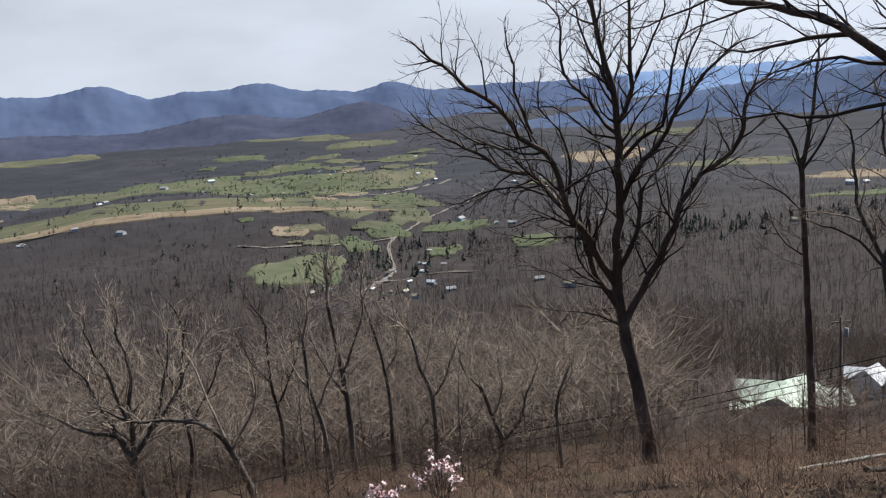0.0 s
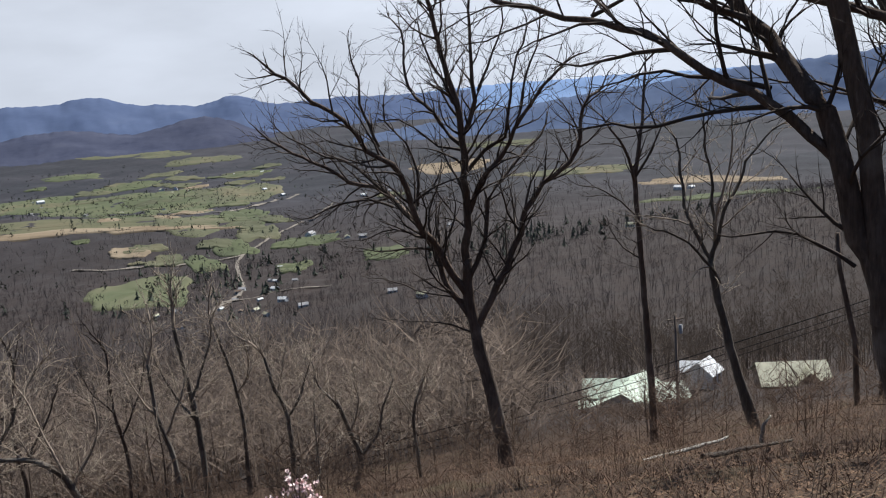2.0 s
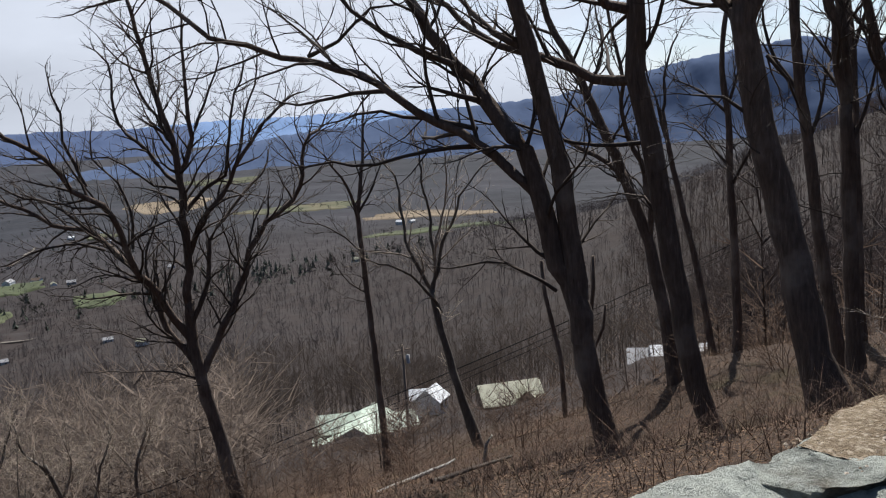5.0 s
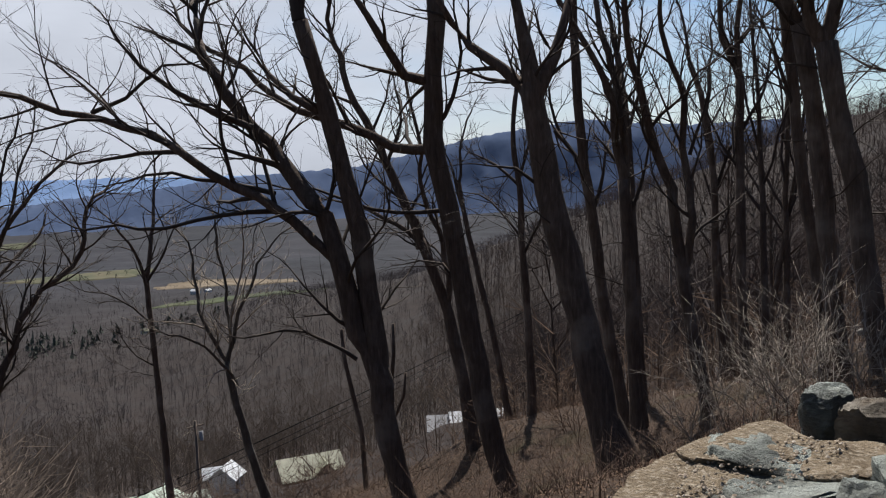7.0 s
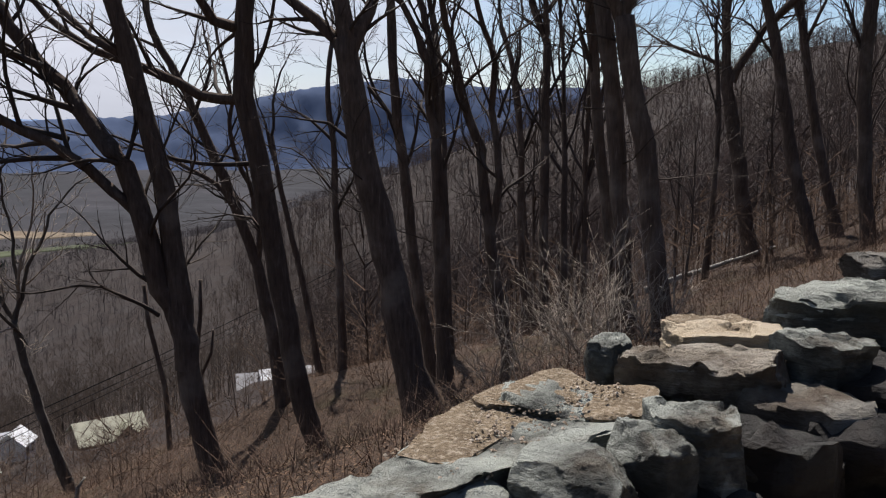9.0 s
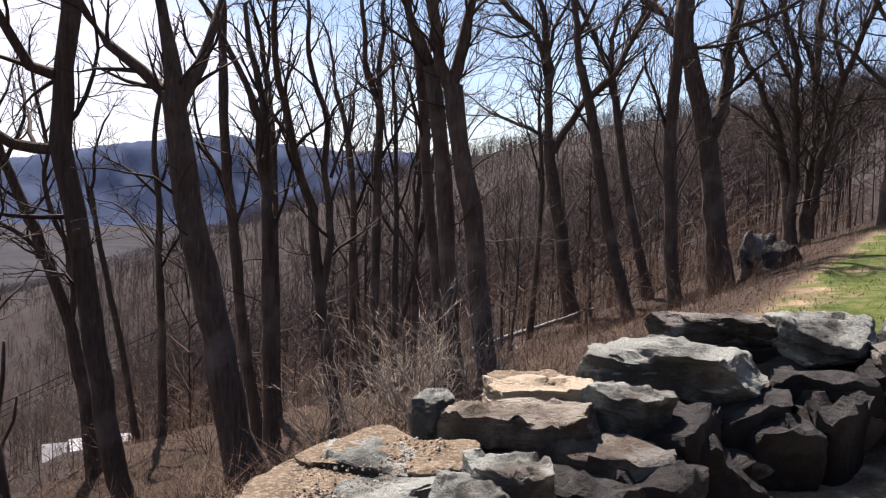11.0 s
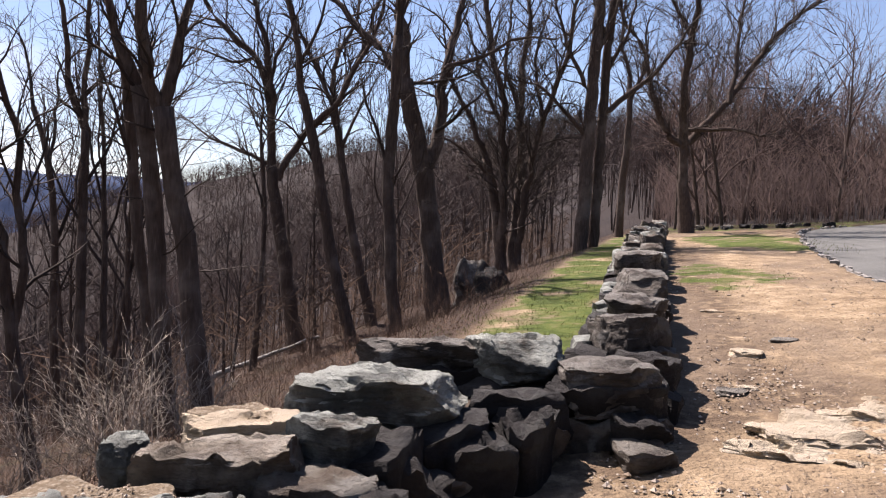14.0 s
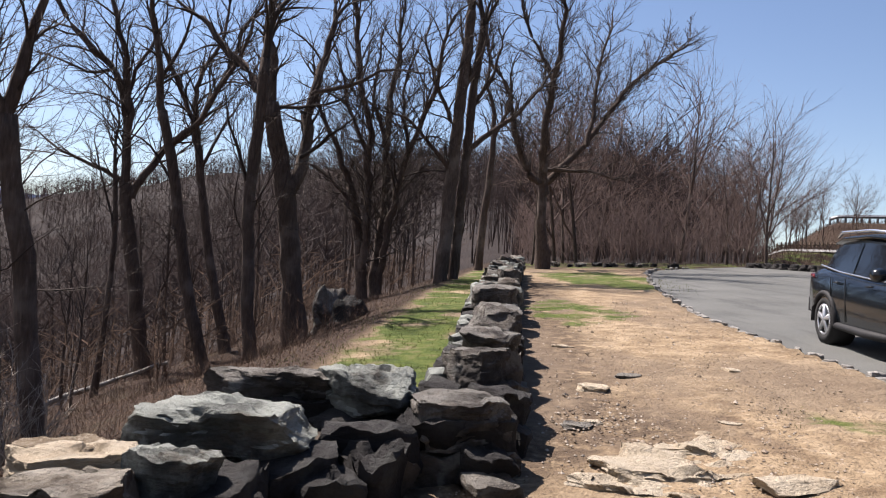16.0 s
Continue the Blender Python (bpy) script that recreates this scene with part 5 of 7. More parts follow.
k = ((field_mask(x, y) > 0.05) & (np.abs(wave(x, y, 150, 3.3)) < 0.17)) | ((np.abs(wave(x, y, 260, 6.1)) < 0.06) & (np.abs(np.degrees(np.arctan2(x, y)) + 7) < 13))
crowns("hedgerows", "dark hedgerows and clumps of trees between the fields", x[k], y[k], np.random.RandomState(29).uniform(5, 12, k.sum()), 12, 0.12, HEDGE, 30)

# ---- stone ----


def stone_material(name, a, b, c, patch, moss):
    k = Mat(name, 0.85, spec=0.25).local()
    big, fine = k.noise(2.6, 6, w=1), k.noise(18, 6, (1, 1, 2.5), w=2)
    col = k.ramp(big, [(0.28, a), (0.45, b), (0.64, c)])
    col = k.mix(k.math("MULTIPLY", k.step(k.noise(1.4, 5, (1, 1, 3), w=k_shift(name)), 0.5, 0.64), 0.8), col, patch)
    col = k.mix(k.math("MULTIPLY", k.step(fine, 0.5, 0.72), 0.55), col, a)
    col = k.mix(k.math("MULTIPLY", k.step(k.noise(3.4, 7, w=8), 0.53, 0.63), 0.75), col, moss)
    col = k.mix(k.math("MULTIPLY", k.own(), 0.35), col, b)
    # lichen crust that also paints in sunlight: upward faces turn paler in patches
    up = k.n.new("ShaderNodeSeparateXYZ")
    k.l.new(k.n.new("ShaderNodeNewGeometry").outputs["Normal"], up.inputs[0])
    sunlit_crust = k.math("MULTIPLY", k.step(up.outputs["Z"], 0.35, 0.8), k.step(k.noise(2.3, 6, w=14), 0.36, 0.56))
    col = k.mix(k.math("MULTIPLY", sunlit_crust, 0.8), col, k.mix(k.noise(24, 5, w=15), c, moss))
    h = k.math("ADD", k.noise(5, 9, (1, 1, 3.0), rough=0.75, w=5), k.math("MULTIPLY", k.noise(34, 5, w=6), 0.35))
    h = k.math("ADD", h, k.math("MULTIPLY", k.noise(1.5, 4, (1, 1, 9.0), w=12), 0.8))
    return k.done(col, h, 1.0, 0.09)


def k_shift(name):
    return float(len(name))


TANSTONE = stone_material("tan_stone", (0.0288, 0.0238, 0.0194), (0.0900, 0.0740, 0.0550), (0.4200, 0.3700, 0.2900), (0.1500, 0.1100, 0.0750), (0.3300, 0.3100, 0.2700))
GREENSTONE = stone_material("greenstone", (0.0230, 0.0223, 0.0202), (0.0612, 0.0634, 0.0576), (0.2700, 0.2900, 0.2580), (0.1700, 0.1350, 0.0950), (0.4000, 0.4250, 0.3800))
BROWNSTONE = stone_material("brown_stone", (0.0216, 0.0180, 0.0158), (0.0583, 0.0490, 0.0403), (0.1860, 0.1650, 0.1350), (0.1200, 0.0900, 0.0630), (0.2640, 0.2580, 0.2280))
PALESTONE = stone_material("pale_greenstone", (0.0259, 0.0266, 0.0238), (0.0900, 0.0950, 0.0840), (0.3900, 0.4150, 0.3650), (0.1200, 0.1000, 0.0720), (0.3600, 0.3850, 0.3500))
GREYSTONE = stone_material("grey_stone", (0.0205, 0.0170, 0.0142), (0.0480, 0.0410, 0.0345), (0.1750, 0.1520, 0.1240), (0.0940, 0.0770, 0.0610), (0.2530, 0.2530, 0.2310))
# near-black: the shade on the wall's faces is put into this colour
SHADESTONE = stone_material("dark_stone", (0.0098, 0.0086, 0.0081), (0.0184, 0.0167, 0.0161), (0.0440, 0.0408, 0.0384), (0.0328, 0.0272, 0.0224), (0.0576, 0.0576, 0.0528))
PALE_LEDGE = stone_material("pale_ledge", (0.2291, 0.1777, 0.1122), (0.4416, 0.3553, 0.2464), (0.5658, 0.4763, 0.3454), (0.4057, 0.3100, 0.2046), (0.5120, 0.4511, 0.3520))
MORTAR = Mat("earth_fill", 1.0, spec=0.05)
MORTAR = MORTAR.done(MORTAR.ramp(MORTAR.noise(9, 5), [(0.3, (0.03, 0.026, 0.022)), (0.7, (0.085, 0.07, 0.055))]))


def rock_points(rng, size, n, cuts, rough, layers):
    """An angular boulder: a rounded block with faces split off and layered ledges."""
    sx, sy, sz = size
    index, verts, faces = {}, [], []

    def corner(p):
        key = (round(p[0], 5), round(p[1], 5), round(p[2], 5))
        if key not in index:
            index[key] = len(verts)
            verts.append(Vector(p))
        return index[key]

    for axis in range(3):
        for sign in (-1, 1):
            for i in range(n):
                for j in range(n):
                    quad = []
                    for u, v in ((i, j), (i + 1, j), (i + 1, j + 1), (i, j + 1)):
                        p = [0, 0, 0]
                        p[axis], p[(axis + 1) % 3], p[(axis + 2) % 3] = sign, 2 * u / n - 1, 2 * v / n - 1
                        quad.append(corner(p))
                    faces.append(tuple(quad if sign > 0 else quad[::-1]))
    planes = []
    for _ in range(cuts):
        d = any_way(rng)
        planes.append((Vector((d.x, d.y, d.z * rng.uniform(0.0, 0.4))).normalized(), rng.uniform(0.66, 0.98)))
    off = Vector((rng.uniform(0, 90), rng.uniform(0, 90), rng.uniform(0, 90)))
    tilt = Vector((rng.uniform(-0.3, 0.3), rng.uniform(-0.3, 0.3), 1)).normalized()
    big = min(sx, sy)
    bed = max(0.03, sz * 2 / (layers * 1.6))
    out = []
    for p in verts:
        m = (abs(p.x) ** 6 + abs(p.y) ** 6 + abs(p.z) ** 6) ** (1 / 6)
        q = p / m
        for nrm, h in planes:
            e = q.dot(nrm) - h
            if e > 0:
                q = q - nrm * e
        top = max(0.0, q.z) ** 2
        q = Vector((q.x * sx * 1.1, q.y * sy * 1.1, q.z * sz * 1.04))
        q = q + q.normalized() * noise.noise(q * (1.1 / big) + off) * rough * big * 0.9
        # broken beds: each layer stands a little in or out of the next
        layer = math.floor(q.dot(tilt) / bed + 0.9 * noise.noise(q * (1.6 / big) + off) + 50)
        side = Vector((q.x, q.y, 0))
        if side.length > 1e-4:
            q = q + side.normalized() * (noise.cell(Vector((layer * 1.7 + 0.5, off.x, off.y))) - 0.5) * rough * big * 0.8 * (1 - 0.7 * top)
        # flat plates flaked off the top and the faces
        plate = noise.voronoi(q * (2.1 / big) + off)[1][0]
        q = q + Vector((0, 0, 1)) * (noise.cell(plate * 3.1) - 0.5) * rough * sz * 1.3 * (0.2 + top)
        plate = noise.voronoi(Vector((q.x, q.y, q.z * 1.8)) * (4.6 / big) + off)[1][0]
        q = q + q.normalized() * (noise.cell(plate * 5.3) - 0.5) * rough * big * 0.22
        q = q + Vector((0, 0, 1)) * noise.noise(Vector((q.x * 2.2 / big, q.y * 2.2 / big, 2)) + off) * rough * sz * 1.0
        q = q + q.normalized() * (noise.noise(q * (9 / big) + off) * 0.26 + noise.noise(Vector((q.x, q.y, q.z * 2.5)) * (19 / big) + off) * 0.16) * rough * big
        out.append((q.x, q.y, q.z))
    return out, faces


def stone(parent, at, size, turn, seed, material, n=7, cuts=7, rough=0.13, layers=2.5, tip=(0, 0), name="stone", label=""):
    rng = random.Random(seed)
    v, f = rock_points(rng, size, n, cuts, rough, layers)
    ob = part(name, v, f, material, parent, label)
    ob.data.set_sharp_from_angle(angle=radians(32))
    ob.matrix_basis = pose(*at, tip[0], tip[1], turn)
    return ob


def over_lot(x, y, h):
    return (x, y, float(lot_height(x, y)) + h)


wall = tagged(new("stone_wall"), "low dry-stone wall of rough weathered boulders", "wall")
# the capping stones of the near bend: x, y, height, half sizes, turn, seed, stone
CAPS = [(2.82, 1.65, 0.36, 0.76, 0.40, 0.12, 3, 1, PALESTONE), (1.92, 1.50, 0.35, 0.40, 0.42, 0.12, 4, 2, PALESTONE), (1.2, 1.42, 0.31, 0.40, 0.42, 0.11, -4, 23, BROWNSTONE), (0.45, 1.4, 0.30, 0.48, 0.42, 0.11, -5, 3, BROWNSTONE),
        (2.42, 1.22, 0.38, 0.22, 0.2, 0.16, 20, 21, GREENSTONE), (2.66, 1.13, 0.40, 0.11, 0.16, 0.14, -30, 4, GREENSTONE), (2.88, 1.03, 0.40, 0.15, 0.2, 0.15, 15, 5, GREENSTONE), (3.13, 1.75, 0.36, 0.26, 0.3, 0.12, 10, 22, PALESTONE),
        (3.72, 1.76, 0.41, 0.12, 0.16, 0.13, -62, 6, PALESTONE), (3.68, 1.24, 0.38, 0.42, 0.21, 0.15, -64, 7, TANSTONE), (4.12, 1.38, 0.43, 0.33, 0.3, 0.11, -48, 8, PALE_LEDGE),
        (3.98, 0.85, 0.41, 0.16, 0.22, 0.14, -30, 9, GREENSTONE), (4.72, 0.76, 0.44, 0.34, 0.46, 0.17, -8, 10, PALESTONE), (5.75, 0.72, 0.52, 0.24, 0.46, 0.10, 10, 11, GREYSTONE),
        (5.72, 0.14, 0.46, 0.28, 0.31, 0.16, -4, 12, GREENSTONE), (5.48, -0.46, 0.34, 0.34, 0.33, 0.14, 6, 13, GREYSTONE),
        (6.80, -0.68, 0.38, 0.42, 0.32, 0.21, 4, 14, GREYSTONE), (7.95, -0.86, 0.48, 0.45, 0.29, 0.12, -8, 15, GREYSTONE),
        (9.95, -1.10, 0.44, 0.55, 0.34, 0.20, -6, 16, GREYSTONE), (12.6, -1.37, 0.50, 0.6, 0.34, 0.17, -4, 17, GREYSTONE)]
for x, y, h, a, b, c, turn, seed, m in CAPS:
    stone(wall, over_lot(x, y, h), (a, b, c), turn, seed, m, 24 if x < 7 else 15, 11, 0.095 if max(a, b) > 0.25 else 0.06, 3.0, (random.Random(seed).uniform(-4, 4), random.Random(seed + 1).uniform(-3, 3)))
# courses of stones below the caps, along the inner and outer faces
INNER = [(-3.0, 1.05), (1.2, 1.12), (2.35, 1.02), (2.95, 0.88), (3.4, 0.72), (4.3, 0.36), (5.15, -0.22), (5.35, -0.78), (6.4, -1.02), (8.0, -1.18), (10, -1.42), (12.6, -1.7), (15.5, -2.0), (20, -2.6), (25, -3.3), (29.5, -3.95)]


def along(path, step, jitter, rng):
    out = []
    for (x0, y0), (x1, y1) in zip(path[:-1], path[1:]):
        d = math.hypot(x1 - x0, y1 - y0)
        n = max(1, round(d / step))
        for i in range(n):
            t = (i + 0.5 + rng.uniform(-jitter, jitter)) / n
            out.append((x0 + (x1 - x0) * t, y0 + (y1 - y0) * t, math.degrees(math.atan2(y1 - y0, x1 - x0)), d / n))
    return out


rng = random.Random(31)
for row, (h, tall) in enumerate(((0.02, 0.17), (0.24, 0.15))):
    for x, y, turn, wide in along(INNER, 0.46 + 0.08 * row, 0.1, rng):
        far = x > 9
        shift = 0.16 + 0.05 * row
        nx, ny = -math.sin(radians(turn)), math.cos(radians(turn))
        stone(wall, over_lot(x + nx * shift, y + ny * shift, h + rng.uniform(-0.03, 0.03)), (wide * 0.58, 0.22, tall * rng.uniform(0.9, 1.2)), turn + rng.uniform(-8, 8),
              rng.randrange(9999), SHADESTONE if rng.random() < 0.82 else BROWNSTONE, 4 if far else 7, 6, 0.11, 2, (rng.uniform(-8, 8), rng.uniform(-8, 8)))
# foot course added at the bend, its near-black colour holding the shade there
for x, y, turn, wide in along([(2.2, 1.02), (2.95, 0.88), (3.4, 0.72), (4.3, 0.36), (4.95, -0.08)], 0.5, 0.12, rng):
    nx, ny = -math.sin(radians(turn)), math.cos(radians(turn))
    stone(wall, over_lot(x + nx * 0.05, y + ny * 0.05, 0.10 + rng.uniform(-0.03, 0.03)), (wide * 0.56, 0.22, rng.uniform(0.22, 0.28)), turn + rng.uniform(-8, 8), rng.randrange(9999), SHADESTONE, 9, 6, 0.11, 2, (rng.uniform(-6, 6), rng.uniform(-6, 6)))
for x, y, turn, wide in along([(13.4, -1.45), (16, -1.75), (20, -2.25), (25, -2.95), (29.5, -3.6)], 0.7, 0.15, rng):
    for j in (-0.16, 0.18):
        nx, ny = -math.sin(radians(turn)), math.cos(radians(turn))
        stone(wall, over_lot(x + nx * j, y + ny * j, 0.44 + rng.uniform(-0.06, 0.08) - (0.14 if 15 < x < 18 else 0)), (wide * 0.52, 0.24, rng.uniform(0.11, 0.19)), turn + rng.uniform(-15, 15), rng.randrange(9999),
              rng.choice((GREENSTONE, BROWNSTONE)), 5, 6, 0.14, 2, (rng.uniform(-9, 9), rng.uniform(-9, 9)))
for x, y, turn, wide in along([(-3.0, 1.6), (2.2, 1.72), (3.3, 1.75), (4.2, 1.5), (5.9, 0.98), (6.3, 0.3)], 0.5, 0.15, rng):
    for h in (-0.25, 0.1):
        stone(wall, over_lot(x, y, h), (wide * 0.56, 0.22, 0.2), turn + rng.uniform(-10, 10), rng.randrange(9999), SHADESTONE, 5, 6, 0.12, 2)
for x, y, turn, wide in along([(6.2, -0.35), (9.8, -0.8), (14, -1.2), (20, -2.0), (29, -3.3)], 0.6, 0.15, rng):
    for h in (0.02, 0.24):
        stone(wall, over_lot(x, y, h), (wide * 0.55, 0.16, 0.14), turn + rng.uniform(-10, 10), rng.randrange(9999), rng.choice((SHADESTONE, GREENSTONE)), 4, 6, 0.12, 2)
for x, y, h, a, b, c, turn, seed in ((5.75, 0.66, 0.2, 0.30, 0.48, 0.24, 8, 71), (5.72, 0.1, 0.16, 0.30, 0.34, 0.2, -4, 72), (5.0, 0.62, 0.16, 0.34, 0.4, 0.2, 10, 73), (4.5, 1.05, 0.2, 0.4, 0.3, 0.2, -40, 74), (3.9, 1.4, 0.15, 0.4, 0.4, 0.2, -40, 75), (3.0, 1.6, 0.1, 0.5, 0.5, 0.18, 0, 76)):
    stone(wall, over_lot(x, y, h), (a, b, c), turn, seed, SHADESTONE, 9, 7, 0.1, 2.5)
core = Shape()
mids = [(-3.0, 1.5), (1.8, 1.55), (3.2, 1.45), (4.3, 0.95), (5.3, 0.3), (5.75, -0.42), (9.6, -1.1), (14.2, -1.5), (20, -2.3), (29.5, -3.6)]
for (x0, y0), (x1, y1) in zip(mids[:-1], mids[1:]):
    d = Vector((x1 - x0, y1 - y0, 0)).normalized()
    n = Vector((-d.y, d.x, 0)) * (0.24 if x0 < 5.5 else 0.14)
    b = len(core.v)
    for px, py in ((x0, y0), (x1, y1)):
        for s in (-1, 1):
            for h in (-0.4, 0.30):
                core.v.append((px + n.x * s, py + n.y * s, over_lot(px, py, h)[2]))
    core.f += [(b, b + 1, b + 5, b + 4), (b + 3, b + 2, b + 6, b + 7), (b + 1, b + 3, b + 7, b + 5), (b, b + 4, b + 6, b + 2), (b, b + 2, b + 3, b + 1), (b + 4, b + 5, b + 7, b + 6)]
part("earth_core", core.v, core.f, MORTAR, wall, "dark earth between the stones", sharp=True)


# crumbled tan soil and chips lying on the capping slabs
k = Mat("tan_crumbs", 1.0, spec=0.05).local()
CRUMBS = k.done(k.mix(k.step(k.noise(45, 4), 0.45, 0.7), k.ramp(k.noise(6, 6), [(0.3, (0.1092, 0.0819, 0.0546)), (0.6, (0.2028, 0.1599, 0.1108)), (0.8, (0.2808, 0.2301, 0.1677))]), (0.3276, 0.2808, 0.2184)), k.noise(55, 5), 1.0, 0.03)
for x, y, h, a, b, turn, seed in ((2.62, 1.78, 0.455, 0.34, 0.16, 8, 81), (3.12, 1.74, 0.455, 0.3, 0.17, -6, 82), (1.95, 1.42, 0.445, 0.22, 0.18, 12, 83), (3.2, 1.42, 0.43, 0.22, 0.16, 30, 84), (4.2, 1.42, 0.515, 0.2, 0.16, -40, 85), (1.2, 1.4, 0.39, 0.28, 0.22, 0, 86)):
    stone(wall, over_lot(x, y, h), (a, b, 0.03), turn, seed, CRUMBS, 12, 5, 0.18, 2, name="soil_patch", label="tan crumbled soil on a capping stone")


def loose_stone(label, x, y, h, size, turn, seed, material, n=8, tip=(0, 0), group="", category="stone"):
    ob = stone(None, (x, y, float(ground_height(x, y)) + h), size, turn, seed, material, n, 9, 0.26 if category == "rock ledge" else 0.14, 2.5, tip, category.replace(" ", "_"))
    return tagged(ob, label, category, group)


loose_stone("rough brown stone lying at the wall's foot", 5.02, -0.62, 0.03, (0.2, 0.17, 0.09), 10, 51, BROWNSTONE)
loose_stone("flat dark stone against the foot of the wall", 5.22, -0.62, 0.12, (0.18, 0.2, 0.1), -8, 52, SHADESTONE)
loose_stone("large pointed grey boulder among the trees", 19.2, 1.6, 0.05, (0.50, 0.42, 0.74), 20, 53, GREYSTONE, 14, (12, 20), category="boulder")
loose_stone("smaller grey boulder leaning beside a larger one", 18.3, 1.05, 0.0, (0.42, 0.34, 0.4), -20, 54, SHADESTONE, 10, (0, 18), category="boulder")
loose_stone("long flat ledge of pale bedrock in the dirt", 5.70, -2.05, -0.070, (0.40, 0.86, 0.085), 22, 55, PALE_LEDGE, 22, category="rock ledge")
loose_stone("second step of pale bedrock in the dirt", 5.22, -1.72, -0.050, (0.30, 0.50, 0.06), 14, 56, PALE_LEDGE, 18, category="rock ledge")
loose_stone("worn pale bedrock hump in the path", 6.30, -2.30, -0.062, (0.34, 0.50, 0.07), 34, 62, PALE_LEDGE, 18, category="rock ledge")
loose_stone("flat tan sandstone slab on the ground", 5.15, -2.42, 0.02, (0.18, 0.3, 0.035), 16, 57, PALE_LEDGE, 9, category="slab")
for x, y, a, seed in ((8.25, -1.9, 0.17, 58), (6.75, -2.66, 0.09, 59), (6.7, -1.45, 0.13, 60), (6.85, -1.62, 0.08, 61), (8.9, -2.4, 0.14, 63), (11.0, -2.1, 0.14, 64), (9.2, -3.6, 0.1, 65)):
    loose_stone("flat stone bedded in the dirt", x, y, -0.005, (a, a * 1.1, a * 0.22), seed * 7, seed, PALE_LEDGE if seed % 3 else BROWNSTONE, 6, group="stones in the dirt")

# ---- the car park ----
k = Mat("asphalt", 0.85, spec=0.3)
c = k.ramp(k.noise(0.5, 6), [(0.3, (0.0700, 0.0726, 0.0664)), (0.5, (0.0959, 0.0985, 0.0907)), (0.75, (0.1218, 0.1244, 0.1140))])
# dark streaks in the colour stand in for tree shadows across the asphalt
c = k.mix(k.math("MULTIPLY", k.step(k.noise(0.8, 7, (0.35, 2.4, 1), w=4), 0.5, 0.64), 0.5), c, (0.0492, 0.0503, 0.0477))
c = k.mix(k.math("MULTIPLY", k.step(k.noise(90, 3), 0.5, 0.7), 0.5), c, (0.1348, 0.1348, 0.1296))
ASPHALT = k.done(c, k.noise(110, 3), 0.5, 0.01)
xs = np.concatenate([np.linspace(-25, 8, 24), np.linspace(8.6, 40, 60)])
ts = np.linspace(0, 1, 24)
xx, tt = np.meshgrid(xs, ts, indexing="ij")
yy = (kerb_y(xx) - 0.03) * (1 - tt) + np.minimum(kerb_y(xx) - 0.5, -26 + 0.02 * xx) * tt
fade = smooth(xx, 34, 39)
zz = lot_height(xx, yy) - 0.13 + 0.10 * fade + 0.01 * wave(xx, yy, 5, 1)
tagged(grid_object("car_park", xx, yy, zz, ASPHALT), "worn grey asphalt car park", "car park", kind="structure")

PALE = stone_material("kerb_stone", (0.1488, 0.1339, 0.1141), (0.2579, 0.2430, 0.2182), (0.3472, 0.3323, 0.3026), (0.2480, 0.2133, 0.1686), (0.3472, 0.3373, 0.3125))
kerb = tagged(new("kerb"), "row of rough pale stones edging the asphalt", "kerb", kind="structure")
rng = random.Random(9)
for x, y, turn, wide in along(KERB, 0.34, 0.2, rng):
    if rng.random() < 0.82:
        stone(kerb, over_lot(x, y + rng.uniform(-0.05, 0.05), -0.055 + rng.uniform(-0.02, 0.02)), (wide * rng.uniform(0.18, 0.40), rng.uniform(0.045, 0.10), rng.uniform(0.05, 0.08)), turn + rng.uniform(-14, 14), rng.randrange(9999), PALE, 3, 6, 0.14, 2, name="kerb_stone")
# rubble and a low wall along the far edge
rng = random.Random(19)
for i in range(26):
    az = rng.uniform(98.8, 108)
    x, y = polar(az, rng.uniform(38.5, 41))
    a = rng.uniform(0.10, 0.26)
    loose_stone("stone in the broken wall along the far grass edge", x, y, 0.06, (a, a, a * 0.6), rng.uniform(0, 360), 700 + i, SHADESTONE if i % 3 else BROWNSTONE, 5, group="rubble along the grass")
far_wall = tagged(new("low_wall"), "low dark stone wall beyond the car park", "wall")
for x, y, turn, wide in along([(39.4, -15.7), (38.2, -16.4), (35.8, -17.3), (33.8, -18.4)], 0.5, 0.1, rng):
    for h in (-0.06, 0.1):
        stone(far_wall, over_lot(x, y, h), (wide * 0.55, 0.2, 0.1), turn + rng.uniform(-5, 5), rng.randrange(9999), SHADESTONE, 4, 6, 0.1, 2)

# ---- undergrowth ----
BRUSH = twig_material("brush", (0.066, 0.03828, 0.0264), (0.1452, 0.0924, 0.0627))
SHRUB_PALE = twig_material("shrub_twigs", (0.055, 0.042, 0.034), (0.46, 0.40, 0.33))
STRAW = twig_material("dry_grass", (0.1716, 0.1254, 0.0759), (0.3036, 0.2376, 0.1518))
LEAF = twig_material("dead_leaves", (0.012, 0.008, 0.006), (0.210, 0.130, 0.080))
BLADE = twig_material("grass_blades", (0.046, 0.060, 0.012), (0.150, 0.155, 0.045))


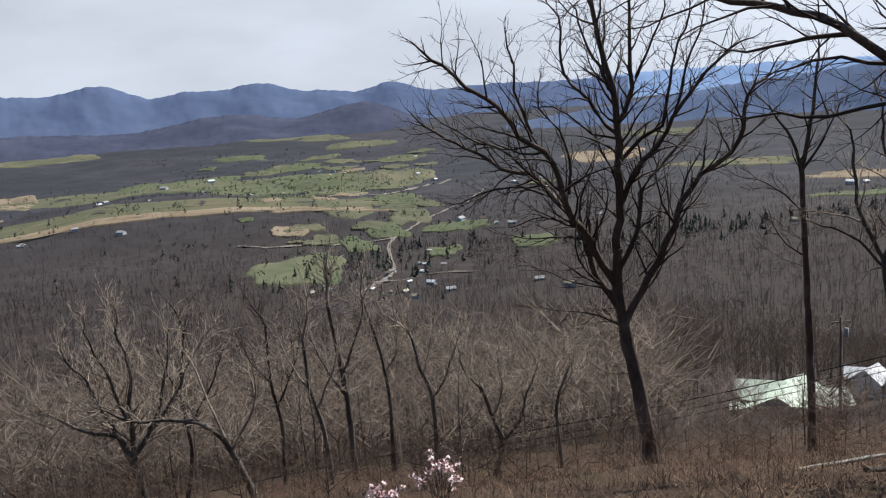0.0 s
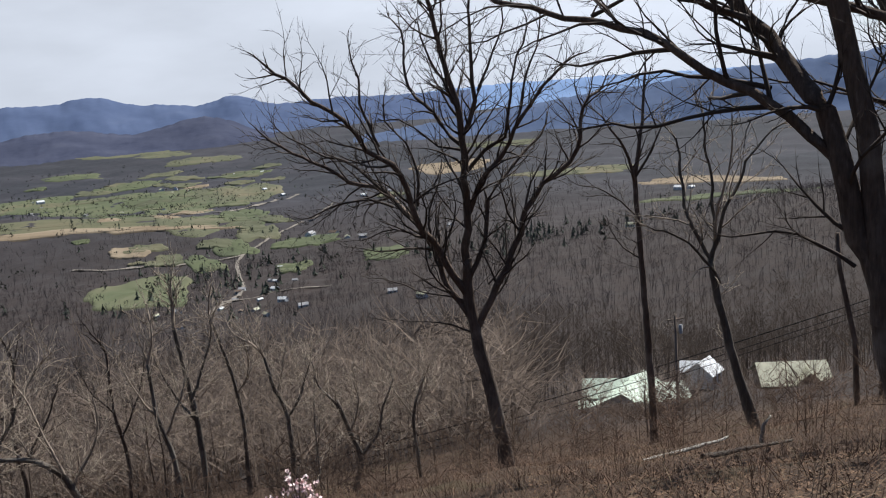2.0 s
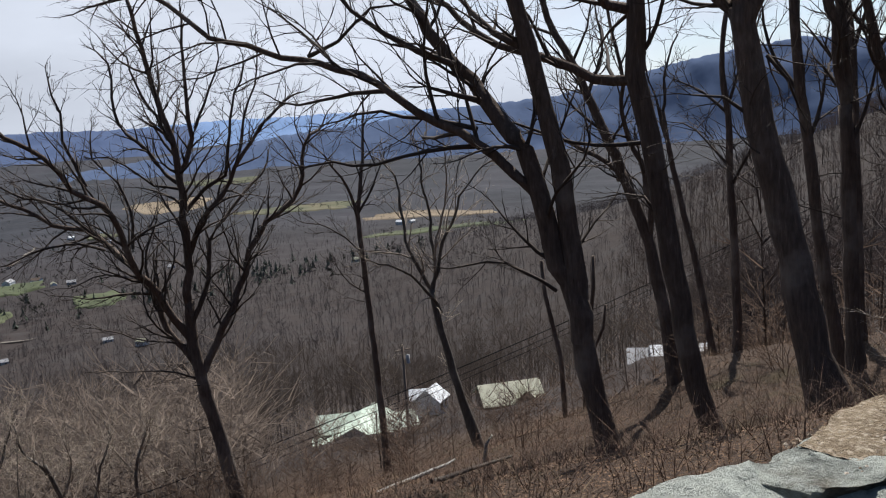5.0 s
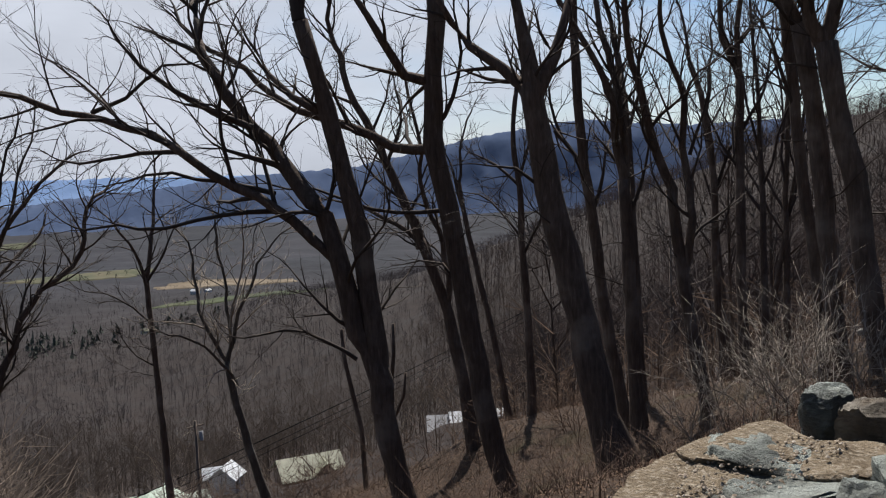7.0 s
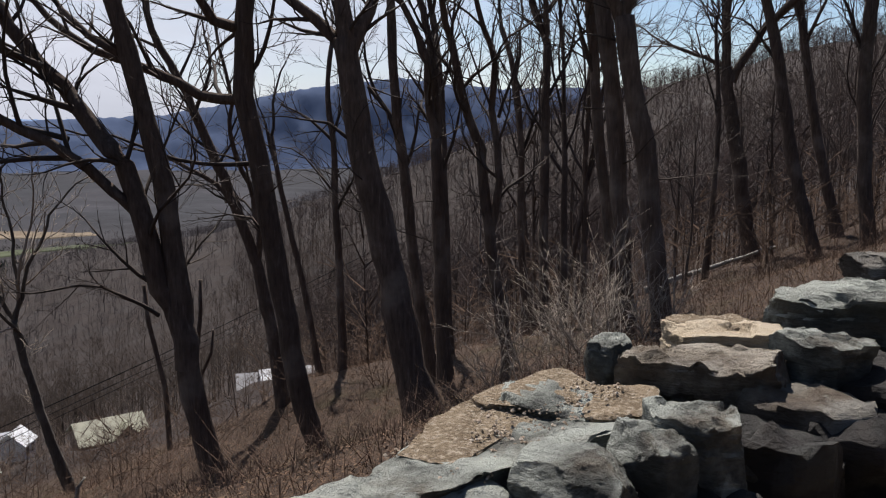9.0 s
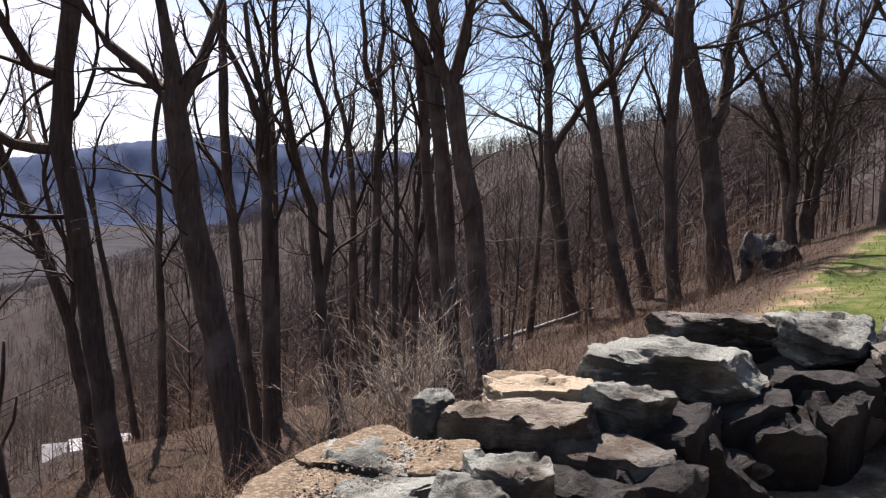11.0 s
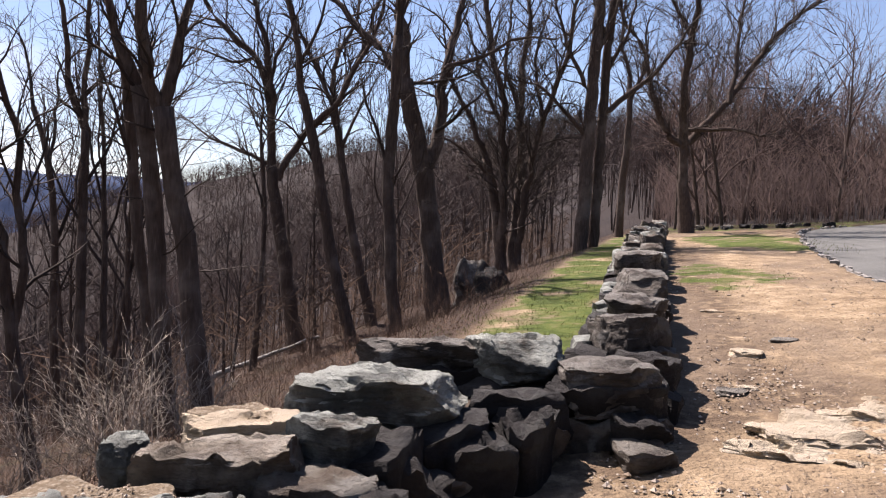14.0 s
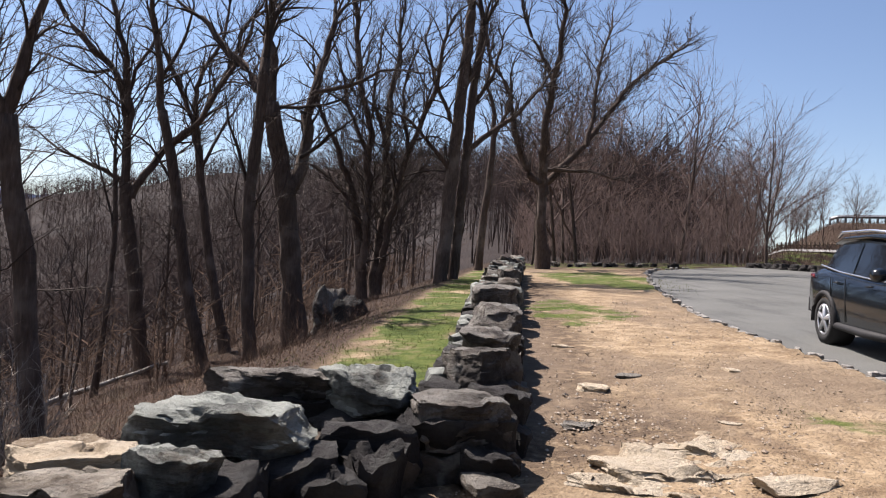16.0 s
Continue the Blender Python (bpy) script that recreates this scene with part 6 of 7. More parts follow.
def stems(name, label, x, y, lo, hi, width, lean, material, seed, twigs=0):
    """Thin upright stems, each a bent pair of slivers, with a few side twigs."""
    rs = np.random.RandomState(seed)
    n = len(x)
    z = ground_height(x, y) - 0.03
    h = rs.uniform(lo, hi, n) * rs.uniform(0.6, 1.0, n)
    q, p = rs.uniform(0, 6.283, n), rs.uniform(0, 3.1416, n)
    off = rs.uniform(0, lean, n) * h
    base = np.stack([x, y, z], -1)
    side = np.stack([np.cos(p), np.sin(p), 0 * p], -1) * width
    mid = base + np.stack([np.cos(q) * off * 0.3, np.sin(q) * off * 0.3, h * 0.55], -1)
    top = base + np.stack([np.cos(q) * off, np.sin(q) * off, h], -1)
    v = [np.stack([base - side, base + side, mid + side * 0.7], 1), np.stack([base - side, mid + side * 0.7, mid - side * 0.7], 1), np.stack([mid - side * 0.7, mid + side * 0.7, top], 1)]
    for i in range(twigs):
        a, l = rs.uniform(0, 6.283, n), h * rs.uniform(0.2, 0.5, n)
        start = base + (mid - base) * rs.uniform(0.5, 1.6, n)[:, None]
        tip = start + np.stack([np.cos(a) * l, np.sin(a) * l, l * rs.uniform(0.1, 0.9, n)], -1)
        v.append(np.stack([start - side * 0.6, start + side * 0.6, tip], 1))
    return triangles(name, np.concatenate(v).reshape(-1, 3), material, label)


def slope_places(n, seed, d_lo, d_hi, az_lo, az_hi, s_lo, s_hi, clump=0.0):
    x, y = scatter(n, seed, az_lo, az_hi, d_lo, d_hi, 0.75)
    s = y - edge_y(x)
    keep = (s > s_lo) & (s < s_hi)
    if clump:
        keep &= wave(x, y, 3.5, seed) > clump - 1
    return x[keep], y[keep]


x, y = slope_places(38000, 41, 3.2, 36, -16, 92, 0.5, 28, 0.45)
stems("brush", "red-brown briars and weed stalks covering the slope", x, y, 0.08, 0.46, 0.0032, 1.9, BRUSH, 42, 3)
x, y = slope_places(15000, 43, 4, 30, 0, 100, 0.1, 18, 0.9)
stems("dry_grass", "tufts of straw-coloured dry grass", x, y, 0.10, 0.32, 0.003, 1.3, STRAW, 44)
x, y = scatter(26000, 45, 80, 103, 6.3, 28, 0.95)
s = y - edge_y(x)
k = (s < 0.5 + 0.5 * wave(x, y, 2.0, 4)) & (y - wall_line(x) > 0.33) & (wave(x, y, 1.3, 7) > -0.1)
stems("grass", "short green grass behind the wall", x[k], y[k], 0.02, 0.12, 0.005, 1.5, BLADE, 46)
x, y = scatter(22000, 47, 96, 116, 5, 40, 0.8)
k = (np.hypot((x - 15.5) / 3.0, (y + 3.2) / 1.1) < 1 + 0.3 * wave(x, y, 1, 1)) | (np.hypot((x - 27) / 6.5, (y + 6.0) / 1.9) < 1 + 0.3 * wave(x, y, 1, 2)) | (np.hypot((x - 6.6) / 0.9, (y + 3.6) / 0.5) < 1)
k &= np.random.RandomState(3).random_sample(len(x)) < 0.8
stems("grass", "thin worn grass on the dirt", x[k], y[k], 0.02, 0.07, 0.005, 0.8, BLADE, 48)


x, y = scatter(5000, 49, 111.5, 121, 46, 82, 0.5)
stems("dry_grass", "dull dry grass and weeds on the road bank", x, y, 0.15, 0.6, 0.012, 1.2, UNDERWOOD, 50, 1)


def leaves(name, label, x, y, size, material, seed):
    rs = np.random.RandomState(seed)
    n = len(x)
    c = np.stack([x, y, ground_height(x, y) + rs.uniform(0.005, 0.05, n)], -1)
    a = rs.normal(size=(n, 3)) * (1, 1, 0.25)
    b = rs.normal(size=(n, 3)) * (1, 1, 0.25)
    a, b = a / np.linalg.norm(a, axis=1)[:, None] * size, b / np.linalg.norm(b, axis=1)[:, None] * size
    return triangles(name, np.stack([c - a, c + b, c + a * 0.8 - b * 0.3], 1).reshape(-1, 3), material, label)


x, y = slope_places(110000, 51, 2.6, 22, 14, 96, 0.0, 16)
leaves("dead_leaves", "brown fallen leaves thick on the slope", x, y, 0.014, LEAF, 52)

# gravel and crumbs on the dirt
k = Mat("gravel", 0.9)
GRAVEL = k.done(k.ramp(k.island(), [(0.0, (0.16, 0.12, 0.08)), (0.5, (0.304, 0.24, 0.176)), (1.0, (0.464, 0.408, 0.336))]))
rng = random.Random(61)
pebbles = Shape()


def pebble(shape, x, y, z, r, rng):
    b = len(shape.v)
    for sx, sy, sz in ((1, 0, 0), (0, 1, 0), (-1, 0, 0), (0, -1, 0), (0, 0, 0.7), (0, 0, -0.7)):
        j = rng.uniform(0.6, 1.2) * r
        shape.v.append((x + sx * j + rng.uniform(-0.2, 0.2) * r, y + sy * j, z + sz * j))
    shape.f += [(b + i, b + (i + 1) % 4, b + 4) for i in range(4)] + [(b + (i + 1) % 4, b + i, b + 5) for i in range(4)]


for i in range(2600):
    az, d = rng.uniform(94, 119), 4.6 + 14 * rng.random() ** 1.6
    x, y = polar(az, d)
    if y < wall_line(x) - 0.5 and y > kerb_y(x) + 0.1:
        pebble(pebbles, x, y, float(ground_height(x, y)) + 0.004, rng.uniform(0.006, 0.017) * (1 if rng.random() < 0.95 else 2.2), rng)
for i in range(260):
    x, y = rng.gauss(6.9, 0.5), rng.gauss(-1.75, 0.3)
    pebble(pebbles, x, y, float(ground_height(x, y)) + 0.004, rng.uniform(0.008, 0.022), rng)
ob = part("pebbles", pebbles.v, pebbles.f, GRAVEL, None, sharp=True)
tagged(ob, "loose pebbles and crumbs of stone on the dirt", "pebbles", kind="stuff")

chips = Shape()
for i in range(420):
    x, y = rng.uniform(2.2, 3.3), rng.uniform(1.45, 1.9)
    pebble(chips, x, y, over_lot(x, y, 0.478)[2], rng.uniform(0.004, 0.012), rng)
ob = part("stone_chips", chips.v, chips.f, GRAVEL, None, sharp=True)
tagged(ob, "small stone chips scattered on the wall's capping slabs", "stone chips", kind="stuff")

# ---- shrubs, blossom, log ----


def shrub(label, x, y, height, seed, twig_mat, stems_n=9, density=1.3):
    rng = random.Random(seed)
    root = tagged(new("shrub"), label, "shrub", "bare shrubs")
    root.location = (x, y, float(ground_height(x, y)))
    tangle = Shape()
    for i in range(stems_n):
        q = rng.uniform(0, 6.283)
        foot = Vector((math.cos(q), math.sin(q), 0)) * rng.uniform(0.02, 0.22) - Vector((0, 0, 0.15))
        grow(tangle, rng, foot, Vector((math.cos(q) * 0.45, math.sin(q) * 0.45, 1)), height * rng.uniform(0.55, 0.9), 0.008, 2, 0.0034, 0.0, density)
    part("tangle", tangle.v, tangle.f, twig_mat, root)
    return root


for i, (az, d, h) in enumerate(((60.5, 8.6, 1.2), (62.5, 8.8, 1.5), (64.5, 8.2, 1.3), (66.0, 8.8, 1.4), (58.0, 9.6, 1.0), (68.5, 8.8, 0.9))):
    shrub("bare tangled shrub with pale sunlit twigs", *polar(az, d), h, 800 + i, SHRUB_PALE)
for i, (az, d, h) in enumerate(((75, 17, 1.2), (78, 16, 1.0), (81, 15.5, 1.2), (83.5, 14.5, 0.9), (86, 16, 1.0), (50, 14, 1.2), (33, 13, 1.1), (25, 14, 1.2), (18, 19, 1.6))):
    shrub("low bare brown shrub on the slope", *polar(az, d), h, 820 + i, BRUSH, 8)
k = Mat("blossom", 0.7)
BLOSSOM = k.done(k.ramp(k.island(), [(0.0, (0.68, 0.425, 0.442)), (0.6, (0.7225, 0.578, 0.578)), (1.0, (0.765, 0.714, 0.697))]))
rng = random.Random(91)
for n, (u, dist) in enumerate(((-2.4, 9.0), (-6.5, 9.2), (-14.0, 9.0))):
    bx, by = polar(u, dist)
    root = tagged(new("blossom_tree"), "young tree with pink and white spring blossom", "tree")
    root.location = (bx, by, float(ground_height(bx, by)))
    top = 1.6 - math.tan(radians((23.6, 24.6, 25.5)[n])) * dist - root.location.z
    wood, petals = Shape(), Shape()
    tips = []
    for i in range(13):
        q = rng.uniform(0, 6.283)
        p, way = Vector((0, 0, -0.2)), Vector((math.cos(q) * 0.42, math.sin(q) * 0.42, 1)).normalized()
        pts, rad = [p], [0.014]
        length = (top + 0.2) * rng.uniform(0.8, 1.0)
        for j in range(7):
            way = (way + any_way(rng) * 0.16).normalized()
            p = p + way * length / 7
            pts.append(p)
            rad.append(0.014 * (1 - 0.75 * (j + 1) / 7))
            if j > 3:
                tips.append(p)
        wood.tube(pts, rad, 4)
    for p in tips:
        for c in range(rng.randrange(0, 3)):
            m = p + any_way(rng) * 0.05
            for _ in range(7):
                a, b, o = any_way(rng) * 0.022, any_way(rng) * 0.022, m + any_way(rng) * 0.03
                s0 = len(petals.v)
                petals.v += [tuple(o - a), tuple(o + b), tuple(o + a), tuple(o - b)]
                petals.f.append((s0, s0 + 1, s0 + 2, s0 + 3))
    part("branches", wood.v, wood.f, BARK, root)
    part("blossom", petals.v, petals.f, BLOSSOM, root, "clusters of pale pink petals", sharp=True)


def log(label, pts, radius, seed, mat):
    rng = random.Random(seed)
    s = Shape()
    vs = [Vector((x, y, float(ground_height(x, y)) + h)) for x, y, h in pts]
    p, r = spline(vs, [radius * (1 - 0.5 * i / (len(vs) - 1)) for i in range(len(vs))], 0.3)
    p = [a + any_way(rng) * radius * 0.25 for a in p]
    s.tube(p, r, 8)
    return tagged(part("fallen_branch", s.v, s.f, mat, None), label, "log")


log("long grey fallen trunk lying on the slope", [(20.1, 8.4, 0.2), (20.61, 7.35, 0.22), (20.92, 6.57, 0.2), (21.25, 5.6, 0.25)], 0.075, 3, PALE)
log("pale broken stick standing in the brush", [(5.98, 10.45, 0.05), (6.0, 10.4, 0.35), (6.1, 10.4, 0.5)], 0.035, 4, PALE)
log("dead grey branch lying in the leaves", [(4.0, 8.2, 0.05), (4.7, 8.6, 0.12), (5.5, 8.9, 0.2)], 0.035, 5, BARK_PALE)
log("bleached fallen branch below the wall", [(3.6, 8.9, 0.04), (4.6, 9.4, 0.10), (5.2, 9.9, 0.2)], 0.03, 6, PALE)
# two snapped stems between the trees
for az, d, h, r, lean in ((35.6, 20.0, 4.0, 0.07, -0.3), (37.2, 20.3, 3.9, 0.065, 0.2), (36.8, 20.5, 2.8, 0.05, 0.5)):
    x, y = polar(az, d)
    z = float(ground_height(x, y))
    s = Shape()
    s.tube([Vector((0, 0, -0.5)), Vector((lean * 0.2, 0, h * 0.4)), Vector((lean, -lean * 0.6, h * 0.8)), Vector((lean * 1.1, -lean * 0.7, h))], [r, r * 0.85, r * 0.75, r * 0.7], 7)
    root = tagged(part("snag", s.v, s.f, BARK, None), "snapped dead stem with a broken top", "dead tree")
    root.location = (x, y, z)

# ---- houses below the overlook ----


def plain(name, colour, rough=0.8, vary=0.25, scale=3.0, metal=0.0, spec=0.3, stretch=(1, 1, 1)):
    k = Mat(name, rough, metal, spec)
    dark = tuple(c * (1 - vary) for c in colour)
    light = tuple(min(1, c * (1 + vary * 0.5)) for c in colour)
    n = k.noise(scale, 6, stretch)
    return k.done(k.ramp(n, [(0.3, dark), (0.55, colour), (0.8, light)]), k.noise(scale * 6, 3), 0.2, 0.01)


ROOF_GREEN = plain("pale_green_roof", (0.42, 0.495, 0.405), 0.5, 0.18, 1.2, stretch=(4, 0.4, 1))
ROOF_OLIVE = plain("olive_roof", (0.2475, 0.2475, 0.1725), 0.6, 0.25, 1.0)
ROOF_WHITE = plain("white_metal_roof", (0.615, 0.63, 0.645), 0.35, 0.08, 1.0)
WALL_PALE = plain("pale_boards", (0.465, 0.48, 0.495), 0.8, 0.12, 2)
WALL_GREY = plain("grey_boards", (0.2475, 0.2475, 0.255), 0.8, 0.2, 2)
WALL_BROWN = plain("brown_boards", (0.12, 0.08625, 0.06375), 0.85, 0.25, 2)
GLASS_DARK = plain("dark_pane", (0.03, 0.035, 0.042), 0.08, 0.2, 1, spec=0.6)


def gable(parent, cx, cy, length, width, eave, ridge, turn, wall_m, roof_m, over=0.4, windows=2, base=-3.0):
    """Walls, two roof slopes and windows of one wing, in its parent's frame."""
    rot = pose(cx, cy, 0, 0, 0, turn)
    l, w = length / 2, width / 2
    s = Shape()
    s.v = [(-l, -w, base), (l, -w, base), (l, w, base), (-l, w, base), (-l, -w, eave), (l, -w, eave), (l, w, eave), (-l, w, eave), (-l, 0, ridge - 0.08), (l, 0, ridge - 0.08)]
    s.f = [(0, 1, 5, 4), (2, 3, 7, 6), (1, 2, 6, 9, 5), (3, 0, 4, 8, 7)]
    ob = part("wall", s.v, s.f, wall_m, parent, sharp=True)
    ob.matrix_basis = rot
    slope = (ridge - eave) / w
    for sign in (-1, 1):
        y0, z0 = sign * (w + over), eave - over * slope
        r = Shape()
        t = 0.14
        r.v = [(-l - over, y0, z0), (l + over, y0, z0), (l + over, 0, ridge), (-l - over, 0, ridge), (-l - over, y0, z0 + t), (l + over, y0, z0 + t), (l + over, 0, ridge + t), (-l - over, 0, ridge + t)]
        r.f = [(0, 3, 2, 1), (4, 5, 6, 7), (0, 1, 5, 4), (1, 2, 6, 5), (2, 3, 7, 6), (3, 0, 4, 7)]
        if sign > 0:
            r.f = [f[::-1] for f in r.f]
        ob = part("roof", r.v, r.f, roof_m, parent, sharp=True)
        ob.matrix_basis = rot
    for i in range(windows):
        u = -l + length * (i + 0.5) / windows
        for sign in (-1, 1):
            g = Shape()
            g.box((u - 0.5, sign * w - 0.04, eave - 2.0), (u + 0.5, sign * w + 0.04, eave - 0.7))
            ob = part("window", g.v, g.f, GLASS_DARK, parent, sharp=True)
            ob.matrix_basis = rot


def house(label, az, d, el, wings, chimney=None):
    """wings: gable() values round the spot whose roof is seen at that elevation."""
    x, y = polar(az, d)
    root = tagged(new("house"), label, "house", "houses on the hillside")
    root.location = (x, y, 1.6 + d * math.tan(radians(el)) - 2.7)
    root.rotation_euler = (0, 0, -radians(az))
    root.scale = (0.82, 0.82, 0.82)
    for wing in wings:
        gable(root, *wing)
    if chimney:
        s = Shape()
        s.box((chimney[0] - 0.4, chimney[1] - 0.4, 2.0), (chimney[0] + 0.4, chimney[1] + 0.4, chimney[2]))
        part("chimney", s.v, s.f, WALL_BROWN, root, sharp=True)
    return root


house("house with pale green metal roofs among the trees", 21.6, 112, -20.1,
      [(0, 0, 11, 9.5, 2.6, 5.2, 72, WALL_PALE, ROOF_GREEN, 0.6, 3), (-4.5, 3.5, 7, 6, 2.6, 4.6, 0, WALL_GREY, ROOF_GREEN), (5, 1.5, 6, 7, 2.4, 4.4, 20, WALL_PALE, ROOF_GREEN), (-6.2, -1.0, 5, 5, 1.4, 2.2, 0, WALL_BROWN, ROOF_GREEN, 0.3, 1)])
house("white gabled cottage behind the green roofs", 26.3, 122, -18.3, [(0, 0, 4, 4.6, 2.4, 4.2, 65, WALL_PALE, ROOF_WHITE), (-2.2, 1.6, 3, 3, 2.2, 3.4, 0, WALL_GREY, ROOF_WHITE)])
house("low house with a mossy olive roof", 31.7, 112, -18.5, [(0, 0, 9.6, 7.5, 2.4, 4.6, 14, WALL_BROWN, ROOF_OLIVE, 0.5, 3), (2.4, -1.6, 4, 4, 2.4, 4.2, 100, WALL_BROWN, ROOF_OLIVE, 0.4, 1)])
house("white-roofed house with pale board walls", 43.0, 104, -16.5, [(1.0, 0, 8.5, 6.5, 2.9, 4.9, 8, WALL_PALE, ROOF_WHITE, 0.4, 3), (-4.6, 1.5, 4.4, 5.5, 2.4, 3.9, 4, WALL_GREY, WALL_GREY, 0.3, 2)], (2.5, 0, 6.0))
# a pale retaining wall beside the drive
s = Shape()
s.tube([Vector((10.6, 36.0, -15.6)), Vector((12.6, 38.0, -16.1)), Vector((14.6, 39.6, -16.7))], [0.32, 0.32, 0.32], 4)
tagged(part("retaining_wall", s.v, s.f, WALL_PALE, None, sharp=True), "pale concrete retaining wall beside a drive", "wall")
# ---- power line ----
WIRE = plain("black_wire", (0.009, 0.009, 0.010), 1.0, 0.2, 2, spec=0.0)
POLE_WOOD = plain("pole_wood", (0.13, 0.10, 0.08), 0.9, 0.3, 4, stretch=(1, 1, 0.2))
line = tagged(new("power_line"), "black power lines sagging across the slope", "power line")
for n, (dz, dy, r) in enumerate(((0, 0, 0.026), (-0.55, 0.3, 0.018), (-0.95, 0.5, 0.016))):
    pts, rad = spline([Vector((-34, 28.0 + dy, -16.4 + dz)), Vector((-10.7, 32.3 + dy, -13.3 + dz)), Vector((8.5, 35.6 + dy, -12.35 + dz)), Vector((27.8, 39.1 + dy, -10.7 + dz)), Vector((47, 40.4 + dy, -7.4 + dz)), Vector((66.8, 44.4 + dy, -5.5 + dz))], [r] * 6, 3)
    s = Shape()
    s.tube(pts, rad, 4)
    part("wire", s.v, s.f, WIRE, line)
for x, y, top in ((28.6, 62.6, -16.9), (66.8, 44.4, -5.0)):
    z = float(ground_height(x, y))
    root = tagged(new("utility_pole"), "weathered wooden utility pole with a crossarm", "utility pole")
    root.location = (x, y, z)
    s = Shape()
    s.tube([Vector((0, 0, -0.5)), Vector((0, 0, top - z))], [0.15, 0.11], 8)
    part("post", s.v, s.f, POLE_WOOD, root)
    s = Shape()
    s.box((-0.7, -0.05, top - z - 0.5), (0.7, 0.05, top - z - 0.4))
    part("crossarm", s.v, s.f, POLE_WOOD, root, sharp=True)
    s = Shape()
    s.tube([Vector((0.35, -0.2, top - z - 1.6)), Vector((0.35, -0.2, top - z - 0.9))], [0.16, 0.16], 10)
    part("transformer", s.v, s.f, WALL_GREY, root)

# ---- valley farms, evergreens, roads ----
rng = random.Random(121)
HUES = [WALL_PALE, WALL_GREY, ROOF_OLIVE, WALL_BROWN, WALL_GREY]


def farmhouse(x, y, size, turn):
    root = tagged(new("farmhouse"), "small distant house in the valley", "house", "valley houses")
    root.location = (x, y, float(ground_height(x, y)))
    gable(root, 0, 0, size, size * 0.65, size * 0.3, size * 0.5, turn, rng.choice((WALL_PALE, WALL_PALE, WALL_GREY)), rng.choice(HUES), 0.3, 2)


for i in range(16):
    farmhouse(-45 + rng.gauss(0, 30), 720 + rng.gauss(0, 70), rng.uniform(4, 6.5), rng.uniform(0, 180))
for i in range(34):
    farmhouse(rng.uniform(-700, 300), rng.uniform(1000, 2600), rng.uniform(6, 11), rng.uniform(0, 180))
for x, y, size in ((553, 1180, 13), (575, 1185, 10), (-600, 2150, 17), (-330, 2200, 15), (-300, 2230, 12), (10, 1100, 14), (40, 1110, 12), (-690, 2060, 18), (330, 820, 9), (75, 560, 7), (60, 610, 7), (-5, 600, 7), (-20, 640, 7)):
    farmhouse(x, y, size, rng.uniform(0, 180))
k = Mat("evergreen", 0.9, spec=0.2)
EVERGREEN = k.done(k.mix(k.island(), (0.032, 0.0416, 0.032), (0.06, 0.0704, 0.0512)))


def evergreens(name, label, x, y, lo, hi, seed):
    """Dark conical trees, each a tier of drooping boughs."""
    rs = np.random.RandomState(seed)
    n, count = len(x), 16
    h = np.repeat(rs.uniform(lo, hi, n), count)
    x0, y0, z0 = np.repeat(x, count), np.repeat(y, count), np.repeat(ground_height(x, y), count)
    t = np.tile(np.linspace(0.02, 0.9, count), n)
    q = rs.uniform(0, 6.283, n * count)
    out = (1 - t) * h * rs.uniform(0.24, 0.4, n * count)
    wide = out * 0.55
    ax, ay = np.cos(q), np.sin(q)
    top = np.stack([x0, y0, z0 + (t + 0.3) * h], -1)
    a = np.stack([x0 + ax * out - ay * wide, y0 + ay * out + ax * wide, z0 + t * h], -1)
    b = np.stack([x0 + ax * out + ay * wide, y0 + ay * out - ax * wide, z0 + t * h], -1)
    return triangles(name, np.stack([top, a, b], 1).reshape(-1, 3), EVERGREEN, label)


x, y = scatter(2600, 131, -30, 10, 700, 2700, 0.6)
k = (wave(x, y, 150, 7) > 0.35) & (np.hypot(x + 120, y - 1400) < 1250)
edge = (field_mask(x, y) > 0.02)
k &= edge | (np.random.RandomState(4).random_sample(len(x)) < 0.25)
evergreens("evergreens", "dark evergreen trees dotted along the fields", x[k], y[k], 5, 10, 132)
rs = np.random.RandomState(8)
evergreens("evergreens", "dark stand of pines in the valley woods", 250 + rs.normal(0, 75, 80), 850 + rs.normal(0, 40, 80), 7, 13, 9)
evergreens("evergreens", "dark cedars round the village", -75 + rs.normal(0, 50, 80), 800 + rs.normal(0, 90, 80), 6, 12, 10)
ROADS = plain("pale_gravel_road", (0.135, 0.118, 0.10), 0.9, 0.2, 0.3)


def lane(label, path, half):
    pts, _ = spline([Vector((x, y, 0)) for x, y in path], [1] * len(path), 12)
    a = np.array([(p.x, p.y) for p in pts])
    d = np.gradient(a, axis=0)
    nrm = np.stack([-d[:, 1], d[:, 0]], -1) / np.linalg.norm(d, axis=1)[:, None]
    w = np.array([-1, 0, 1.0])[None, :, None] * half
    g = a[:, None, :] + nrm[:, None, :] * w
    z = ground_height(g[..., 0], g[..., 1]) + 0.9
    ob = grid_object("lane", g[..., 0], g[..., 1], z, ROADS)
    tagged(ob, label, "road", kind="structure")


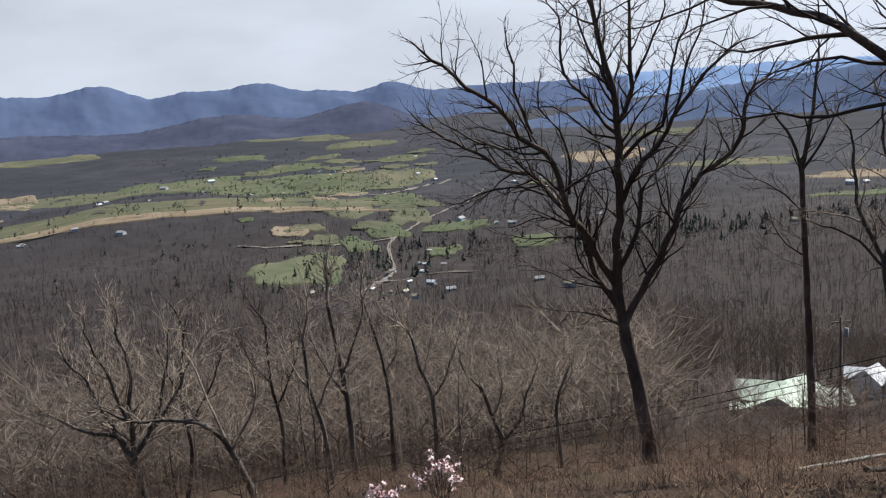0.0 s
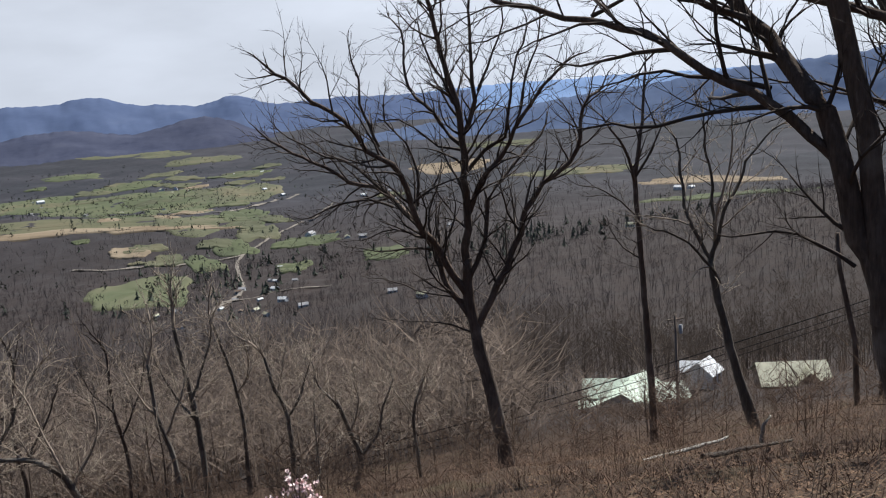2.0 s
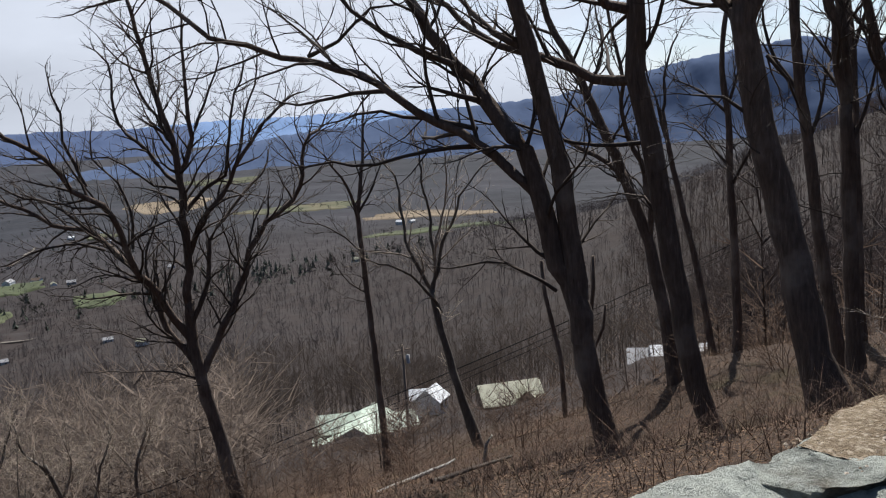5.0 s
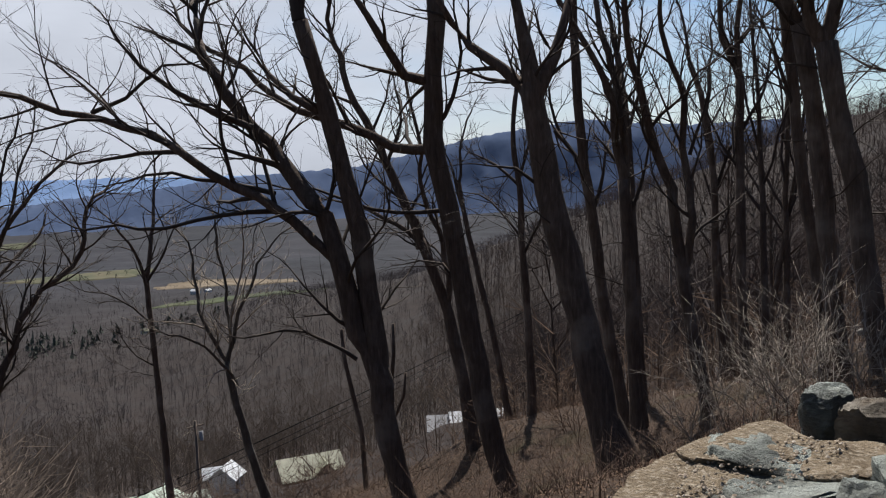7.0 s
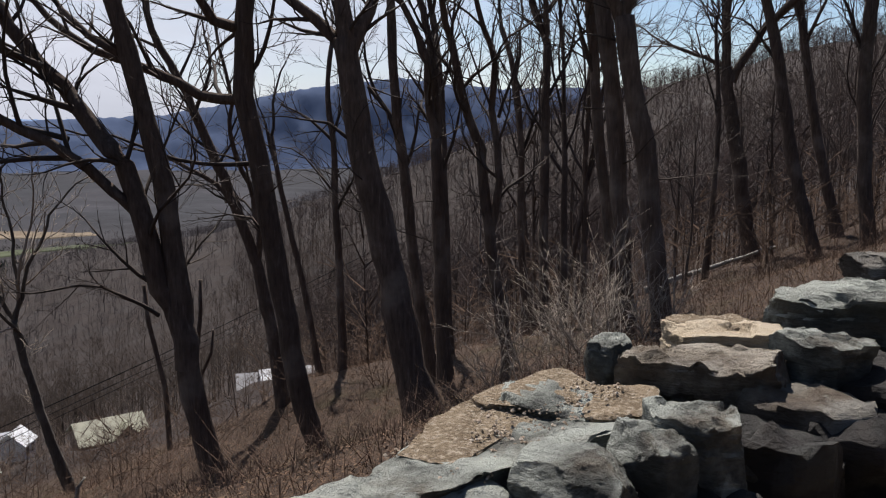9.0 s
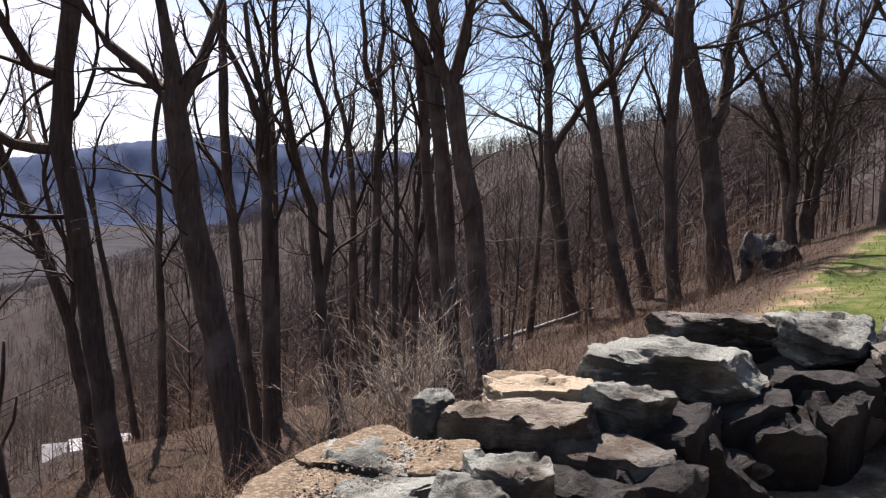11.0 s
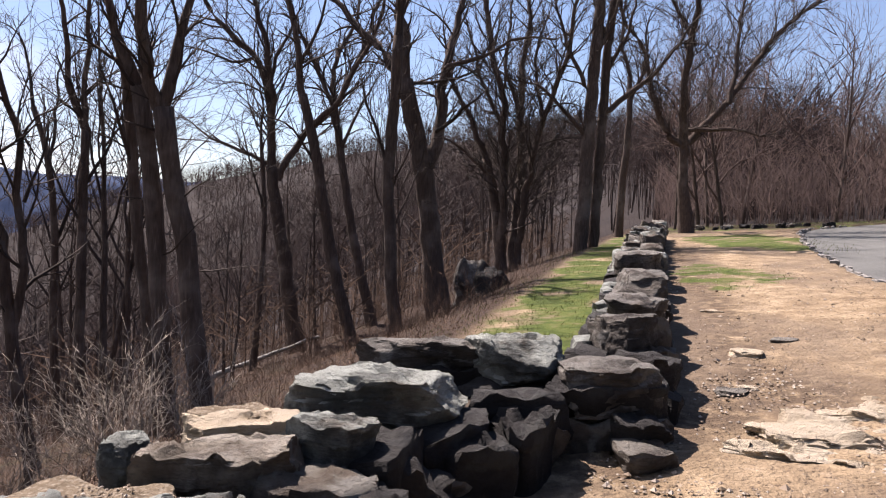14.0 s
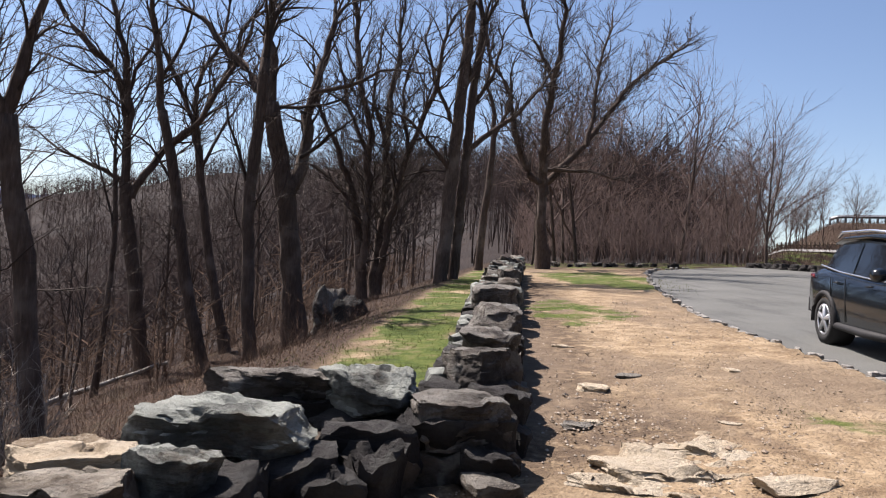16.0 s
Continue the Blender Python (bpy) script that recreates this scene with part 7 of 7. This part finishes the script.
lane("pale gravel lane through the village", [(-75, 640), (-62, 700), (-56, 760), (-66, 850), (-72, 980), (-40, 1120), (10, 1300), (60, 1500)], 1.9)
lane("dirt lane along the foot of the hill", [(-260, 1010), (-180, 985), (-120, 975), (-70, 1000)], 4)
lane("winding farm road across the fields", [(-640, 1750), (-420, 1720), (-250, 1560), (-160, 1500), (-80, 1620), (0, 1800)], 5)
lane("pale dirt street of the village", [(-70, 690), (-30, 705), (20, 700)], 2.4)

# ---- road bank, fence and guard rail beyond the car park ----
STEEL = plain("guard_rail_steel", (0.255, 0.2625, 0.27), 0.4, 0.2, 3, metal=0.6)
FENCE = plain("fence_wood", (0.18, 0.135, 0.0975), 0.9, 0.3, 4)
CONCRETE = plain("pale_road", (0.225, 0.2175, 0.2063), 0.9, 0.12, 1)
rail = tagged(new("guard_rail"), "grey steel guard rail along the road bank", "guard rail")
ends = [polar(116.3, 76), polar(121.5, 76)]
n = 12
for i in range(n + 1):
    t = i / n
    x, y = ends[0][0] + (ends[1][0] - ends[0][0]) * t, ends[0][1] + (ends[1][1] - ends[0][1]) * t
    z = float(ground_height(x, y))
    s = Shape()
    s.box((x - 0.07, y - 0.07, z - 0.4), (x + 0.07, y + 0.07, z + 0.72))
    part("post", s.v, s.f, STEEL, rail, sharp=True)
    if i < n:
        t2 = (i + 1) / n
        x2, y2 = ends[0][0] + (ends[1][0] - ends[0][0]) * t2, ends[0][1] + (ends[1][1] - ends[0][1]) * t2
        s = Shape()
        s.tube([Vector((x, y, z + 0.6)), Vector((x2, y2, float(ground_height(x2, y2)) + 0.6))], [0.14, 0.14], 4)
        part("beam", s.v, s.f, STEEL, rail, sharp=True)
fence = tagged(new("fence"), "weathered wooden picket fence beside the road", "fence")
ends = [polar(113.4, 58.5), polar(117.2, 58)]
for i in range(17):
    t = i / 16
    x, y = ends[0][0] + (ends[1][0] - ends[0][0]) * t, ends[0][1] + (ends[1][1] - ends[0][1]) * t
    z = float(ground_height(x, y))
    s = Shape()
    s.box((x - 0.035, y - 0.035, z - 0.3), (x + 0.035, y + 0.035, z + 0.52 + 0.03 * math.sin(i * 2.3)))
    part("picket", s.v, s.f, FENCE, fence, sharp=True)
s = Shape()
for h in (0.15, 0.4):
    s.tube([Vector((*ends[0], float(ground_height(*ends[0])) + h)), Vector((*ends[1], float(ground_height(*ends[1])) + h))], [0.04, 0.04], 4)
part("rail", s.v, s.f, FENCE, fence, sharp=True)
a = np.array([polar(112.8, 54), polar(118, 53)])
t = np.linspace(0, 1, 12)[:, None]
mid = a[0] + (a[1] - a[0]) * t
wid = np.array([polar(113, 1)])
g = mid[:, None, :] + wid[None] * np.array([-1.1, 0, 1.1])[None, :, None]
tagged(grid_object("side_road", g[..., 0], g[..., 1], ground_height(g[..., 0], g[..., 1]) + 0.05, CONCRETE), "pale road beyond the low wall", "road", kind="structure")

# ---- the parked car ----
k = Mat("dark_car_paint", 0.22, spec=0.3).local()
PAINT = k.done(k.mix(k.noise(2, 3), (0.004, 0.006, 0.009), (0.007, 0.010, 0.013)))
PAINT.node_tree.nodes["Principled BSDF"].inputs["Coat Weight"].default_value = 0.35
PAINT.node_tree.nodes["Principled BSDF"].inputs["Coat Roughness"].default_value = 0.04
TRIM = plain("black_plastic", (0.012, 0.012, 0.013), 0.7, 0.2, 20)
TYRE = plain("tyre_rubber", (0.018, 0.018, 0.018), 0.85, 0.25, 30)
ALLOY = plain("silver_alloy", (0.62, 0.63, 0.65), 0.3, 0.06, 5, metal=0.8)
CHROME = plain("silver_rail", (0.72, 0.73, 0.75), 0.25, 0.05, 5, metal=0.9)
TINTED = plain("tinted_glass", (0.008, 0.009, 0.011), 0.06, 0.1, 1, spec=0.4)
LAMP_RED = plain("red_lamp", (0.12, 0.008, 0.008), 0.15, 0.2, 20)
LAMP_CLEAR = plain("clear_lamp", (0.55, 0.57, 0.6), 0.1, 0.1, 20)


def loft(sections, ring):
    """A closed skin over cross-sections along the car; ring(section) gives their points."""
    s = Shape()
    rings = [ring(sec) for sec in sections]
    n = len(rings[0])
    for r in rings:
        s.v += r
    for i in range(len(rings) - 1):
        for j in range(n):
            a, b = i * n + j, i * n + (j + 1) % n
            s.f.append((a, b, b + n, a + n))
    s.f.append(tuple(range(n - 1, -1, -1)))
    s.f.append(tuple((len(rings) - 1) * n + j for j in range(n)))
    return s


def body_ring(sec):
    x, lo, hi, w, top_w = sec
    mid = lo + (hi - lo) * 0.55
    half = [(top_w * 0.0, hi + 0.015), (top_w * 0.6, hi + 0.008), (top_w, hi - 0.03), (w - 0.015, hi - 0.14), (w, mid), (w - 0.02, lo + 0.12), (w - 0.06, lo + 0.02), (w - 0.2, lo)]
    return [(x, -y, z) for y, z in half] + [(x, y, z) for y, z in half[::-1]][:-1]


def sport_utility(x, y, heading):
    root = tagged(new("car"), "dark blue-black sport utility car parked on asphalt", "car")
    root.matrix_basis = pose(x, y, float(lot_height(x, y)) - 0.125, 0, 0, heading) @ pose(0, 0, 0, 2.5, 2.2, 0) @ Matrix.Diagonal((1, 1, 0.94, 1))
    # +x is the car's front; wheelbase 2.66
    lower = loft([(-2.22, 0.42, 0.98, 0.72, 0.66), (-2.12, 0.33, 1.09, 0.84, 0.74), (-1.8, 0.27, 1.13, 0.905, 0.78), (-1.0, 0.24, 1.09, 0.92, 0.82), (0.0, 0.23, 1.03, 0.92, 0.83), (0.75, 0.23, 1.01, 0.92, 0.84), (1.0, 0.24, 1.0, 0.918, 0.82),
                  (1.5, 0.26, 0.955, 0.91, 0.78), (1.95, 0.30, 0.88, 0.87, 0.7), (2.2, 0.36, 0.78, 0.76, 0.6), (2.3, 0.42, 0.66, 0.62, 0.5)], body_ring)
    part("body", lower.v, lower.f, PAINT, root)

    def cabin_ring(sec):
        cx, lo, hi, w, tw = sec
        half = [(0, hi + 0.02), (tw * 0.7, hi + 0.005), (tw, hi - 0.05), (w, lo)]
        return [(cx, -yy, zz) for yy, zz in half] + [(cx, yy, zz) for yy, zz in half[::-1]][:-1]

    cabin = [(-1.98, 1.04, 1.10, 0.74, 0.70), (-1.66, 1.04, 1.47, 0.80, 0.62), (-1.4, 1.03, 1.56, 0.82, 0.63), (-0.6, 1.0, 1.61, 0.83, 0.64), (0.05, 1.0, 1.58, 0.83, 0.64), (0.45, 1.0, 1.43, 0.825, 0.64), (1.12, 0.97, 1.02, 0.80, 0.74)]
    shell = loft(cabin, cabin_ring)
    part("cabin", shell.v, shell.f, PAINT, root)

    def pane(name, corners, side, steps=6):
        """Glass on the cabin's flank; corners are (along, up the flank) of its lower and upper edge."""
        s = Shape()
        for (x0, x1), v in corners:
            for i in range(steps + 1):
                u = x0 + (x1 - x0) * i / steps
                lo, hi, w, tw = [float(np.interp(u, [c[0] for c in cabin], [c[n] for c in cabin])) for n in (1, 2, 3, 4)]
                s.v.append((u, side * (w + (tw - w) * v + 0.008), lo + (hi - 0.05 - lo) * v + 0.003))
        for i in range(steps):
            f = (i, i + 1, steps + 2 + i, steps + 1 + i)
            s.f.append(f if side < 0 else f[::-1])
        part(name, s.v, s.f, TINTED, root, "dark tinted glass")

    for side in (-1, 1):
        pane("rear_window", [((-1.58, -0.64), 0.14), ((-1.36, -0.66), 0.93)], side)
        pane("front_window", [((-0.58, 0.86), 0.10), ((-0.61, 0.16), 0.93)], side)
    s = Shape()
    s.v = [(1.06, -0.70, 1.05), (1.06, 0.70, 1.05), (0.44, 0.58, 1.47), (0.44, -0.58, 1.47)]
    s.f = [(0, 1, 2, 3)]
    part("windscreen", s.v, s.f, TINTED, root, "dark sloping windscreen")
    s = Shape()
    s.v = [(-1.985, -0.62, 1.14), (-1.985, 0.62, 1.14), (-1.71, 0.54, 1.44), (-1.71, -0.54, 1.44)]
    s.f = [(3, 2, 1, 0)]
    part("tailgate_window", s.v, s.f, TINTED, root, "dark tinted glass")
    roof = loft([(-1.88, 1.49, 1.52, 0.58, 0.53), (-1.5, 1.56, 1.605, 0.65, 0.6), (-0.6, 1.60, 1.645, 0.665, 0.61), (0.0, 1.57, 1.62, 0.665, 0.61), (0.28, 1.50, 1.55, 0.65, 0.6)],
                lambda q: [(q[0], -q[3], q[1]), (q[0], -q[4], q[2]), (q[0], 0, q[2] + 0.012), (q[0], q[4], q[2]), (q[0], q[3], q[1])])
    part("roof", roof.v, roof.f, PAINT, root)
    for side in (-1, 1):
        for name, pts in (("front_pillar", [(1.05, 0.80, 1.0), (0.6, 0.745, 1.3), (0.15, 0.66, 1.57)]),):
            s = Shape()
            s.tube([Vector((px, py * side, pz)) for px, py, pz in pts], [0.035] * 3, 6)
            part(name, s.v, s.f, PAINT, root)
        s = Shape()
        s.tube([Vector((-1.75, 0.80 * side, 1.16)), Vector((-1.0, 0.845 * side, 1.085)), Vector((0.2, 0.85 * side, 1.02)), Vector((1.0, 0.82 * side, 1.0))], [0.014] * 4, 5)
        part("window_trim", s.v, s.f, CHROME, root, "thin silver window trim")
        s = Shape()
        s.tube([Vector((-1.75, 0.58 * side, 1.60)), Vector((-1.6, 0.58 * side, 1.675)), Vector((-0.6, 0.59 * side, 1.70)), Vector((0.0, 0.59 * side, 1.665)), Vector((0.12, 0.59 * side, 1.60))], [0.022, 0.026, 0.026, 0.026, 0.02], 6)
        part("roof_rail", s.v, s.f, CHROME, root, "silver roof rail")
        s = Shape()
        s.tube([Vector((0.62, 0.84 * side, 1.04)), Vector((0.66, 0.97 * side, 1.08))], [0.04, 0.04], 6)
        s.tube([Vector((0.60, 0.93 * side, 1.10)), Vector((0.62, 1.0 * side, 1.11)), Vector((0.63, 1.1 * side, 1.10))], [0.07, 0.095, 0.07], 8)
        part("mirror", s.v, s.f, PAINT, root)
        for hx in (-0.98, 0.05):
            s = Shape()
            s.tube([Vector((hx, 0.925 * side, 0.93)), Vector((hx + 0.1, 0.95 * side, 0.935)), Vector((hx + 0.2, 0.925 * side, 0.935))], [0.014, 0.017, 0.014], 6)
            part("door_handle", s.v, s.f, PAINT, root)
        for dx in (-1.12, -0.62, 0.62):
            s = Shape()
            s.tube([Vector((dx, 0.915 * side, 1.0)), Vector((dx + 0.02, 0.922 * side, 0.75)), Vector((dx + 0.03, 0.91 * side, 0.38))], [0.006] * 3, 4)
            part("door_seam", s.v, s.f, TRIM, root)
        s = Shape()
        s.tube([Vector((-0.95, 0.885 * side, 0.30)), Vector((0.0, 0.90 * side, 0.285)), Vector((0.95, 0.885 * side, 0.30))], [0.055, 0.06, 0.055], 8)
        part("sill", s.v, s.f, TRIM, root, "black plastic sill")
        s = Shape()
        s.tube([Vector((-2.2, 0.68 * side, 0.98)), Vector((-2.02, 0.83 * side, 0.99)), Vector((-1.78, 0.885 * side, 0.97))], [0.03, 0.036, 0.02], 6)
        part("tail_lamp", s.v, s.f, LAMP_RED, root, "red tail lamp")
        s = Shape()
        s.tube([Vector((2.18, 0.62 * side, 0.74)), Vector((1.95, 0.80 * side, 0.79)), Vector((1.7, 0.87 * side, 0.83))], [0.05, 0.06, 0.03], 6)
        part("headlight", s.v, s.f, LAMP_CLEAR, root, "clear headlight")
        for wx in (-1.33, 1.33):
            s = Shape()
            arc = [Vector((wx + math.cos(q) * 0.40, 0.905 * side, 0.35 + math.sin(q) * 0.40)) for q in np.linspace(-0.15, math.pi + 0.15, 14)]
            s.tube(arc, [0.045] * 14, 6)
            part("wheel_arch", s.v, s.f, TRIM, root, "black plastic wheel arch")
            s = Shape()
            s.tube([Vector((wx, 0.6 * side, 0.35)), Vector((wx, 0.89 * side, 0.35))], [0.39, 0.39], 20)
            part("wheel_well", s.v, s.f, TRIM, root)
            wheel = new("wheel")
            wheel.parent = root
            s = Shape()
            prof = [(0.23, 0.70), (0.31, 0.69), (0.345, 0.72), (0.35, 0.80), (0.345, 0.89), (0.31, 0.925), (0.235, 0.915), (0.23, 0.88)]
            n = 32
            for i in range(n):
                q = 2 * math.pi * i / n
                s.v += [(wx + math.cos(q) * r, side * yy, 0.35 + math.sin(q) * r) for r, yy in prof]
            for i in range(n):
                for j in range(len(prof)):
                    a, b = i * len(prof) + j, i * len(prof) + (j + 1) % len(prof)
                    c, d = ((i + 1) % n) * len(prof) + (j + 1) % len(prof), ((i + 1) % n) * len(prof) + j
                    s.f.append((a, b, c, d))
            part("tyre", s.v, s.f, TYRE, wheel, "black rubber tyre")
            s = Shape()
            ring = [Vector((wx + math.cos(2 * math.pi * i / 28) * 0.222, side * 0.905, 0.35 + math.sin(2 * math.pi * i / 28) * 0.222)) for i in range(29)]
            s.tube(ring, [0.016] * 29, 5)
            hub = Vector((wx, side * 0.90, 0.35))
            for i in range(5):
                q = 2 * math.pi * i / 5 + 0.3
                for o in (-0.09, 0.09):
                    s.tube([hub, Vector((wx + math.cos(q + o) * 0.215, side * 0.905, 0.35 + math.sin(q + o) * 0.215))], [0.032, 0.022], 5)
            s.tube([hub - Vector((0, side * 0.03, 0)), hub + Vector((0, side * 0.018, 0))], [0.05, 0.045], 10)
            part("rim", s.v, s.f, ALLOY, wheel, "silver five-spoke rim")
    s = Shape()
    s.box((-2.3, -0.78, 0.40), (-2.16, 0.78, 0.62))
    part("rear_bumper", s.v, s.f, TRIM, root, sharp=True)
    return root


sport_utility(10.80, -6.83, 174.5)
